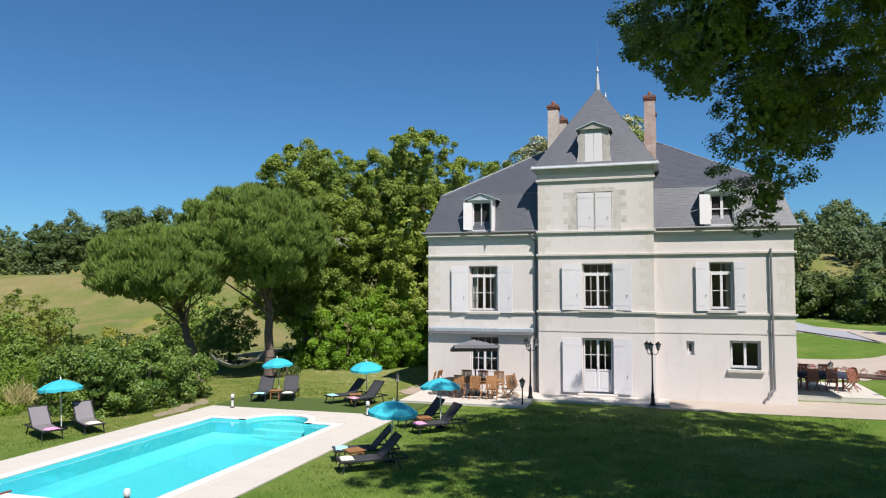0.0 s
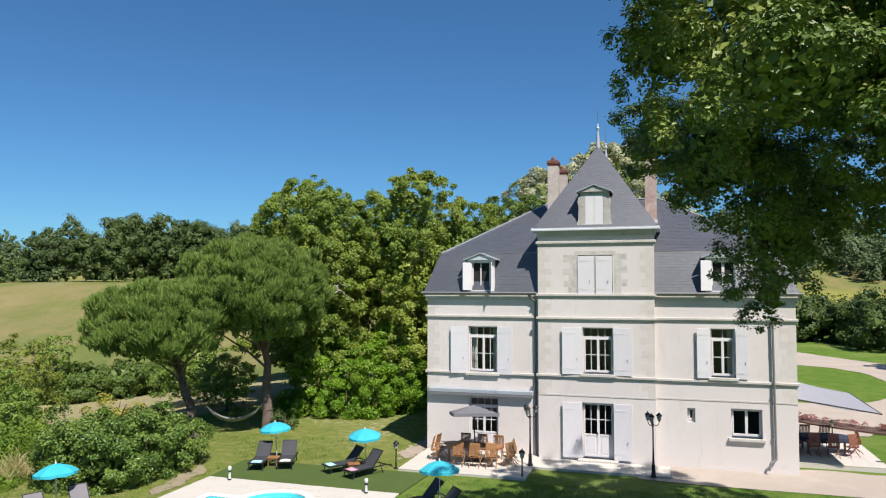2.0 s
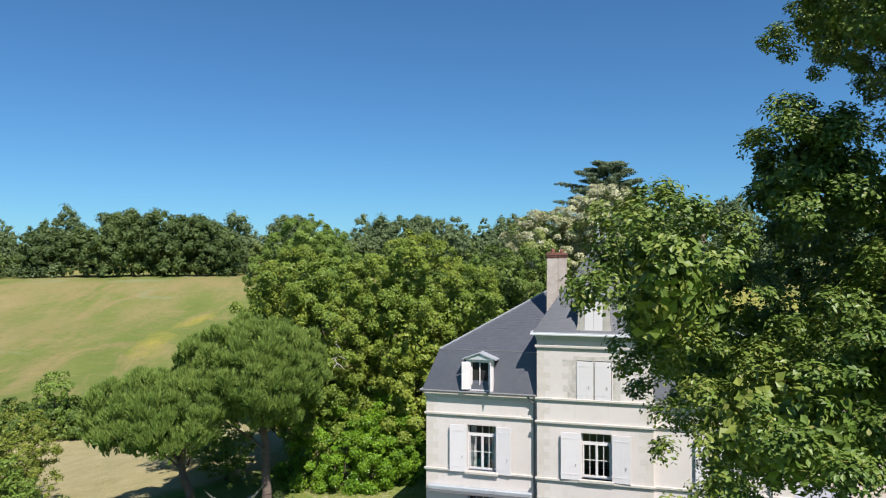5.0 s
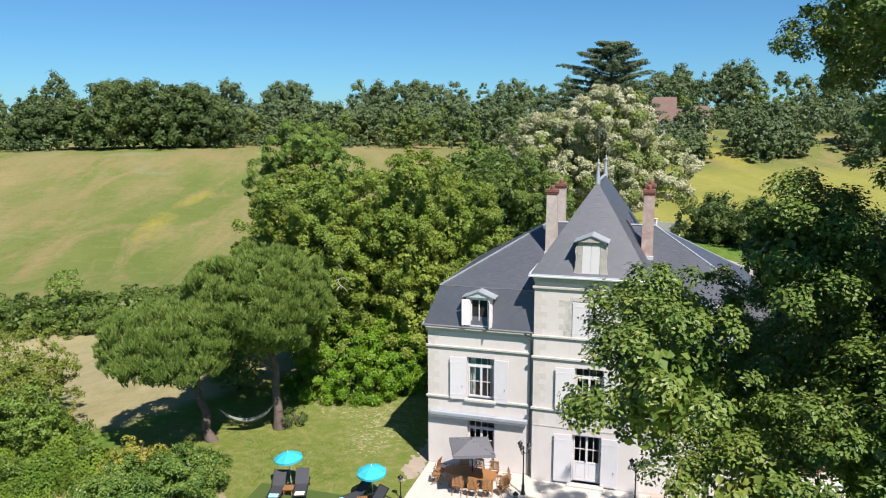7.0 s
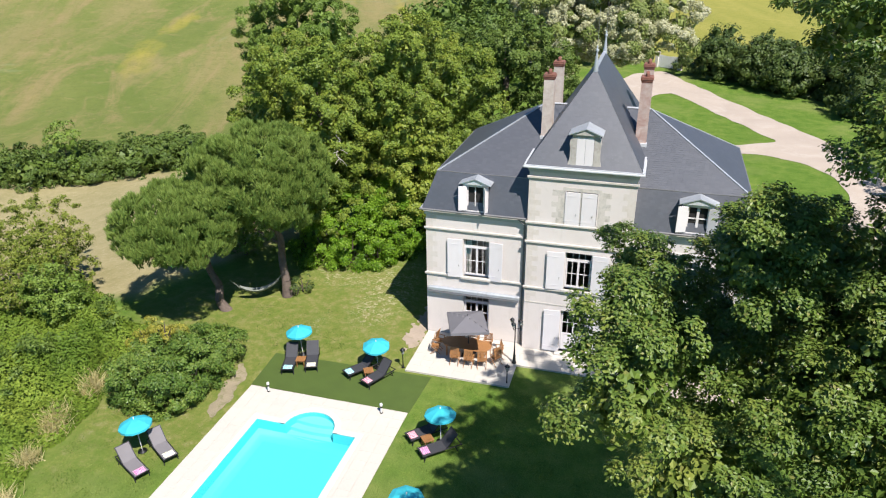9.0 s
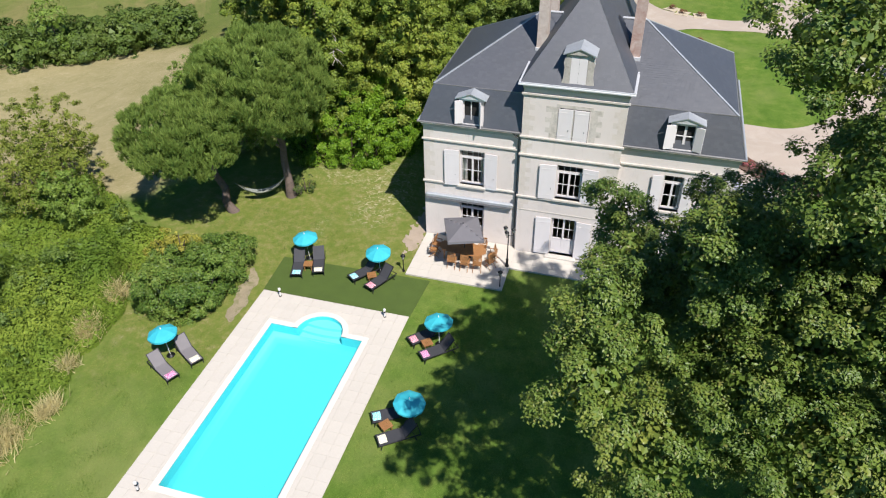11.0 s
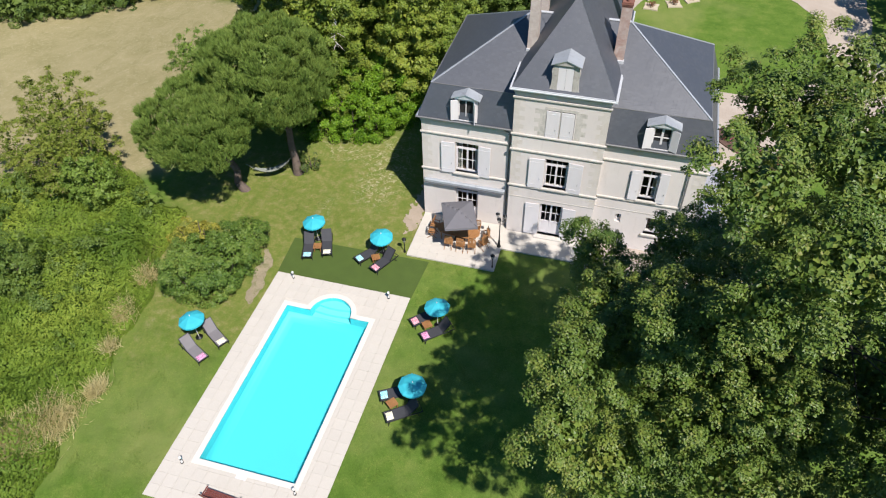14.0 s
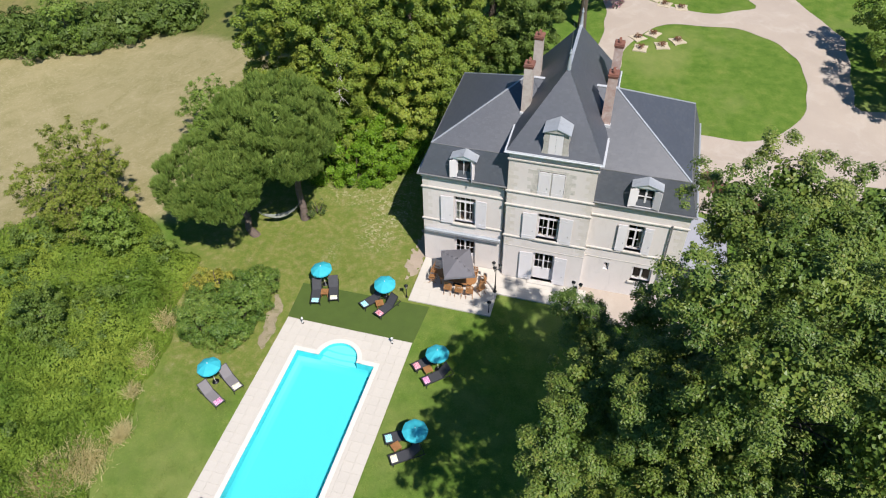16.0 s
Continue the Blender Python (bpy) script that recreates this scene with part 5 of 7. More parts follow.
# second terrace, under a canvas sail
TAB2 = (7.1, 38.5)
t2 = make_table(teak_red, 1.1, 0.62, "dark red wooden table on the end terrace")
t2.matrix_basis = pose(*TAB2, 0.125, 0, 0, 10)
m = pose(*TAB2, 0.125, 0, 0, 10)
rim = [(1.16 * math.copysign(abs(math.cos(a)) ** 0.75, math.cos(a)), 0.68 * math.copysign(abs(math.sin(a)) ** 0.75, math.sin(a))) for a in [2 * math.pi * i / 32 for i in range(32)]]
v = [(x, y, 0.752) for x, y in rim] + [(x * 1.02, y * 1.03, 0.73) for x, y in rim] + [(x * (1.035 + 0.012 * math.sin(i * 1.9)), y * (1.05 + 0.02 * math.sin(i * 1.9)), 0.52 + 0.03 * math.sin(i * 0.8)) for i, (x, y) in enumerate(rim)]
cloth = Build().add(v, [tuple(range(32))] + [(k + (i + 1) % 32, k + i, k + 32 + i, k + 32 + (i + 1) % 32) for k in (0, 32) for i in range(32)], m=m)
solid("tablecloth", cloth, surface("navy_cloth", (0.0249, 0.0332, 0.0622), 0.1, 3, 30, 0.9), "dark navy tablecloth over the end terrace table", "tablecloth")
chair2 = make_folding_chair(teak_red, "folding dark red wooden garden chair", "chairs on the end terrace")
for i, (x, y, turn) in enumerate(((6.5, 37.5, 8), (7.3, 37.45, 2), (8.1, 37.7, 30), (8.45, 38.6, 96), (6.5, 39.5, 186), (7.4, 39.6, 184), (5.85, 38.3, -80))):
    m = pose(x, y, 0.125, 0, 0, turn)
    if i:
        copy_thing(chair2, m)
    else:
        chair2.matrix_basis = m
aw = thing("awning", "sloping blue-grey canvas awning stretched over the end terrace", "awning")
n = 10
A, B, C, D = Vector((5.43, 34.5, 3.08)), Vector((8.6, 34.5, 2.62)), Vector((8.5, 39.6, 2.78)), Vector((5.43, 39.6, 3.45))
v = [A.lerp(B, i / n).lerp(D.lerp(C, i / n), j / n) - Vector((0, 0, 0.06 * math.sin(math.pi * i / n))) for j in range(n + 1) for i in range(n + 1)]
b = Build().add(v, [(j * (n + 1) + i, j * (n + 1) + i + 1, (j + 1) * (n + 1) + i + 1, (j + 1) * (n + 1) + i) for j in range(n) for i in range(n)], True)
part("canvas", b, surface("awning_canvas", (0.25, 0.252, 0.275), 0.06, 1.5, 30, 0.85), aw)
part("edge_bar", Build().tube(A, B, 0.03, n=8), frame_dark, aw)
part("edge_bar", Build().tube(B, C, 0.025, n=8), frame_dark, aw)
part("cassette", Build().tube(A, D, 0.05, n=10), zinc, aw)
for j in (0.25, 0.75):
    p, q = A.lerp(D, j), B.lerp(C, j)
    part("arm", Build().path([p - Vector((0, 0, 0.08)), p.lerp(q, 0.5) - Vector((0, 0, 0.16)), q - Vector((0, 0, 0.03))], [0.025] * 3, 8), frame_dark, aw)


# ---- lamps ----
def lantern(b, g, x, y, z, s=1.0):
    """A four-sided lantern on its stem at z: iron into b, glass into g."""
    b.lathe([(0.02 * s, 0), (0.05 * s, 0.03 * s), (0.055 * s, 0.05 * s)], (x, y, z), 8)
    for k in range(6):
        a0 = math.pi / 3 * k
        b.tube((x + 0.06 * s * math.cos(a0), y + 0.06 * s * math.sin(a0), z + 0.05 * s), (x + 0.1 * s * math.cos(a0), y + 0.1 * s * math.sin(a0), z + 0.25 * s), 0.008 * s, n=4)
    b.lathe([(0.135 * s, 0.25 * s), (0.13 * s, 0.27 * s), (0.06 * s, 0.33 * s), (0.03 * s, 0.36 * s), (0.018 * s, 0.38 * s), (0.0, 0.43 * s)], (x, y, z), 10)
    g.lathe([(0.055 * s, 0.05 * s), (0.092 * s, 0.248 * s)], (x, y, z), 6, True)


def make_lamp_post(x, y, z):
    t = thing("street_lamp", "black cast-iron lamp post with three lanterns beside the house", "lamp post", "three-lantern lamp posts", pose(x, y, z))
    b = Build().lathe([(0.13, 0), (0.13, 0.06), (0.09, 0.12), (0.07, 0.4), (0.085, 0.45), (0.05, 0.55), (0.032, 1.2), (0.03, 2.1), (0.05, 2.12), (0.03, 2.16), (0.025, 2.42)], n=12)
    part("post", b, black_iron, t)
    for k in range(3):
        a = radians(20 + 120 * k)
        p, g = Build(), Build()
        ex, ey = 0.27 * math.cos(a), 0.27 * math.sin(a)
        p.path([(0, 0, 2.2), (ex * .5, ey * .5, 2.12), (ex * .9, ey * .9, 2.18), (ex, ey, 2.3)], [0.016] * 4, 6)
        lantern(p, g, ex, ey, 2.3)
        l = part("lantern", p, black_iron, t)
        part("lantern_glass", g, lamp_glass, l, "frosted lantern glass")
    return t


make_lamp_post(-0.58, 31.75, 0.0)
make_lamp_post(-5.85, 32.15, 0.0)


def make_bollard_lamp():
    t = thing("garden_lantern", "short black post lantern at the terrace edge", "garden lamp", "short post lanterns")
    b = Build().lathe([(0.09, 0), (0.09, 0.03), (0.045, 0.08), (0.03, 0.3), (0.026, 0.78), (0.04, 0.8), (0.025, 0.83)], n=10)
    part("post", b, black_iron, t)
    p, g = Build(), Build()
    lantern(p, g, 0, 0, 0.82, 1.1)
    l = part("lantern", p, black_iron, t)
    part("lantern_glass", g, lamp_glass, l, "frosted lantern glass")
    return t


bl = make_bollard_lamp()
for i, (x, y) in enumerate(((-11.5, 30.25), (-5.85, 30.25), (8.1, 41.6), (9.5, 36.6), (6.0, 41.7))):
    m = pose(x, y, max(-0.1, ground_z(x, y)))
    if i:
        copy_thing(bl, m)
    else:
        bl.matrix_basis = m


def make_white_bollard():
    t = thing("pool_bollard", "short white bollard with a dark cap by the pool", "bollard", "white bollards round the pool")
    part("body", Build().lathe([(0.065, 0), (0.065, 0.02), (0.05, 0.04), (0.05, 0.4), (0.075, 0.42), (0.075, 0.52), (0.05, 0.56), (0, 0.57)], n=14), white_plastic, t)
    part("lens", Build().lathe([(0.06, 0.32), (0.06, 0.39), (0.0505, 0.39)], n=14), black_iron, t)
    part("collar", Build().lathe([(0.075, 0.0), (0.075, 0.05), (0.052, 0.055)], n=14), black_iron, t)
    return t


wb = make_white_bollard()
for i, (x, y) in enumerate(((-17.35, 26.3), (-11.2, 26.22), (-17.5, 13.45), (-11.5, 13.4))):
    m = pose(x, y, DECK + 0.006)
    if i:
        copy_thing(wb, m)
    else:
        wb.matrix_basis = m


def make_bench():
    t = thing("garden_bench", "dark red slatted garden bench on the pool paving", "bench", at=pose(-14.5, 12.15, DECK + 0.006, 0, 0, 176))
    red = surface("red_brown_paint", (0.166, 0.0456, 0.0332), 0.15, 3, 25, 0.55)
    for i in range(5):
        part("seat_slat", Build().box(-0.95, -0.2 + i * 0.095, 0.42, 0.95, -0.2 + i * 0.095 + 0.075, 0.45, bevel=0.006), red, t)
    m = pose(0, 0.28, 0.44, -12)
    for i in range(5):
        part("back_slat", Build().box(-0.95, -0.012, 0.05 + i * 0.09, 0.95, 0.012, 0.05 + i * 0.09 + 0.07, m=m, bevel=0.006), red, t)
    for x in (-0.85, 0.0, 0.85):
        b = Build().path([(x, -0.2, 0.0), (x, -0.18, 0.42)], [0.025, 0.025], 8).path([(x, 0.3, 0.0), (x, 0.27, 0.44), (x, 0.38, 0.95)], [0.025] * 3, 8)
        part("leg", b, black_iron, t)
    for x in (-0.9, 0.9):
        part("armrest", Build().box(x - 0.03, -0.22, 0.62, x + 0.03, 0.3, 0.65, bevel=0.006), red, t)


make_bench()


def make_hammock(a, c):
    t = thing("hammock", "white rope hammock slung between two pine trunks", "hammock")
    a, c = Vector(a), Vector(c)
    side = (c - a).cross(Vector((0, 0, 1))).normalized()
    n, k = 22, 7
    v = []
    for i in range(n + 1):
        s = 0.16 + 0.68 * i / n
        q = a.lerp(c, s) - Vector((0, 0, 0.85 * 4 * s * (1 - s)))
        wdt = 0.24 * math.sin(math.pi * min(max((s - 0.1) / 0.8, 0), 1)) ** 0.6
        for j in range(k + 1):
            u = 2 * j / k - 1
            v.append(q + side * u * wdt - Vector((0, 0, 0.18 * (1 - u * u))))
    cloth = surface("white_cotton", (0.2, 0.215, 0.185), 0.15, 4, 40, 0.95)
    part("bed", Build().add(v, [(i * (k + 1) + j, i * (k + 1) + j + 1, (i + 1) * (k + 1) + j + 1, (i + 1) * (k + 1) + j) for i in range(n) for j in range(k)], True), cloth, t)
    for end, row in ((a, v[:k + 1]), (c, v[-k - 1:])):
        b = Build()
        for p in row:
            b.tube(end, p, 0.006, n=4)
        part("cords", b, cloth, t)


make_hammock((-21.4, 35.75, 1.55), (-24.15, 34.1, 1.5))

# ---- plants ----
rng = np.random.default_rng(7)
bark = surface("grey_bark", (0.0996, 0.0789, 0.0581), 0.25, 3, 14, 0.95, bump=0.8, depth=0.03)
dark_bark = surface("dark_bark", (0.0498, 0.0415, 0.0332), 0.25, 3, 14, 0.95, bump=0.8, depth=0.03)
pine_bark = surface("pine_bark", (0.15, 0.112, 0.092), 0.3, 3, 10, 0.95, bump=0.9, depth=0.04)
linden_leaf = island_leaf("linden_leaf", (0.057, 0.106, 0.018), (0.104, 0.16, 0.026), (0.206, 0.237, 0.045), 0.1, 0.45, 0.4, (0.18, 0.19, 0.05), 0.04, gloss=0.32, spread=0.4)
maple_leaf = island_leaf("maple_leaf", (0.104, 0.166, 0.0216), (0.17, 0.237, 0.0315), (0.266, 0.299, 0.0415), 0.16, 0.5, 0.22)
walnut_leaf = island_leaf("walnut_leaf", (0.0996, 0.166, 0.0232), (0.141, 0.22, 0.0332), (0.207, 0.282, 0.0498), 0.16, 0.5, 0.22)
oak_leaf = island_leaf("oak_leaf", (0.0664, 0.116, 0.0199), (0.0996, 0.158, 0.0257), (0.158, 0.216, 0.0415), 0.16, 0.55, 0.2)
hedge_leaf = island_leaf("hedge_leaf", (0.0415, 0.0706, 0.0166), (0.0706, 0.108, 0.0232), (0.116, 0.154, 0.0349), 0.16, 0.5, 0.2)
hedgerow_leaf = island_leaf("hedgerow_leaf", (0.055, 0.095, 0.017), (0.085, 0.135, 0.022), (0.14, 0.19, 0.036), 0.16, 0.55, 0.3, spread=0.4)
laurel_leaf = island_leaf("laurel_leaf", (0.074, 0.172, 0.0112), (0.163, 0.298, 0.021), (0.28, 0.43, 0.044), 0.4, 0.36, 0.6)
shrub_leaf = island_leaf("shrub_leaf", (0.046, 0.097, 0.0145), (0.105, 0.175, 0.028), (0.2, 0.265, 0.052), 0.16, 0.4, 0.6)
golden_leaf = island_leaf("golden_leaf", (0.166, 0.183, 0.0249), (0.315, 0.299, 0.0415), (0.432, 0.398, 0.083), 0.35, 0.5, 0.6)
rose_petal = island_leaf("pink_petal", (0.083, 0.133, 0.0249), (0.415, 0.166, 0.216), (0.581, 0.332, 0.373), 0.25, 0.6, 1.0)
bramble_leaf = island_leaf("bramble_leaf", (0.085, 0.15, 0.018), (0.15, 0.225, 0.028), (0.25, 0.315, 0.045), 0.25, 0.6, 0.22, gloss=0.15, spread=0.35)
ash_leaf = island_leaf("ash_leaf", (0.1, 0.14, 0.0184), (0.165, 0.21, 0.03), (0.25, 0.275, 0.05), 0.2, 0.55, 0.5, (0.24, 0.2, 0.1), 0.06, gloss=0.2, spread=0.45)
pine_needle = island_leaf("pine_needle", (0.095, 0.16, 0.028), (0.155, 0.235, 0.045), (0.26, 0.335, 0.075), 0.2, 0.55, 0.5)
cedar_needle = island_leaf("cedar_needle", (0.0498, 0.0789, 0.0373), (0.0871, 0.124, 0.0622), (0.141, 0.183, 0.0996), 0.2, 0.6, 0.3)
blossom = island_leaf("blossom", (0.224, 0.241, 0.0913), (0.44, 0.436, 0.249), (0.598, 0.581, 0.415), 0.25, 0.6, 0.4)
acacia_leaf = island_leaf("acacia_leaf", (0.106, 0.154, 0.0291), (0.177, 0.224, 0.0531), (0.259, 0.295, 0.088), 0.16, 0.55, 0.4)
# skyline leaves: some blue of distance haze is mixed into the colour
far_leaf = island_leaf("far_leaf", (0.068, 0.103, 0.038), (0.099, 0.142, 0.053), (0.142, 0.183, 0.071), 0.16, 0.6, 0.03)
meadow_leaf = island_leaf("meadow_leaf", (0.0689, 0.105, 0.0214), (0.112, 0.157, 0.0306), (0.175, 0.217, 0.0489), 0.16, 0.6, 0.03)
dark_leaf = island_leaf("dark_leaf", (0.0386, 0.068, 0.0191), (0.0688, 0.104, 0.0268), (0.112, 0.154, 0.0382), 0.16, 0.6, 0.03)
straw = island_leaf("straw", (0.4, 0.34, 0.14), (0.55, 0.48, 0.23), (0.66, 0.59, 0.33), 0.35, 0.7, 0.4)


def unit(v):
    return v / np.maximum(np.linalg.norm(v, axis=-1, keepdims=True), 1e-9)


def clumps_on(lobes, per, size, jitter=0.12, low=-0.75, solid_of=None):
    """Clump centres spread evenly over the skins of ellipsoid lobes (x, y, z, rx, ry, rz), but for the
    undersides and for what lies deep inside another lobe."""
    out = []
    for x, y, z, rx, ry, rz in lobes:
        n = max(5, int(per * (rx * ry + ry * rz + rx * rz) / 3))
        i = np.arange(n) + 0.5
        a, u = i * 2.39996 + rng.uniform(0, 6.28), 1 - 2 * i / n
        d = np.stack([np.sqrt(1 - u * u) * np.cos(a), np.sqrt(1 - u * u) * np.sin(a), u], 1)
        d = unit(d + rng.normal(size=(n, 3)) * 1.1 / math.sqrt(n))
        d = d[d[:, 2] > low]
        r = np.clip(0.9 + jitter * rng.normal(size=(len(d), 1)), 0.5, 1.15)
        p = np.array([x, y, z]) + d * r * np.array([rx, ry, rz])
        out.append(np.c_[p, size * rng.uniform(0.6, 1.4, len(d)), d])
    out = np.concatenate(out)
    hidden = inside(out[:, :3], lobes, 0.64)
    return out[~(hidden | inside(out[:, :3], solid_of, 0.6) if solid_of else hidden)]


def inside(p, lobes, share):
    """Which points lie within the lobes, shrunk to a share of their size."""
    hit = np.zeros(len(p), bool)
    for x, y, z, rx, ry, rz in lobes:
        hit |= (((p - np.array([x, y, z])) / (share * np.array([rx, ry, rz]))) ** 2).sum(1) < 1
    return hit


def leaf_faces(p, nrm, leaf, aspect, n=4):
    """Leaf faces at points p that look along nrm: n = 4, pointed and folded along the midrib; n = 3, plainer."""
    k = len(p)
    t = unit(np.cross(nrm, rng.normal(size=(k, 3))))
    s = np.cross(nrm, t)
    ln = leaf * rng.uniform(0.7, 1.3, (k, 1))
    w = ln * aspect * 0.5
    if n == 3:
        return np.stack([p - t * ln * 0.42 - s * w * 1.15, p - t * ln * 0.42 + s * w * 1.15, p + t * ln * 0.6], 1).reshape(-1, 3)
    rib = p - t * ln * 0.1 + nrm * w * 0.25
    return np.stack([p - t * ln * 0.5, rib - s * w, p + t * ln * 0.5, rib + s * w], 1).reshape(-1, 3)


def foliage(name, corners, mat, n=4):
    return quads(name, corners, mat, n)


def broken(lobes, k=6, share=0.46, inner=0.82, out=0.7):
    """Each lobe smaller, with k lesser lobes out of its skin: an uneven outline with gaps."""
    lot = []
    for x, y, z, rx, ry, rz in lobes:
        lot.append((x, y, z, rx * inner, ry * inner, rz * inner))
        d = unit(rng.normal(size=(k, 3)) + np.array([0, 0, 0.25]))
        for a, b, c in d:
            s = share * rng.uniform(0.65, 1.25)
            lot.append((x + a * rx * out, y + b * ry * out, z + c * rz * out, rx * s, ry * s, rz * s * 0.85))
    return lot


def leaves(cl, per, leaf, flat=0.8, aspect=0.65, wild=0.45, out=0.75, up=0.35, shell=0.72, n=4, lie=0.25):
    """Corner points of leaves on the outward and upward skin of clumps: per leaves to a square metre of it."""
    cnt = np.maximum(4, (per * 7.0 * cl[:, 3] ** 2).astype(int))
    idx = np.repeat(np.arange(len(cl)), cnt)
    m = len(idx)
    d = unit(rng.normal(size=(m, 3)) + out * cl[idx, 4:7] + np.array([0, 0, up]))
    r = shell + (1.06 - shell) * rng.random((m, 1)) + 0.07 * rng.normal(size=(m, 1))
    stretch = rng.uniform(0.8, 1.25, (len(cl), 3)) * np.array([1, 1, flat])
    p = cl[idx, :3] + d * r * cl[idx, 3:4] * stretch[idx]
    nrm = unit(d + 0.3 * cl[idx, 4:7] + np.array([0, 0, lie]) + wild * rng.normal(size=(m, 3)))
    return leaf_faces(p, nrm, leaf, aspect, n)


def core(lobes, per, leaf, lo=0.5, hi=0.78, n=4):
    """Leaves deep in the crown, which close it to the light."""
    out = []
    for x, y, z, rx, ry, rz in lobes:
        m = max(6, int(per * (rx * ry + ry * rz + rx * rz) / 3))
        d = unit(rng.normal(size=(m, 3)))
        p = np.array([x, y, z]) + d * rng.uniform(lo, hi, (m, 1)) * np.array([rx, ry, rz])
        out.append(leaf_faces(p, unit(d + 0.5 * rng.normal(size=(m, 3))), leaf, 0.8, n))
    return np.concatenate(out)


def limbs(b, base, top, r, ends, seed=0, bend=0.25, slim=1.0, reach=0.72):
    """A tapered trunk from base to top and limbs from it towards the ends."""
    rnd = random.Random(seed)
    base, top = Vector(base), Vector(top)
    pts = [base.lerp(top, i / 6) + Vector((rnd.uniform(-1, 1), rnd.uniform(-1, 1), 0)) * (bend * r * (1 if 0 < i < 6 else 0)) for i in range(7)]
    b.path(pts, [r * (1.25 if i == 0 else 1 - 0.62 * i / 6) for i in range(7)], 12)
    for e in ends:
        e = base.lerp(top, 0.7).lerp(Vector(e), reach)
        k = rnd.uniform(0.45, 0.95)
        a = base.lerp(top, k)
        mid = a.lerp(e, 0.5) + Vector((rnd.uniform(-.4, .4), rnd.uniform(-.4, .4), rnd.uniform(0, 0.5)))
        rr = r * slim * (0.36 - 0.2 * k)
        b.path([a, a.lerp(mid, 0.5) + Vector((0, 0, .1)), mid, mid.lerp(e, 0.55), e], [rr, rr * .8, rr * .6, rr * .4, rr * .15], 7)


def make_tree(name, label, lobes, trunk_base, trunk_top, r, leaf_mat, per_clump, clump, per_leaf, leaf, seed=0, bark_mat=bark, category="tree", group="", low=-0.75, filled=14, heart=None, core_size=3.0, jitter=0.12, reach=0.72, deep=(0.5, 0.78), n=4, **kw):
    t = thing(name, label, category, group)
    b = Build()
    ends = [(x + rx * .2 * math.cos(k), y + ry * .2 * math.sin(k * 2), z + rz * 0.3) for k, (x, y, z, rx, ry, rz) in enumerate(heart or lobes)]
    limbs(b, trunk_base, trunk_top, r, ends, seed, slim=0.55, reach=reach)
    part("trunk", b, bark_mat, t)
    cl = clumps_on(lobes, per_clump, clump, jitter, low, heart)
    part("crown", foliage("crown", np.concatenate([leaves(cl, per_leaf, leaf, n=n, **kw), core(heart or lobes, filled, leaf * core_size, *deep, n)]), leaf_mat, n), None, t)
    return t


def make_bush(name, label, lobes, leaf_mat, per_clump, clump, per_leaf, leaf, category="shrub", kind="", filled=20, n=4, **kw):
    cl = clumps_on(lobes, per_clump, clump, low=-0.8)
    me = foliage("foliage", np.concatenate([leaves(cl, per_leaf, leaf, n=n, **kw), core(lobes, filled, leaf * 2.4, n=n)]), leaf_mat, n)
    if kind:
        return tagged(new(name, me), label, category, kind=kind)
    t = thing(name, label, category)
    part("foliage", me, None, t)
    for x, y, z, rx, ry, rz in lobes:
        b = Build()
        for k in range(3):
            a = k * 2.1 + x
            g = ground_z(x, y)
            b.path([(x + .1 * math.cos(a), y + .1 * math.sin(a), g - 0.1), (x + .4 * rx * math.cos(a), y + .4 * ry * math.sin(a), z), (x + .7 * rx * math.cos(a), y + .7 * ry * math.sin(a), z + .5 * rz)], [0.05, 0.035, 0.01], 6)
        part("stem", b, bark, t)
    return t


# grass blades over the near lawn
def make_grass():
    n = 230000
    x, y = rng.uniform(-25, 7, n), 9 + 26 * rng.random(n) ** 1.15
    keep = ~((x > -18.8) & (x < -9.7) & (y > 11.3) & (y < 29.9)) & ~((x > -11.5) & (x < 0.3) & (y > 29.8)) & ~((x > -1.5) & (y > 31.2)) & (x > -24 - 0.17 * (y - 18))
    keep &= ~((np.abs(x + 19.5 + 0.15 * (y - 26)) < 0.5) & (np.abs(y - 26) < 2.4)) & ~((np.abs(x + 12.2) < 1.0) & (np.abs(y - 34.2) < 2.0))
    tuft = np.sin(1.9 * x + 1.3 * np.sin(1.1 * y)) * np.sin(2.1 * y + 1.2 * np.sin(1.3 * x)) + 0.5 * np.sin(5.3 * x + y) * np.sin(4.7 * y - x)
    keep &= rng.random(n) < 0.55 + 0.4 * tuft
    bare = np.exp(-((x + 14.6) / 3.6) ** 2 - ((y - 35) / 3.2) ** 2) + np.exp(-((x + 19.6 + 0.15 * (y - 26)) / 1.1) ** 2 - ((y - 27) / 4) ** 2)
    keep &= rng.random(n) > 0.85 * bare
    x, y, tuft = x[keep], y[keep], tuft[keep]
    p = np.stack([x, y, land(x, y) - 0.005], 1)
    d = unit(np.stack([rng.normal(size=len(x)) * .6, rng.normal(size=len(x)) * .6, np.ones(len(x))], 1))
    ln = (rng.uniform(0.035, 0.085, len(x)) * (1 + 0.5 * np.maximum(tuft, 0)))[:, None]
    s = unit(np.cross(d, rng.normal(size=(len(x), 3)))) * 0.014
    blade = island_leaf("grass_blade", (0.0684, 0.127, 0.0167), (0.128, 0.198, 0.0293), (0.238, 0.29, 0.0679), 0.3, 0.6, 0.9)
    solid("lawn_grass", foliage("lawn_grass", np.stack([p - s, p + s, p + d * ln], 1).reshape(-1, 3), blade, 3), None, "short green grass blades of the mown lawn", "grass", kind="stuff")


make_grass()

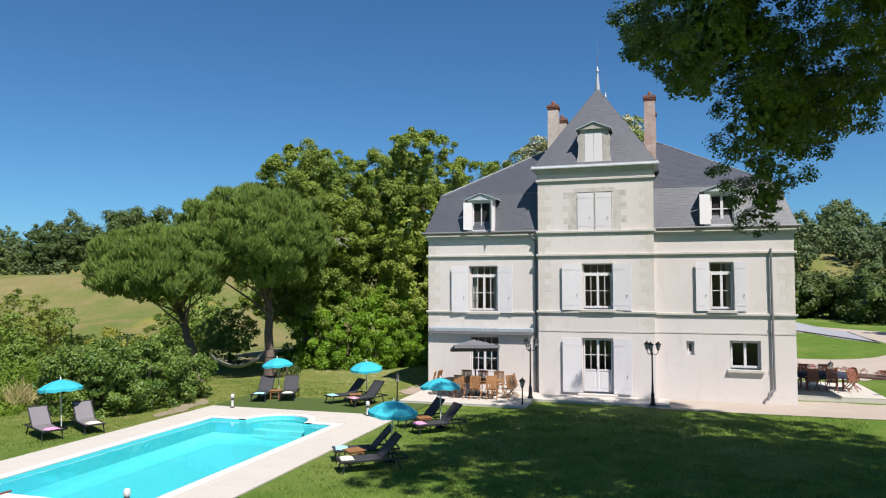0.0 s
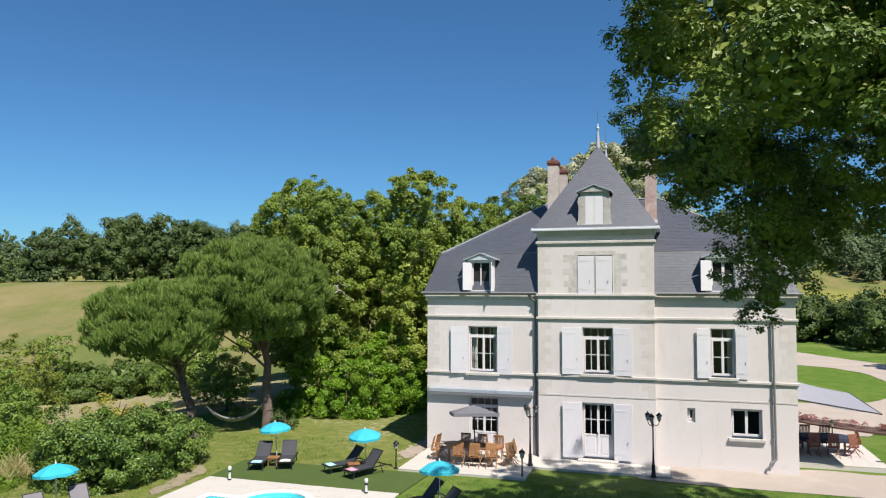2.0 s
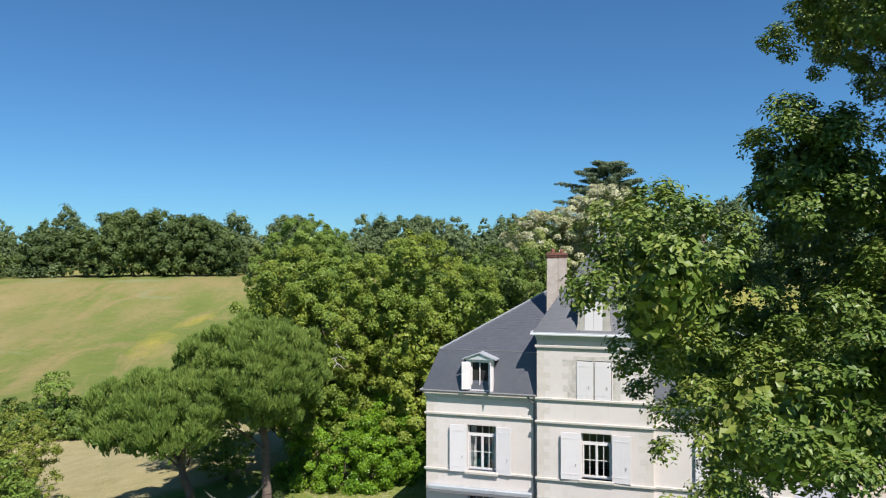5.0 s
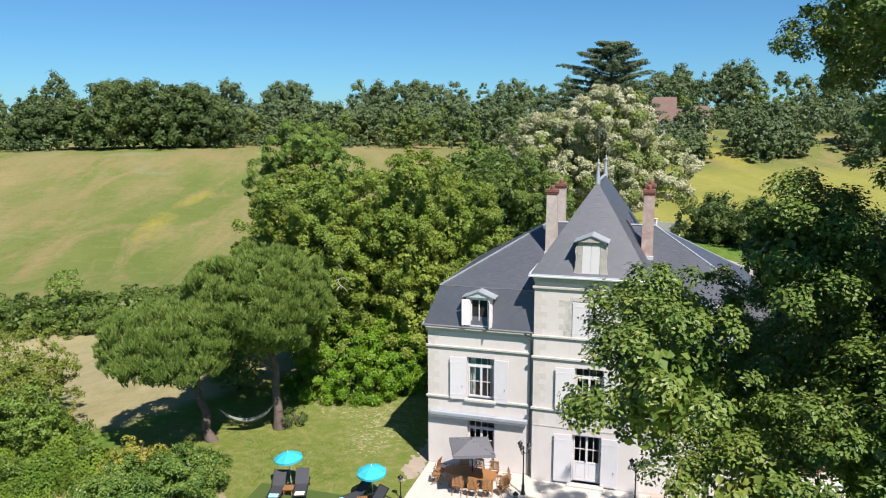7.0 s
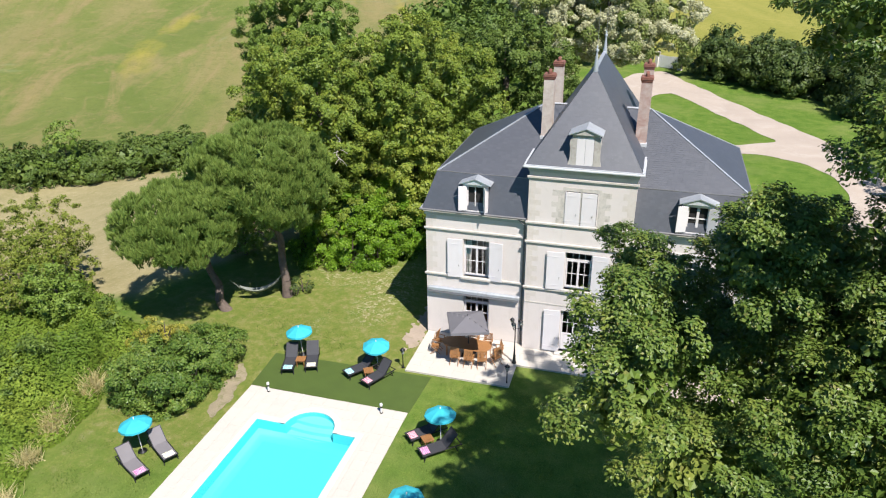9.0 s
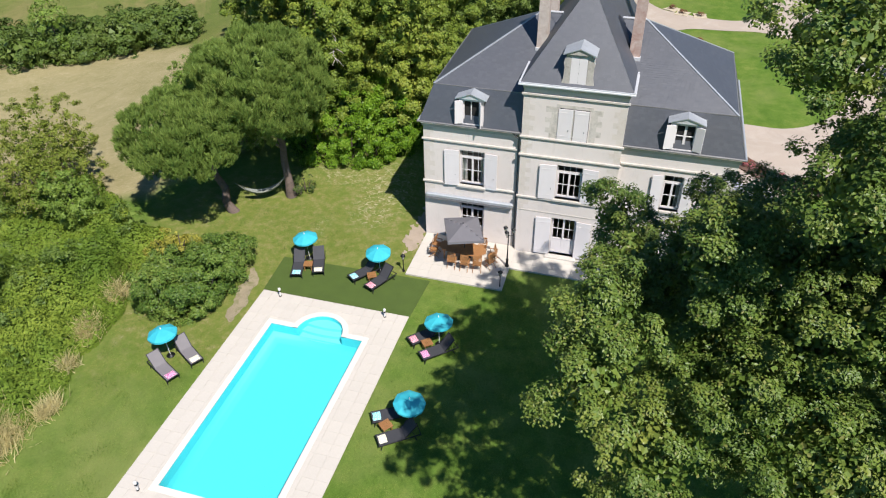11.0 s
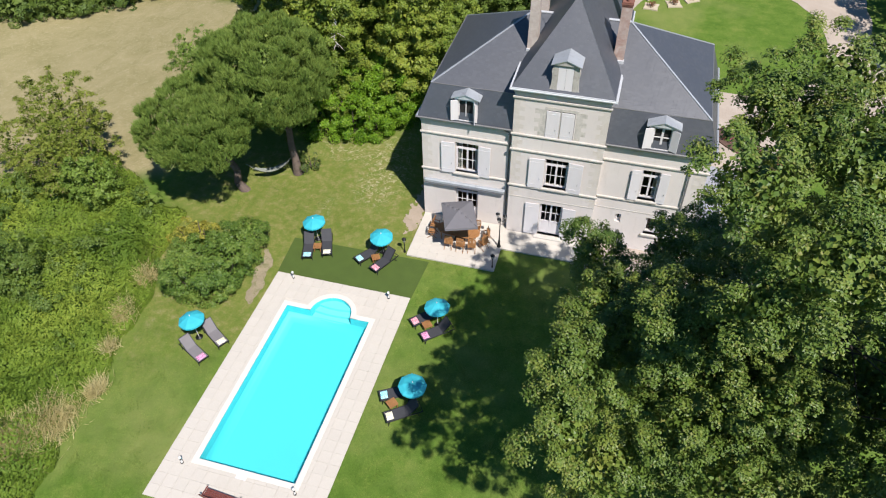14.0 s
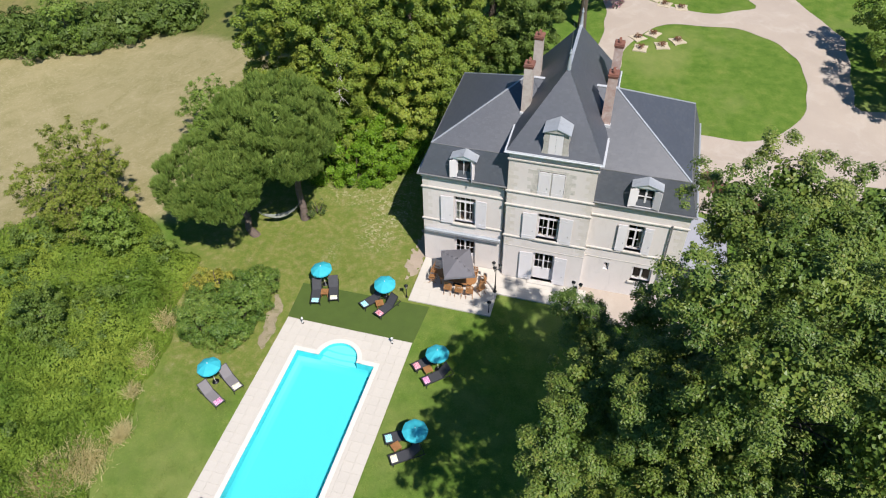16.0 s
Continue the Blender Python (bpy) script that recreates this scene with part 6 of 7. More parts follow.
# the great linden beside the lawn
# lowest boughs: x, y, z and half-widths
SKIRT = [(1.6, 12.0, 11.4, 2.0, 2.1, 1.6), (2.8, 14.6, 12.0, 2.0, 2.0, 1.7), (1.2, 18.0, 11.2, 2.0, 2.4, 2.0), (0.7, 20.5, 11.0, 1.3, 1.5, 1.5), (2.6, 20.6, 9.5, 1.8, 2.0, 2.5),
         (4.5, 23.8, 10.6, 2.0, 2.1, 2.1), (5.4, 14.2, 10.9, 3.3, 3.0, 2.1), (5.4, 11.6, 12.0, 2.6, 1.9, 2.2), (6.6, 19.5, 10.5, 2.6, 2.9, 2.7), (9.8, 16.6, 12.0, 2.9, 3.4, 3.0),
         (9.4, 12.6, 11.6, 2.5, 2.3, 2.2), (8.5, 22.6, 12.0, 2.6, 2.4, 2.6), (2.9, 24.6, 7.7, 0.9, 1.0, 1.3)]
# middle boughs
WAIST = [(-0.2, 11.4, 13.5, 1.2, 1.5, 1.5), (0.2, 13.3, 13.4, 1.3, 1.4, 1.6), (4.2, 18.4, 13.4, 2.2, 2.5, 1.7), (2.0, 14.5, 15.2, 1.3, 1.4, 0.95), (3.7, 15.6, 15.1, 1.7, 1.7, 1.15),
         (5.6, 16.6, 15.0, 1.9, 2.0, 1.3), (3.4, 16.8, 12.4, 2.1, 2.1, 1.6), (5.4, 17.0, 12.6, 2.0, 2.0, 1.6), (7.2, 16.5, 16.8, 1.9, 2.0, 1.5), (3.6, 12.7, 12.6, 1.6, 1.5, 1.4),
         (4.6, 14.3, 13.6, 1.7, 1.6, 1.3), (7.4, 14.6, 12.5, 1.9, 1.8, 1.5), (0.2, 16.3, 13.4, 1.3, 1.4, 1.5), (-0.2, 14.9, 12.6, 1.1, 1.2, 1.3),
         (-0.4, 20.7, 12.0, 1.2, 1.3, 1.2), (-0.4, 13.5, 14.2, 1.0, 1.1, 1.1), (2.4, 14.5, 15.8, 1.0, 1.1, 0.9), (5.7, 13.2, 14.8, 1.5, 1.4, 1.2), (2.8, 22.4, 11.4, 1.3, 1.2, 1.2)]
# topmost boughs
CROWN = [(5.5, 17.2, 17.4, 1.4, 1.5, 1.0), (3.4, 15.2, 20.3, 1.5, 1.5, 1.8), (5.3, 13.0, 20.0, 1.9, 1.5, 1.6), (5.1, 18.0, 19.9, 1.6, 1.8, 1.5), (4.2, 20.3, 20.0, 1.5, 1.4, 1.3),
         (4.6, 19.4, 19.6, 1.3, 1.3, 1.0), (6.2, 21.5, 20.2, 1.9, 1.6, 1.4), (4.1, 12.9, 18.5, 1.3, 1.1, 1.2), (9.0, 21.6, 19.3, 2.1, 1.7, 1.6), (6.5, 17.0, 20.2, 2.0, 2.3, 1.7), (8.0, 20.6, 18.8, 2.2, 2.2, 1.9), (8.6, 15.8, 19.4, 2.2, 2.6, 2.2),
         (8.6, 12.4, 18.6, 2.3, 2.1, 2.2), (11.2, 14.2, 17.6, 2.6, 2.6, 2.6)]
# unseen boughs on the side away from the pool, added to shade the others
FAR_SIDE = [(11.5, 10.2, 17.3, 2.4, 2.2, 2.2), (13.2, 12.6, 15.5, 2.4, 2.4, 2.4), (9.2, 9.4, 16.4, 2.2, 1.8, 2.0), (12.8, 17.5, 15.0, 2.4, 2.6, 2.6), (11.6, 12.0, 18.8, 2.1, 2.1, 1.8), (12.4, 14.5, 11.8, 2.4, 2.6, 2.4)]
LINDEN = [(x + (0.2 * max(0.0, min(1.0, (4.5 - x) / 2)) if y > 13.5 else 0.1), y, z, *[r * (1.1 if x > 3 else 1.02) for r in size]) for x, y, z, *size in SKIRT + WAIST + CROWN + FAR_SIDE]
rng = np.random.default_rng(23)
make_tree("linden_tree", "huge leafy linden tree shading the lawn before the house", broken(LINDEN, 7, 0.41, 0.74, 0.72), (6.8, 16.8, -0.3), (6.6, 16.6, 17.0), 0.4, linden_leaf, 11.0, 0.32, 290, 0.095, 3, bark_mat=dark_bark, heart=LINDEN, filled=340, core_size=1.8, reach=0.5, jitter=0.14, wild=0.55, lie=1.1, out=0.7, shell=0.4, aspect=0.6, deep=(0.2, 0.6))
rng = np.random.default_rng(8)

# umbrella pines with the hammock
PINE_A = [(-24.2, 34.6, 6.4, 2.4, 2.4, 1.7), (-22.5, 36.3, 7.7, 4.1, 4.2, 2.8), (-20.7, 35.6, 6.9, 2.4, 2.6, 2.1), (-24.7, 37.0, 7.2, 2.5, 2.8, 2.2), (-20.9, 34.9, 5.6, 1.7, 1.6, 1.1), (-21.1, 33.7, 7.2, 2.2, 1.9, 1.8)]
PINE_B = [(-25.8, 32.2, 5.7, 3.4, 3.6, 2.2), (-24.4, 31.2, 5.4, 2.4, 2.4, 2.0), (-25.4, 30.6, 5.1, 2.2, 1.9, 1.3), (-23.4, 32.3, 6.5, 1.8, 1.7, 1.4)]


def make_pine(lobes, base, top, seed):
    t = thing("umbrella_pine", "umbrella pine with a broad rounded dark green crown", "tree", "umbrella pines")
    b = Build()
    ends = [(x + rx * .6 * math.cos(k * 1.3), y + ry * .6 * math.sin(k * 1.3), z - rz * 0.2) for x, y, z, rx, ry, rz in lobes for k in range(5)]
    limbs(b, base, top, 0.3, ends, seed, 0.6)
    part("trunk", b, pine_bark, t)
    # shoots: brushes of needles that stand up and outwards, on rounded clumps
    cl = clumps_on(lobes, 21.0, 0.42, 0.06, -0.45)
    idx = np.repeat(np.arange(len(cl)), np.maximum(6, (230 * cl[:, 3] ** 2).astype(int)))
    m = len(idx)
    o = unit(rng.normal(size=(m, 3)) + 0.8 * cl[idx, 4:7] + np.array([0, 0, 0.55]))
    foot = cl[idx, :3] + o * rng.uniform(0.6, 1.0, (m, 1)) * cl[idx, 3:4] * np.array([1, 1, 0.75])
    axis = unit(o * 0.35 + np.array([0, 0, 1.0]) + 0.15 * rng.normal(size=(m, 3)))
    k = np.repeat(np.arange(m), 10)
    n = len(k)
    d = unit(axis[k] + 0.28 * rng.normal(size=(n, 3)))
    p = foot[k] + axis[k] * rng.uniform(0, 0.2, (n, 1))
    ln = rng.uniform(0.18, 0.38, (n, 1))
    s = unit(np.cross(d, rng.normal(size=(n, 3)))) * 0.024
    q = np.stack([p - s, p + s, p + d * ln], 1).reshape(-1, 3)
    crown = part("crown", foliage("crown", q, pine_needle, 3), None, t)
    part("inner_needles", foliage("inner_needles", core(lobes, 150, 0.25, 0.35, 0.74, 3), pine_needle, 3), None, crown)


make_pine(PINE_A, (-21.3, 35.9, -0.3), (-21.9, 36.4, 7.6), 1)
make_pine(PINE_B, (-24.0, 33.3, -0.4), (-26.1, 33.8, 4.9), 2)
make_bush("low_brush", "low dark brush round the foot of a pine", [(-20.9, 36.2, 0.3, 0.6, 0.55, 0.7), (-20.6, 36.8, 0.4, 0.6, 0.6, 0.7), (-21.6, 36.6, 0.25, 0.6, 0.5, 0.55)], hedge_leaf, 14, 0.26, 120, 0.11)

# broadleaved trees behind them
BIG = [("maple_tree", "large spreading maple with yellow-green sunlit crown", maple_leaf, (-23.0, 46.0, -0.6),
        [(-23.5, 45.5, 11.5, 4.2, 4.0, 3.6), (-27.0, 46.5, 9.0, 3.4, 3.6, 3.4), (-21.5, 43.0, 8.0, 3.2, 2.8, 3.4), (-19.5, 46.5, 9.5, 3.0, 3.2, 3.6)]),
       ("maple_tree", "large spreading maple with yellow-green sunlit crown", maple_leaf, (-16.5, 48.5, -0.4),
        [(-17.5, 48.0, 12.8, 4.2, 4.0, 3.4), (-13.8, 49.5, 10.5, 3.4, 3.8, 3.6), (-16.0, 45.0, 8.5, 3.0, 2.6, 3.6), (-19.5, 50.5, 11.0, 3.0, 3.4, 4.0)]),
       ("walnut_tree", "tall walnut with fresh green crown", walnut_leaf, (-33.0, 62.5, -1.5),
        [(-32.7, 62.4, 15.4, 3.8, 3.6, 3.2), (-35.6, 61.5, 11.2, 3.2, 3.6, 3.6), (-29.4, 61.0, 12.8, 3.6, 3.6, 3.4), (-28.0, 56.5, 9.0, 3.6, 3.4, 4.0), (-31.0, 57.5, 7.5, 3.4, 3.2, 4.0)]),
       ("oak_tree", "broad dark green oak behind the house", oak_leaf, (-12.0, 58.0, 0.0),
        [(-12.5, 57.5, 12.0, 4.5, 4.2, 3.8), (-9.0, 58.0, 9.5, 3.5, 3.8, 3.6), (-16.0, 57.0, 10.0, 3.6, 3.8, 4.0)])]
dead_wood = surface("dead_wood", (0.4, 0.36, 0.31), 0.2, 3, 20, 0.9, bump=0.5)


def dead_branch(base, tip, seed):
    """A bare forked branch with side twigs."""
    rnd, b = random.Random(seed), Build()
    base, tip = Vector(base), Vector(tip)
    pts = [base.lerp(tip, i / 5) + Vector([rnd.uniform(-0.12, 0.12) for q in range(3)]) for i in range(6)]
    b.path(pts, [0.06 - 0.009 * i for i in range(6)], 6)
    for i in range(9):
        o = base.lerp(tip, rnd.uniform(0.35, 0.95))
        e = o + (tip - base).normalized() * rnd.uniform(0.3, 0.8) + Vector((rnd.uniform(-.7, .7), rnd.uniform(-.3, .2), rnd.uniform(-.6, .35)))
        b.path([o, o.lerp(e, 0.5) + Vector((0, 0, rnd.uniform(0, .15))), e], [0.03, 0.022, 0.01], 5)
    return b


for k, (name, label, mat, foot, lobes) in enumerate(BIG):
    back = 1.8 if k == 0 else 0.0                          # a dark hollow under the first crown, above the laurels
    low = [(foot[0] - 1.2, foot[1] - 2.4 + back, 5.0, 3.0, 2.6, 3.6), (foot[0] + 2.4, foot[1] - 2.0 + back, 5.2, 2.8, 2.4, 3.4)]
    low += [(x * 0.9 + foot[0] * 0.1, y - 0.4, z - 4.2, rx * 0.85, ry * 0.9, rz) for x, y, z, rx, ry, rz in lobes[1:3]]
    tree = make_tree(name, label, broken(lobes + low, 12, 0.36, 0.88), foot, (foot[0], foot[1], lobes[0][2]), 0.5, mat, 6.0, 0.43, 215, 0.12, 10 + k, heart=lobes + low, filled=120, core_size=2.2, deep=(0.3, 0.55), n=3, aspect=0.8, jitter=0.15, shell=0.5, wild=0.65, flat=0.8, out=0.7, up=0.45, group="broadleaved trees behind the lawn")
    if k == 0:
        part("dead_branch", dead_branch((-20.4, 43.2, 9.0), (-19.3, 40.6, 7.6), 4), dead_wood, tree, "bare bleached dead branch")

# laurel hedge against the trees
lobes = [(-22.6, 42.2, 1.3, 1.5, 1.4, 1.8), (-21.0, 41.5, 1.5, 1.6, 1.5, 2.1), (-19.3, 41.6, 1.7, 1.7, 1.5, 2.3), (-17.7, 42.3, 1.8, 1.6, 1.6, 2.4), (-16.5, 43.9, 1.9, 1.5, 1.8, 2.5), (-16.0, 46.0, 2.0, 1.5, 1.8, 2.7), (-20.2, 43.2, 2.5, 2.2, 1.9, 2.4), (-17.9, 44.6, 2.8, 2.0, 2.0, 2.6)]
lobes += [(x - 0.1, y - 0.35, 0.55, rx * 0.95, ry * 0.9, 0.95) for x, y, z, rx, ry, rz in lobes[:6]]
make_bush("laurel_hedge", "glossy bright green cherry laurel hedge at the lawn's edge", lobes, laurel_leaf, 10, 0.45, 150, 0.165, "hedge", aspect=0.5, wild=0.7, shell=0.55)

# round shrub beside the pool, with a golden one behind it
lobes = [(-23.2, 24.2, 0.8, 1.5, 1.5, 1.7), (-21.8, 23.9, 0.8, 1.5, 1.4, 1.6), (-22.6, 25.2, 1.0, 1.9, 1.6, 1.5), (-21.2, 25.2, 0.9, 1.3, 1.5, 1.6), (-23.8, 25.8, 0.8, 1.2, 1.4, 1.4), (-21.5, 27.0, 1.1, 1.3, 1.3, 1.5), (-20.9, 28.0, 0.9, 0.9, 1.1, 1.3), (-22.4, 24.8, 0.7, 2.4, 2.0, 1.7), (-21.4, 26.3, 0.9, 1.6, 1.8, 1.7)]
make_bush("rounded_shrub", "dense dark green rounded shrub beside the pool", lobes, shrub_leaf, 19, 0.36, 210, 0.115, aspect=0.62, wild=0.6, shell=0.5, filled=90)
make_bush("golden_shrub", "small yellow-leaved shrub behind the rounded shrub", [(-24.1, 26.4, 1.8, 0.9, 0.8, 1.2), (-23.2, 26.4, 2.4, 0.85, 0.7, 0.8), (-23.6, 27.0, 1.5, 0.8, 0.7, 1.0)], golden_leaf, 16, 0.3, 170, 0.12)

# wild growth down the slope on the pool's far side
def thicket(x, y):
    """Height of the tangle over the ground; below zero: none."""
    e = edge_noise(x, y, 0.5, 0.35)
    inside = np.minimum(-24.6 - 0.17 * (y - 18) + e - x, 41 + e - y + 0.55 * (x + 27))
    inside = np.minimum(inside, np.minimum(y + 3 + 4 * e, x + 49 + 4 * e))
    inside = np.minimum(inside, 30.2 + 0.75 * np.maximum(0, -29.5 - x) + e - y)
    q = np.abs(np.sin(1.15 * x + 0.9 * np.sin(0.8 * y)) * np.sin(1.05 * y + 1.1 * np.sin(0.7 * x)))
    q = 0.5 * q + 0.32 * np.abs(np.sin(2.7 * x + 1.2 * np.sin(2.1 * y)) * np.sin(2.4 * y + np.sin(1.7 * x + 1)))
    tall = 0.5 + 1.1 * q + 0.6 * np.sin(0.5 * x + 1.2 * np.sin(0.37 * y)) * np.sin(0.43 * y + 0.8 * np.sin(0.6 * x)) + 0.22 * np.sin(1.7 * x + 1.1 * np.sin(1.3 * y)) * np.sin(1.5 * y)
    return np.where(inside > 0, tall * ss(0, 1.6, inside) + 0.08, -1)


def make_thicket():
    n = 420000
    x, y = rng.uniform(-52, -22, n), rng.uniform(-6, 41, n)
    keep = rng.random(n) < np.clip(1.25 - (-24 - x) / 40, 0.45, 1)
    x, y = x[keep], y[keep]
    h = thicket(x, y)
    x, y, h = x[h > 0], y[h > 0], h[h > 0]
    gx, gy = thicket(x + 0.2, y) - h, thicket(x, y + 0.2) - h
    p = np.stack([x, y, land(x, y) + h * (1.04 - 0.45 * rng.random(len(x)) ** 2) + rng.normal(size=len(x)) * 0.08], 1)
    nrm = unit(np.stack([-gx * 4, -gy * 4, np.full(len(x), 1.0)], 1) + 0.36 * rng.normal(size=(len(x), 3)))
    solid("brambles", quads("brambles", leaf_faces(p, nrm, 0.125, 0.75, 3), bramble_leaf, 3), None, "tangled light green brambles down the slope", "undergrowth", kind="stuff")
    # dry grass along the mown edge
    spots = np.array([(-25.5, 20.8, 0.55), (-24.1, 16.0, 0.5), (-25.0, 13.6, 1.1), (-25.9, 23.8, 0.5), (-26.2, 11.8, 1.0), (-25.4, 12.4, 0.9), (-25.0, 18.6, 0.35)])
    k = rng.choice(len(spots), 6500, p=spots[:, 2] ** 1.5 / (spots[:, 2] ** 1.5).sum())
    x, y = spots[k, 0] + rng.normal(size=6500) * spots[k, 2] * 0.45, spots[k, 1] + rng.normal(size=6500) * spots[k, 2] * 0.7
    p = np.stack([x, y, land(x, y) + np.maximum(0, thicket(x, y)) * 0.6], 1)
    d = unit(np.stack([rng.normal(size=len(x)) * .7, rng.normal(size=len(x)) * .7, np.ones(len(x))], 1))
    ln = rng.uniform(0.35, 0.85, (len(x), 1))
    s = unit(np.cross(d, rng.normal(size=(len(x), 3)))) * 0.018
    solid("dry_grass", quads("dry_grass", np.stack([p - s, p + s, p + d * ln + s * .2, p + d * ln - s * .2], 1).reshape(-1, 3), straw), None, "tufts of tall straw-coloured dry grass", "grass", kind="stuff")


make_thicket()
lobes = []
for k in range(64):
    x, y = rng.uniform(-48, -26), rng.uniform(2, 38)
    if thicket(x, y) > 0.5:
        q = rng.uniform(0.5, 1.5)
        lobes.append((x, y, ground_z(x, y) + 0.4 + 0.6 * q, q * 1.2, q, 0.5 + q * 0.6))
make_bush("elder_scrub", "darker scrub bushes rising out of the brambles", lobes, oak_leaf, 8, 0.4, 100, 0.13, "undergrowth", "stuff", shell=0.4, wild=0.7, n=3)
YOUNG = ((-36.8, 30.5, 3.0, 1.7, ash_leaf), (-40.6, 36.6, 4.3, 2.5, ash_leaf), (-37.6, 34.0, 3.0, 2.4, ash_leaf), (-41.6, 33.4, 2.8, 2.3, ash_leaf), (-33.5, 30.0, 2.2, 1.6, walnut_leaf), (-33.5, 22.0, 1.8, 1.6, oak_leaf), (-32.6, 44.2, 3.4, 2.1, walnut_leaf), (-27.2, 40.8, 2.4, 1.5, walnut_leaf))
for k, (x, y, h, r, mat) in enumerate(YOUNG):
    z, airy = ground_z(x, y), mat is ash_leaf
    lobes = [(x, y, z + h, r, r, r), (x + r * .7, y - r * .4, z + h * .72, r * .8, r * .8, r * .8), (x - r * .8, y + .3, z + h * .75, r * .75, r * .8, r * .8), (x, y - r * .3, z + h * .45, r * .8, r * .8, r * .7)]
    make_tree("young_tree", "light young tree with a thin airy crown" if airy else "leafy young tree with a full green crown", broken(lobes, 9, 0.38, 0.8, 0.8) if airy else lobes, (x, y, z - 0.2), (x, y, z + h), 0.12, mat, 11 if airy else 20, 0.33, 105 if airy else 120, 0.12, 30 + k, n=3,
              group="young trees on the slope", heart=lobes, filled=45 if airy else 160, core_size=1.5, shell=0.2, wild=0.7, jitter=0.22, flat=0.6 if airy else 0.8)

# hedge between hay field and meadow
lobes = []
for i in range(110):
    u = rng.uniform(0, 1)
    x, y = -84 + 36 * u, 45.6 + 20 * u ** 1.1
    k = rng.uniform(0.5, 6.5)
    x, y = x - 0.6 * k, y + 0.8 * k
    s = rng.uniform(1.3, 2.1)
    lobes.append((x, y, ground_z(x, y) + s * 0.7, s * 1.3, s * 1.2, s * 1.1))
make_bush("field_hedge", "thick dark green hedgerow behind the hay field", lobes, hedgerow_leaf, 3.2, 0.6, 42, 0.22, "hedge", "stuff", n=3, filled=40)
x, y = -59.8, 59.3
make_tree("young_tree", "small rounded bright green tree in the hedge", [(x, y, -0.2, 1.8, 1.8, 2.6)], (x, y, -4.2), (x, y, 0), 0.12, walnut_leaf, 5, 0.6, 40, 0.22, 50)

# flowering acacias and a cedar behind the house
ac = [(-10.5, 67.0, 15.8, 3.4, 3.4, 3.0), (-5.0, 68.5, 17.5, 4.2, 4.0, 3.4), (-0.2, 71.0, 13.0, 3.4, 3.8, 3.8), (-4.5, 68.0, 12.5, 4.0, 4.0, 4.0), (-9.0, 67.0, 11.5, 3.4, 3.6, 3.8)]
make_tree("acacia_tree", "acacia covered in white blossom behind the house", ac, (-5, 69, 0), (-5, 69, 16), 0.4, acacia_leaf, 2.0, 0.7, 60, 0.2, 60, filled=14, n=3, jitter=0.05)
cl = clumps_on(broken(ac, 8, 0.4, 0.98), 6.0, 0.5, 0.07, -0.7, ac)
solid("acacia_blossom", foliage("acacia_blossom", leaves(cl, 110, 0.17, wild=0.6, n=3), blossom, 3), None, "masses of creamy white acacia blossom", "blossom", kind="stuff")


def make_cedar(x, y, z, h, r):
    t = thing("cedar_tree", "tall dark cedar with level branches", "tree")
    b = Build()
    b.path([(x, y, z - 0.5), (x, y, z + h * .5), (x, y, z + h)], [0.6, 0.4, 0.06], 10)
    pts = []
    for k in range(78):
        u = 0.3 + 0.7 * (k + rng.random()) / 79
        a = k * 2.4
        ln = r * (1 - ((u - 0.3) / 0.7) ** 3.4) * rng.uniform(0.55, 1.1) + 1.2
        o = Vector((x, y, z + h * u))
        e = o + Vector((ln * math.cos(a), ln * math.sin(a), 0.2 * ln))
        b.path([o, o.lerp(e, .5) + Vector((0, 0, .2)), e], [0.12, 0.08, 0.03], 5)
        for s in np.linspace(0.35, 1.0, 7):
            q = o.lerp(e, s)
            pts.append((*q, 1.25 * (1.15 - 0.4 * s), 0, 0, 1))
    part("trunk", b, bark, t)
    part("crown", foliage("crown", leaves(np.array(pts), 9.5, 0.36, flat=0.3, aspect=0.6, out=0.3, n=3), cedar_needle, 3), None, t)


make_cedar(-8.2, 118, 2, 28.5, 9.5)

# woods along the skyline, and hedges beside the drive
def far_wood(name, label, spots, mat, leaf=0.84, per=2.6, peak=0.0):
    """Trees as domes of rounded clumps with leaves on their upper skins; peak: how far they draw to a point."""
    cl = []
    for x, y, h, w in spots:
        z = ground_z(x, y)
        n = int(10 + 3 * w)
        i = np.arange(n) + 0.5
        u, a = 1 - 1.45 * i / n, i * 2.39996 + rng.uniform(0, 6.28)
        c = np.sqrt(np.maximum(0, 1 - u * u))
        d = unit(np.stack([c * np.cos(a), c * np.sin(a), u], 1) + 0.16 * rng.normal(size=(n, 3)))
        r = rng.uniform(0.7, 1.02, (n, 1)) * np.where(d[:, 2:] > 0, 1 - peak * d[:, 2:], 1)
        p = np.array([x, y, z + h * 0.52]) + d * r * np.array([w, w, h * (0.48 + 0.2 * peak)])
        cl.append(np.c_[p, w * rng.uniform(0.3, 0.5, n), d])
        low = np.array([x, y, z + h * 0.16]) + rng.normal(size=(4, 3)) * np.array([w * .6, w * .6, h * 0.06])
        cl.append(np.c_[low, np.full(4, w * 0.4), np.tile([0, -0.6, 0.8], (4, 1))])
    cl = np.concatenate(cl)
    skin = leaves(cl, per, leaf, aspect=0.85, wild=0.45, up=0.6, flat=0.85, n=3)
    return tagged(new(name, foliage(name, np.concatenate([skin, cores(cl, 0.68)]), mat, 3)), label, "wood", kind="stuff")


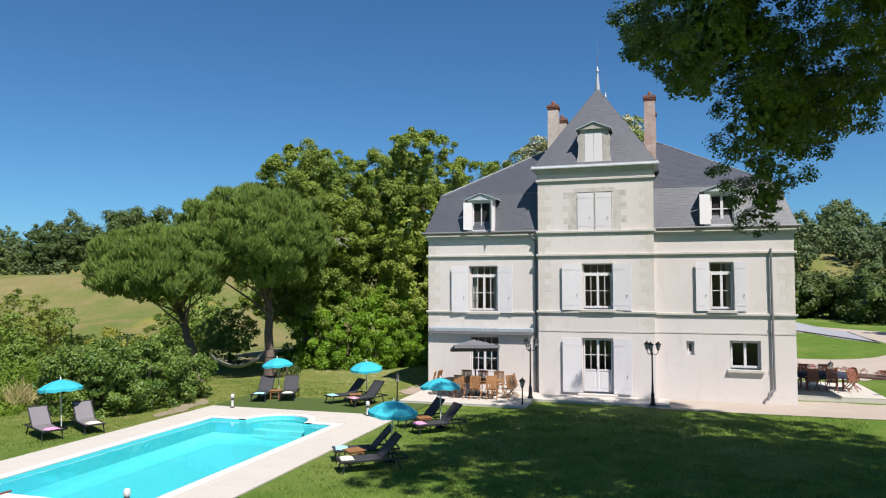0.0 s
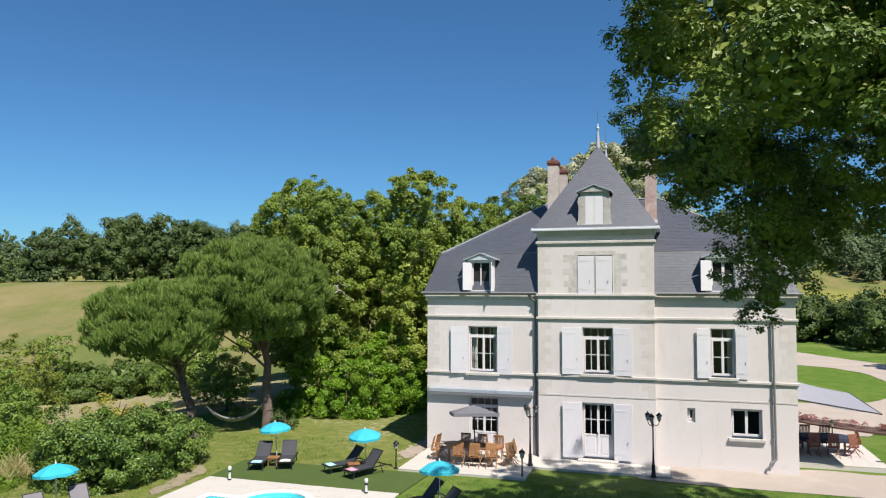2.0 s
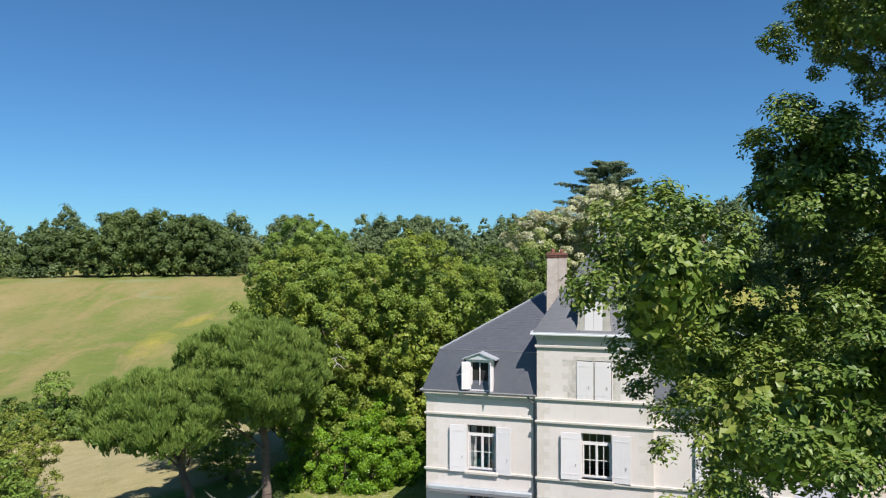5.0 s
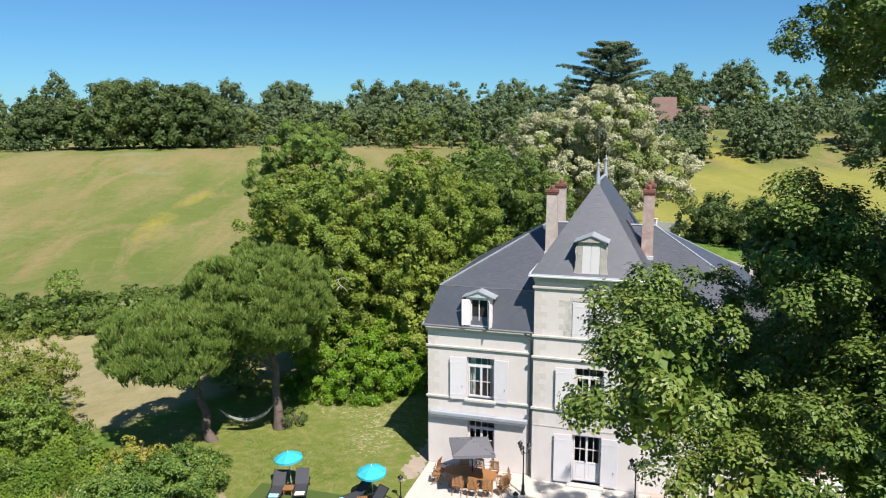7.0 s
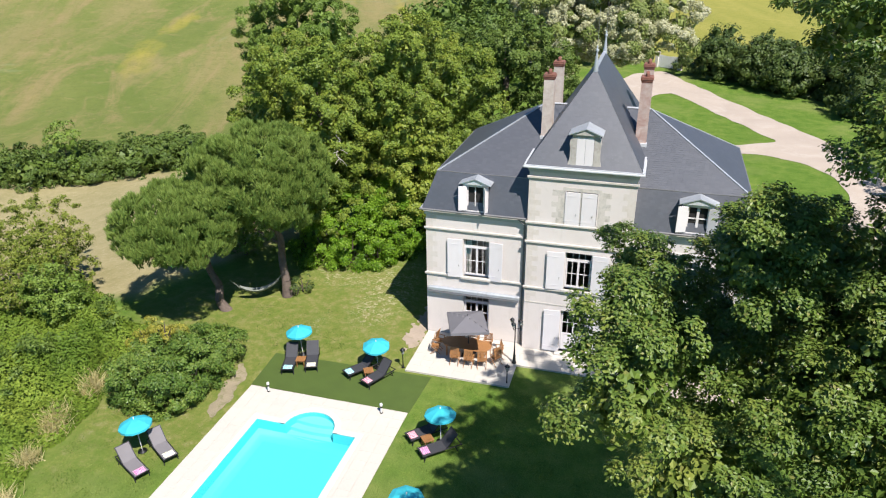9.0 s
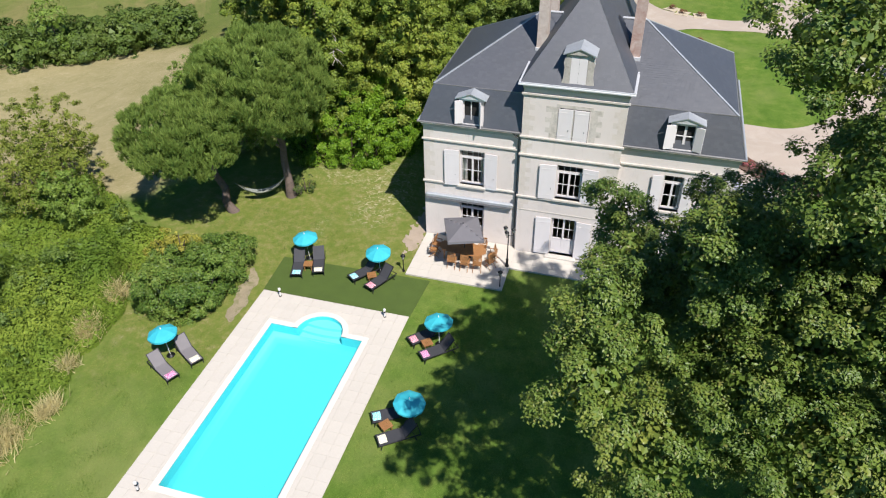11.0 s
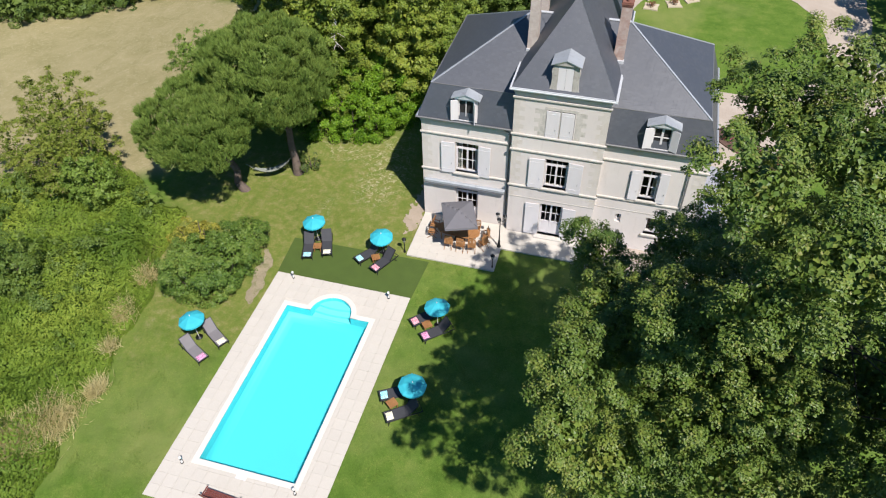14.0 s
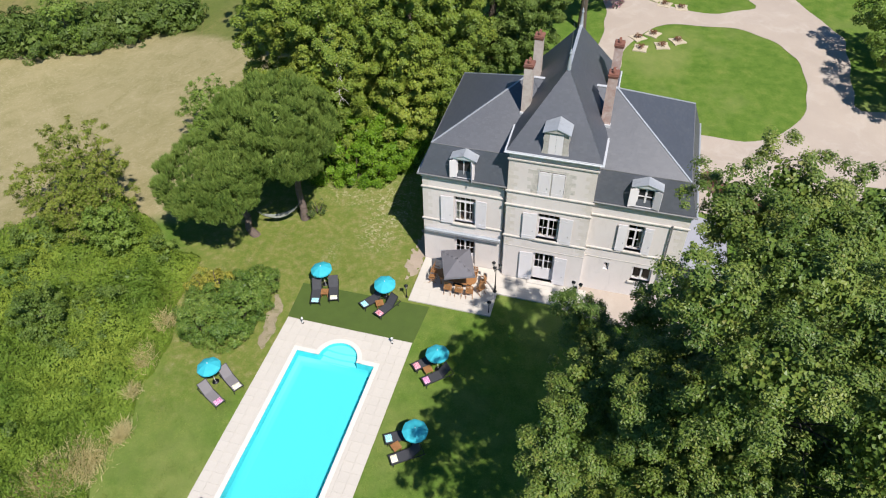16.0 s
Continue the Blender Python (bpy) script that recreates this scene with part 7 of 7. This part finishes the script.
def cores(cl, share):
    """Eight-sided kernels of dense foliage inside clumps, each turned at random."""
    k = len(cl)
    a = unit(rng.normal(size=(k, 3)))
    b = unit(np.cross(a, rng.normal(size=(k, 3))))
    c = np.cross(a, b)
    r = share * cl[:, 3:4]
    out = [np.stack([cl[:, :3] + r * i * a, cl[:, :3] + r * j * b, cl[:, :3] + r * q * c], 1) for i in (-1, 1) for j in (-1, 1) for q in (-1, 1)]
    return np.concatenate(out).reshape(-1, 3)


def belt(n, r0, r1, a0, a1, h0, h1):
    out = []
    for i in range(n):
        a, r = radians(rng.uniform(a0, a1)), rng.uniform(r0, r1)
        h = rng.uniform(h0, h1)
        out.append((-20 + r * math.sin(a), 20 + r * math.cos(a), h, h * rng.uniform(0.2, 0.32)))
    return out


far_wood("woods", "mixed woods along the skyline", belt(90, 258, 268, -76, 2, 3, 6) + belt(100, 266, 300, -76, -46, 9, 14) + belt(120, 300, 430, -78, -40, 10, 17) + belt(100, 280, 330, -34, -8, 11, 19) + belt(130, 330, 430, -46, 45, 16, 26) + belt(40, 228, 300, -8, 3, 8, 15), far_leaf, 0.76, 0.75)
far_wood("lighter_woods", "lighter green trees among the woods", belt(50, 258, 330, -74, -46, 6, 12) + belt(46, 256, 360, -33, -8, 8, 16) + belt(26, 250, 330, -8, 40, 8, 15), meadow_leaf, 0.62, 1.5)
far_wood("conifers", "dark pointed trees standing up among the woods", belt(16, 270, 420, -76, -42, 9, 15) + belt(30, 270, 420, -42, 40, 14, 23), dark_leaf, 0.62, 1.3, 0.35)
far_wood("copse", "dark dense copse at the top of the meadow", belt(12, 254, 270, -41, -33, 20, 26) + belt(36, 254, 280, -47, -32, 12, 19) + belt(6, 262, 280, -66, -58, 12, 16), dark_leaf, 0.6, 1.7)
far_wood("hill_woods", "dense woods over the hill beyond the drive", belt(90, 232, 275, 8, 32, 6, 11) + belt(60, 262, 310, 8, 32, 7, 12), far_leaf, 0.6, 1.6)
near = [(rng.uniform(-34, -8), rng.uniform(86, 190), rng.uniform(9, 15), rng.uniform(3, 4.8)) for i in range(44)]
far_wood("trees_behind", "mixed trees filling the valley behind the house", near, oak_leaf, 0.45, 3.0)
spots = []
for i in range(46):
    u, k = rng.random(), rng.uniform(0, 6)
    spots.append((4.5 + 22 * u + 0.65 * k, 108.5 - 19 * u + 0.75 * k, rng.uniform(4.2, 6.8), rng.uniform(1.9, 2.8)))
spots += [(24 + i * 2.2 + rng.uniform(-1, 1), 88 - 0.5 * i + rng.uniform(-2, 6), rng.uniform(4, 7.5), rng.uniform(2.2, 3.2)) for i in range(22)]
far_wood("drive_hedge", "wild dark hedge of shrubs beyond the drive", spots, hedge_leaf, 0.26, 7)
far_wood("wooded_bank", "wooded bank beyond the far field", [(rng.uniform(6, 95), rng.uniform(202, 230), rng.uniform(6, 11), rng.uniform(2.2, 3.8)) for i in range(60)] + [(rng.uniform(-9, 16), rng.uniform(200, 222), rng.uniform(5, 8), rng.uniform(2.0, 3.0)) for i in range(16)], far_leaf, 0.6, 1.9)
x, y = -2.2, 74.2
make_bush("pink_shrub", "low shrub covered in pale pink flowers beside the drive", [(x, y, ground_z(x, y) + 0.4, 0.9, 0.7, 0.6)], rose_petal, 14, 0.3, 130, 0.13)
for k, (x, y) in enumerate(((23.1, 68.7), (24.4, 61.0))):
    make_tree("oak_tree", "round-crowned tree shading the drive", [(x, y, 5.8, 2.8, 2.8, 2.2), (x + 1.6, y + 1.4, 4.9, 2.5, 2.5, 2.0), (x - 1.6, y + 1.6, 5.2, 2.3, 2.3, 1.8), (x - 0.8, y - 1.7, 4.7, 2.0, 2.0, 1.6)], (x, y, 0.2), (x, y, 6), 0.2, walnut_leaf, 4, 0.6, 90, 0.18, 70 + k, filled=60, core_size=1.8, n=3, group="trees beside the drive")

# ---- flower beds on the oval lawns ----
bed_stone = surface("bed_stone", (0.457, 0.39, 0.282), 0.15, 2, 20, 0.9, bump=0.4)
bed_leaf = island_leaf("bed_plants", (0.133, 0.0581, 0.0249), (0.166, 0.0913, 0.0415), (0.282, 0.0996, 0.0747), 0.2, 0.6, 1.0)

BEDS = [(0.67, 68.44), (2.09, 69.52), (1.09, 66.46), (3.09, 67.42), (4.5, 68.7), (1.88, 77.49), (2.9, 76.37), (4.61, 75.99)]


def make_bed(x, y, turn):
    t = thing("flower_bed", "star-shaped flower bed edged with pale stones on the lawn", "flower bed", "flower beds on the oval lawns", pose(x, y, ground_z(x, y) + 0.01, 0, 0, turn))
    pts = [(r * math.cos(radians(45 * i)), r * math.sin(radians(45 * i))) for i, r in enumerate((0.95, 0.6) * 4)]
    part("edging", Build().prism(pts, -0.05, 0.07), bed_stone, t)
    cl = np.array([(0.2 * math.cos(k * 2.1), 0.2 * math.sin(k * 2.1), 0.22, 0.26, 0, 0, 1.0) for k in range(4)])
    tagged(part("planting", foliage("planting", leaves(cl, 130, 0.1), bed_leaf), None, t, "reddish low planting"), kind="stuff")


for i, (x, y) in enumerate(BEDS):
    make_bed(x, y, 20 * i)

# ---- border beyond the end terrace ----
red_flower = island_leaf("red_flower", (0.0664, 0.108, 0.0249), (0.249, 0.0415, 0.0332), (0.457, 0.183, 0.216), 0.2, 0.6, 2.0)
border = thing("flower_border", "long flower border of dark soil with red and pink flowers", "flower bed")
ends = [(7.3, 48.6), (8.4, 47.4), (9.7, 46.4), (11.2, 45.5), (12.6, 45.1)]
pts = [(x - 0.45, y - 0.7) for x, y in ends] + [(x + 0.45, y + 0.7) for x, y in ends[::-1]]
part("soil", Build().prism(pts, ground_z(9.7, 46.4) - 0.1, ground_z(9.7, 46.4) + 0.12), surface("garden_soil", (0.108, 0.0622, 0.0456), 0.25, 1.5, 14, 0.95, bump=0.6, depth=0.03), border)
cl = []
for i in range(26):
    k = rng.integers(0, 4)
    u, o = rng.random(), rng.uniform(-0.45, 0.45)
    cl.append((ends[k][0] + (ends[k + 1][0] - ends[k][0]) * u + o * 0.5, ends[k][1] + (ends[k + 1][1] - ends[k][1]) * u + o, ground_z(9.7, 46.4) + 0.28, rng.uniform(0.14, 0.3), 0, 0, 1.0))
part("planting", foliage("planting", leaves(np.array(cl), 220, 0.07), red_flower), None, border, "red and pink flowers among leaves")

# ---- white gate at the end of the drive ----
gate = thing("garden_gate", "white painted wooden gate between two rendered pillars", "gate", at=pose(1.2, 112.2, ground_z(1.2, 112), 0, 0, -28))
white_paint = surface("white_gate_paint", (0.622, 0.622, 0.606), 0.05, 1, 12, 0.6)
for x in (-1.9, 1.9):
    pillar = part("pillar", Build().box(x - 0.25, -0.25, -0.2, x + 0.25, 0.25, 2.1, bevel=0.03), render_wall, gate)
    part("cap", Build().box(x - 0.32, -0.32, 2.1, x + 0.32, 0.32, 2.22, bevel=0.04), render_wall, pillar)
for i in range(11):
    x = -1.6 + i * 0.32
    part("board", Build().box(x - 0.15, -0.02, 0.08, x + 0.15, 0.02, 1.75 + 0.12 * abs(i - 5) / 5, bevel=0.004), white_paint, gate)
part("rail", Build().box(-1.64, 0.021, 0.35, 1.64, 0.07, 0.5), white_paint, gate)
part("rail", Build().box(-1.64, 0.021, 1.3, 1.64, 0.07, 1.45), white_paint, gate)

# ---- house on the far hill ----
tile = surface("terracotta_tile", (0.158, 0.0996, 0.0789), 0.15, 0.8, 6, 0.9, bump=0.4)
far = thing("farmhouse", "distant farmhouse with faded terracotta roofs on the wooded hill", "house")


def gabled(x0, x1, y0, y1, z0, eave, ridge):
    part("wall", Build().box(x0, y0, z0, x1, y1, eave), render_wall, far)
    ym = (y0 + y1) / 2
    o = 0.4
    v = [(x0 - o, y0 - o, eave - .2), (x1 + o, y0 - o, eave - .2), (x1 + o, y1 + o, eave - .2), (x0 - o, y1 + o, eave - .2), (x0 - o, ym, ridge), (x1 + o, ym, ridge)]
    part("roof", Build().add(v, [(0, 1, 5, 4), (2, 3, 4, 5), (1, 2, 5), (3, 0, 4), (0, 3, 2, 1)]), tile, far)
    for k in range(3):
        x = x0 + (x1 - x0) * (k + 0.5) / 3
        part("window", Build().box(x - 0.5, y0 - 0.03, eave - 2.4, x + 0.5, y0 + 0.1, eave - 0.9), black_iron, far)


gabled(-3.2, 3.4, 232, 240, 12, 22.6, 26.2)
gabled(-3.6, 6.2, 226, 232.0, 11, 19.0, 22.4)
gabled(9.0, 13.0, 234, 242, 12, 20.5, 23.5)
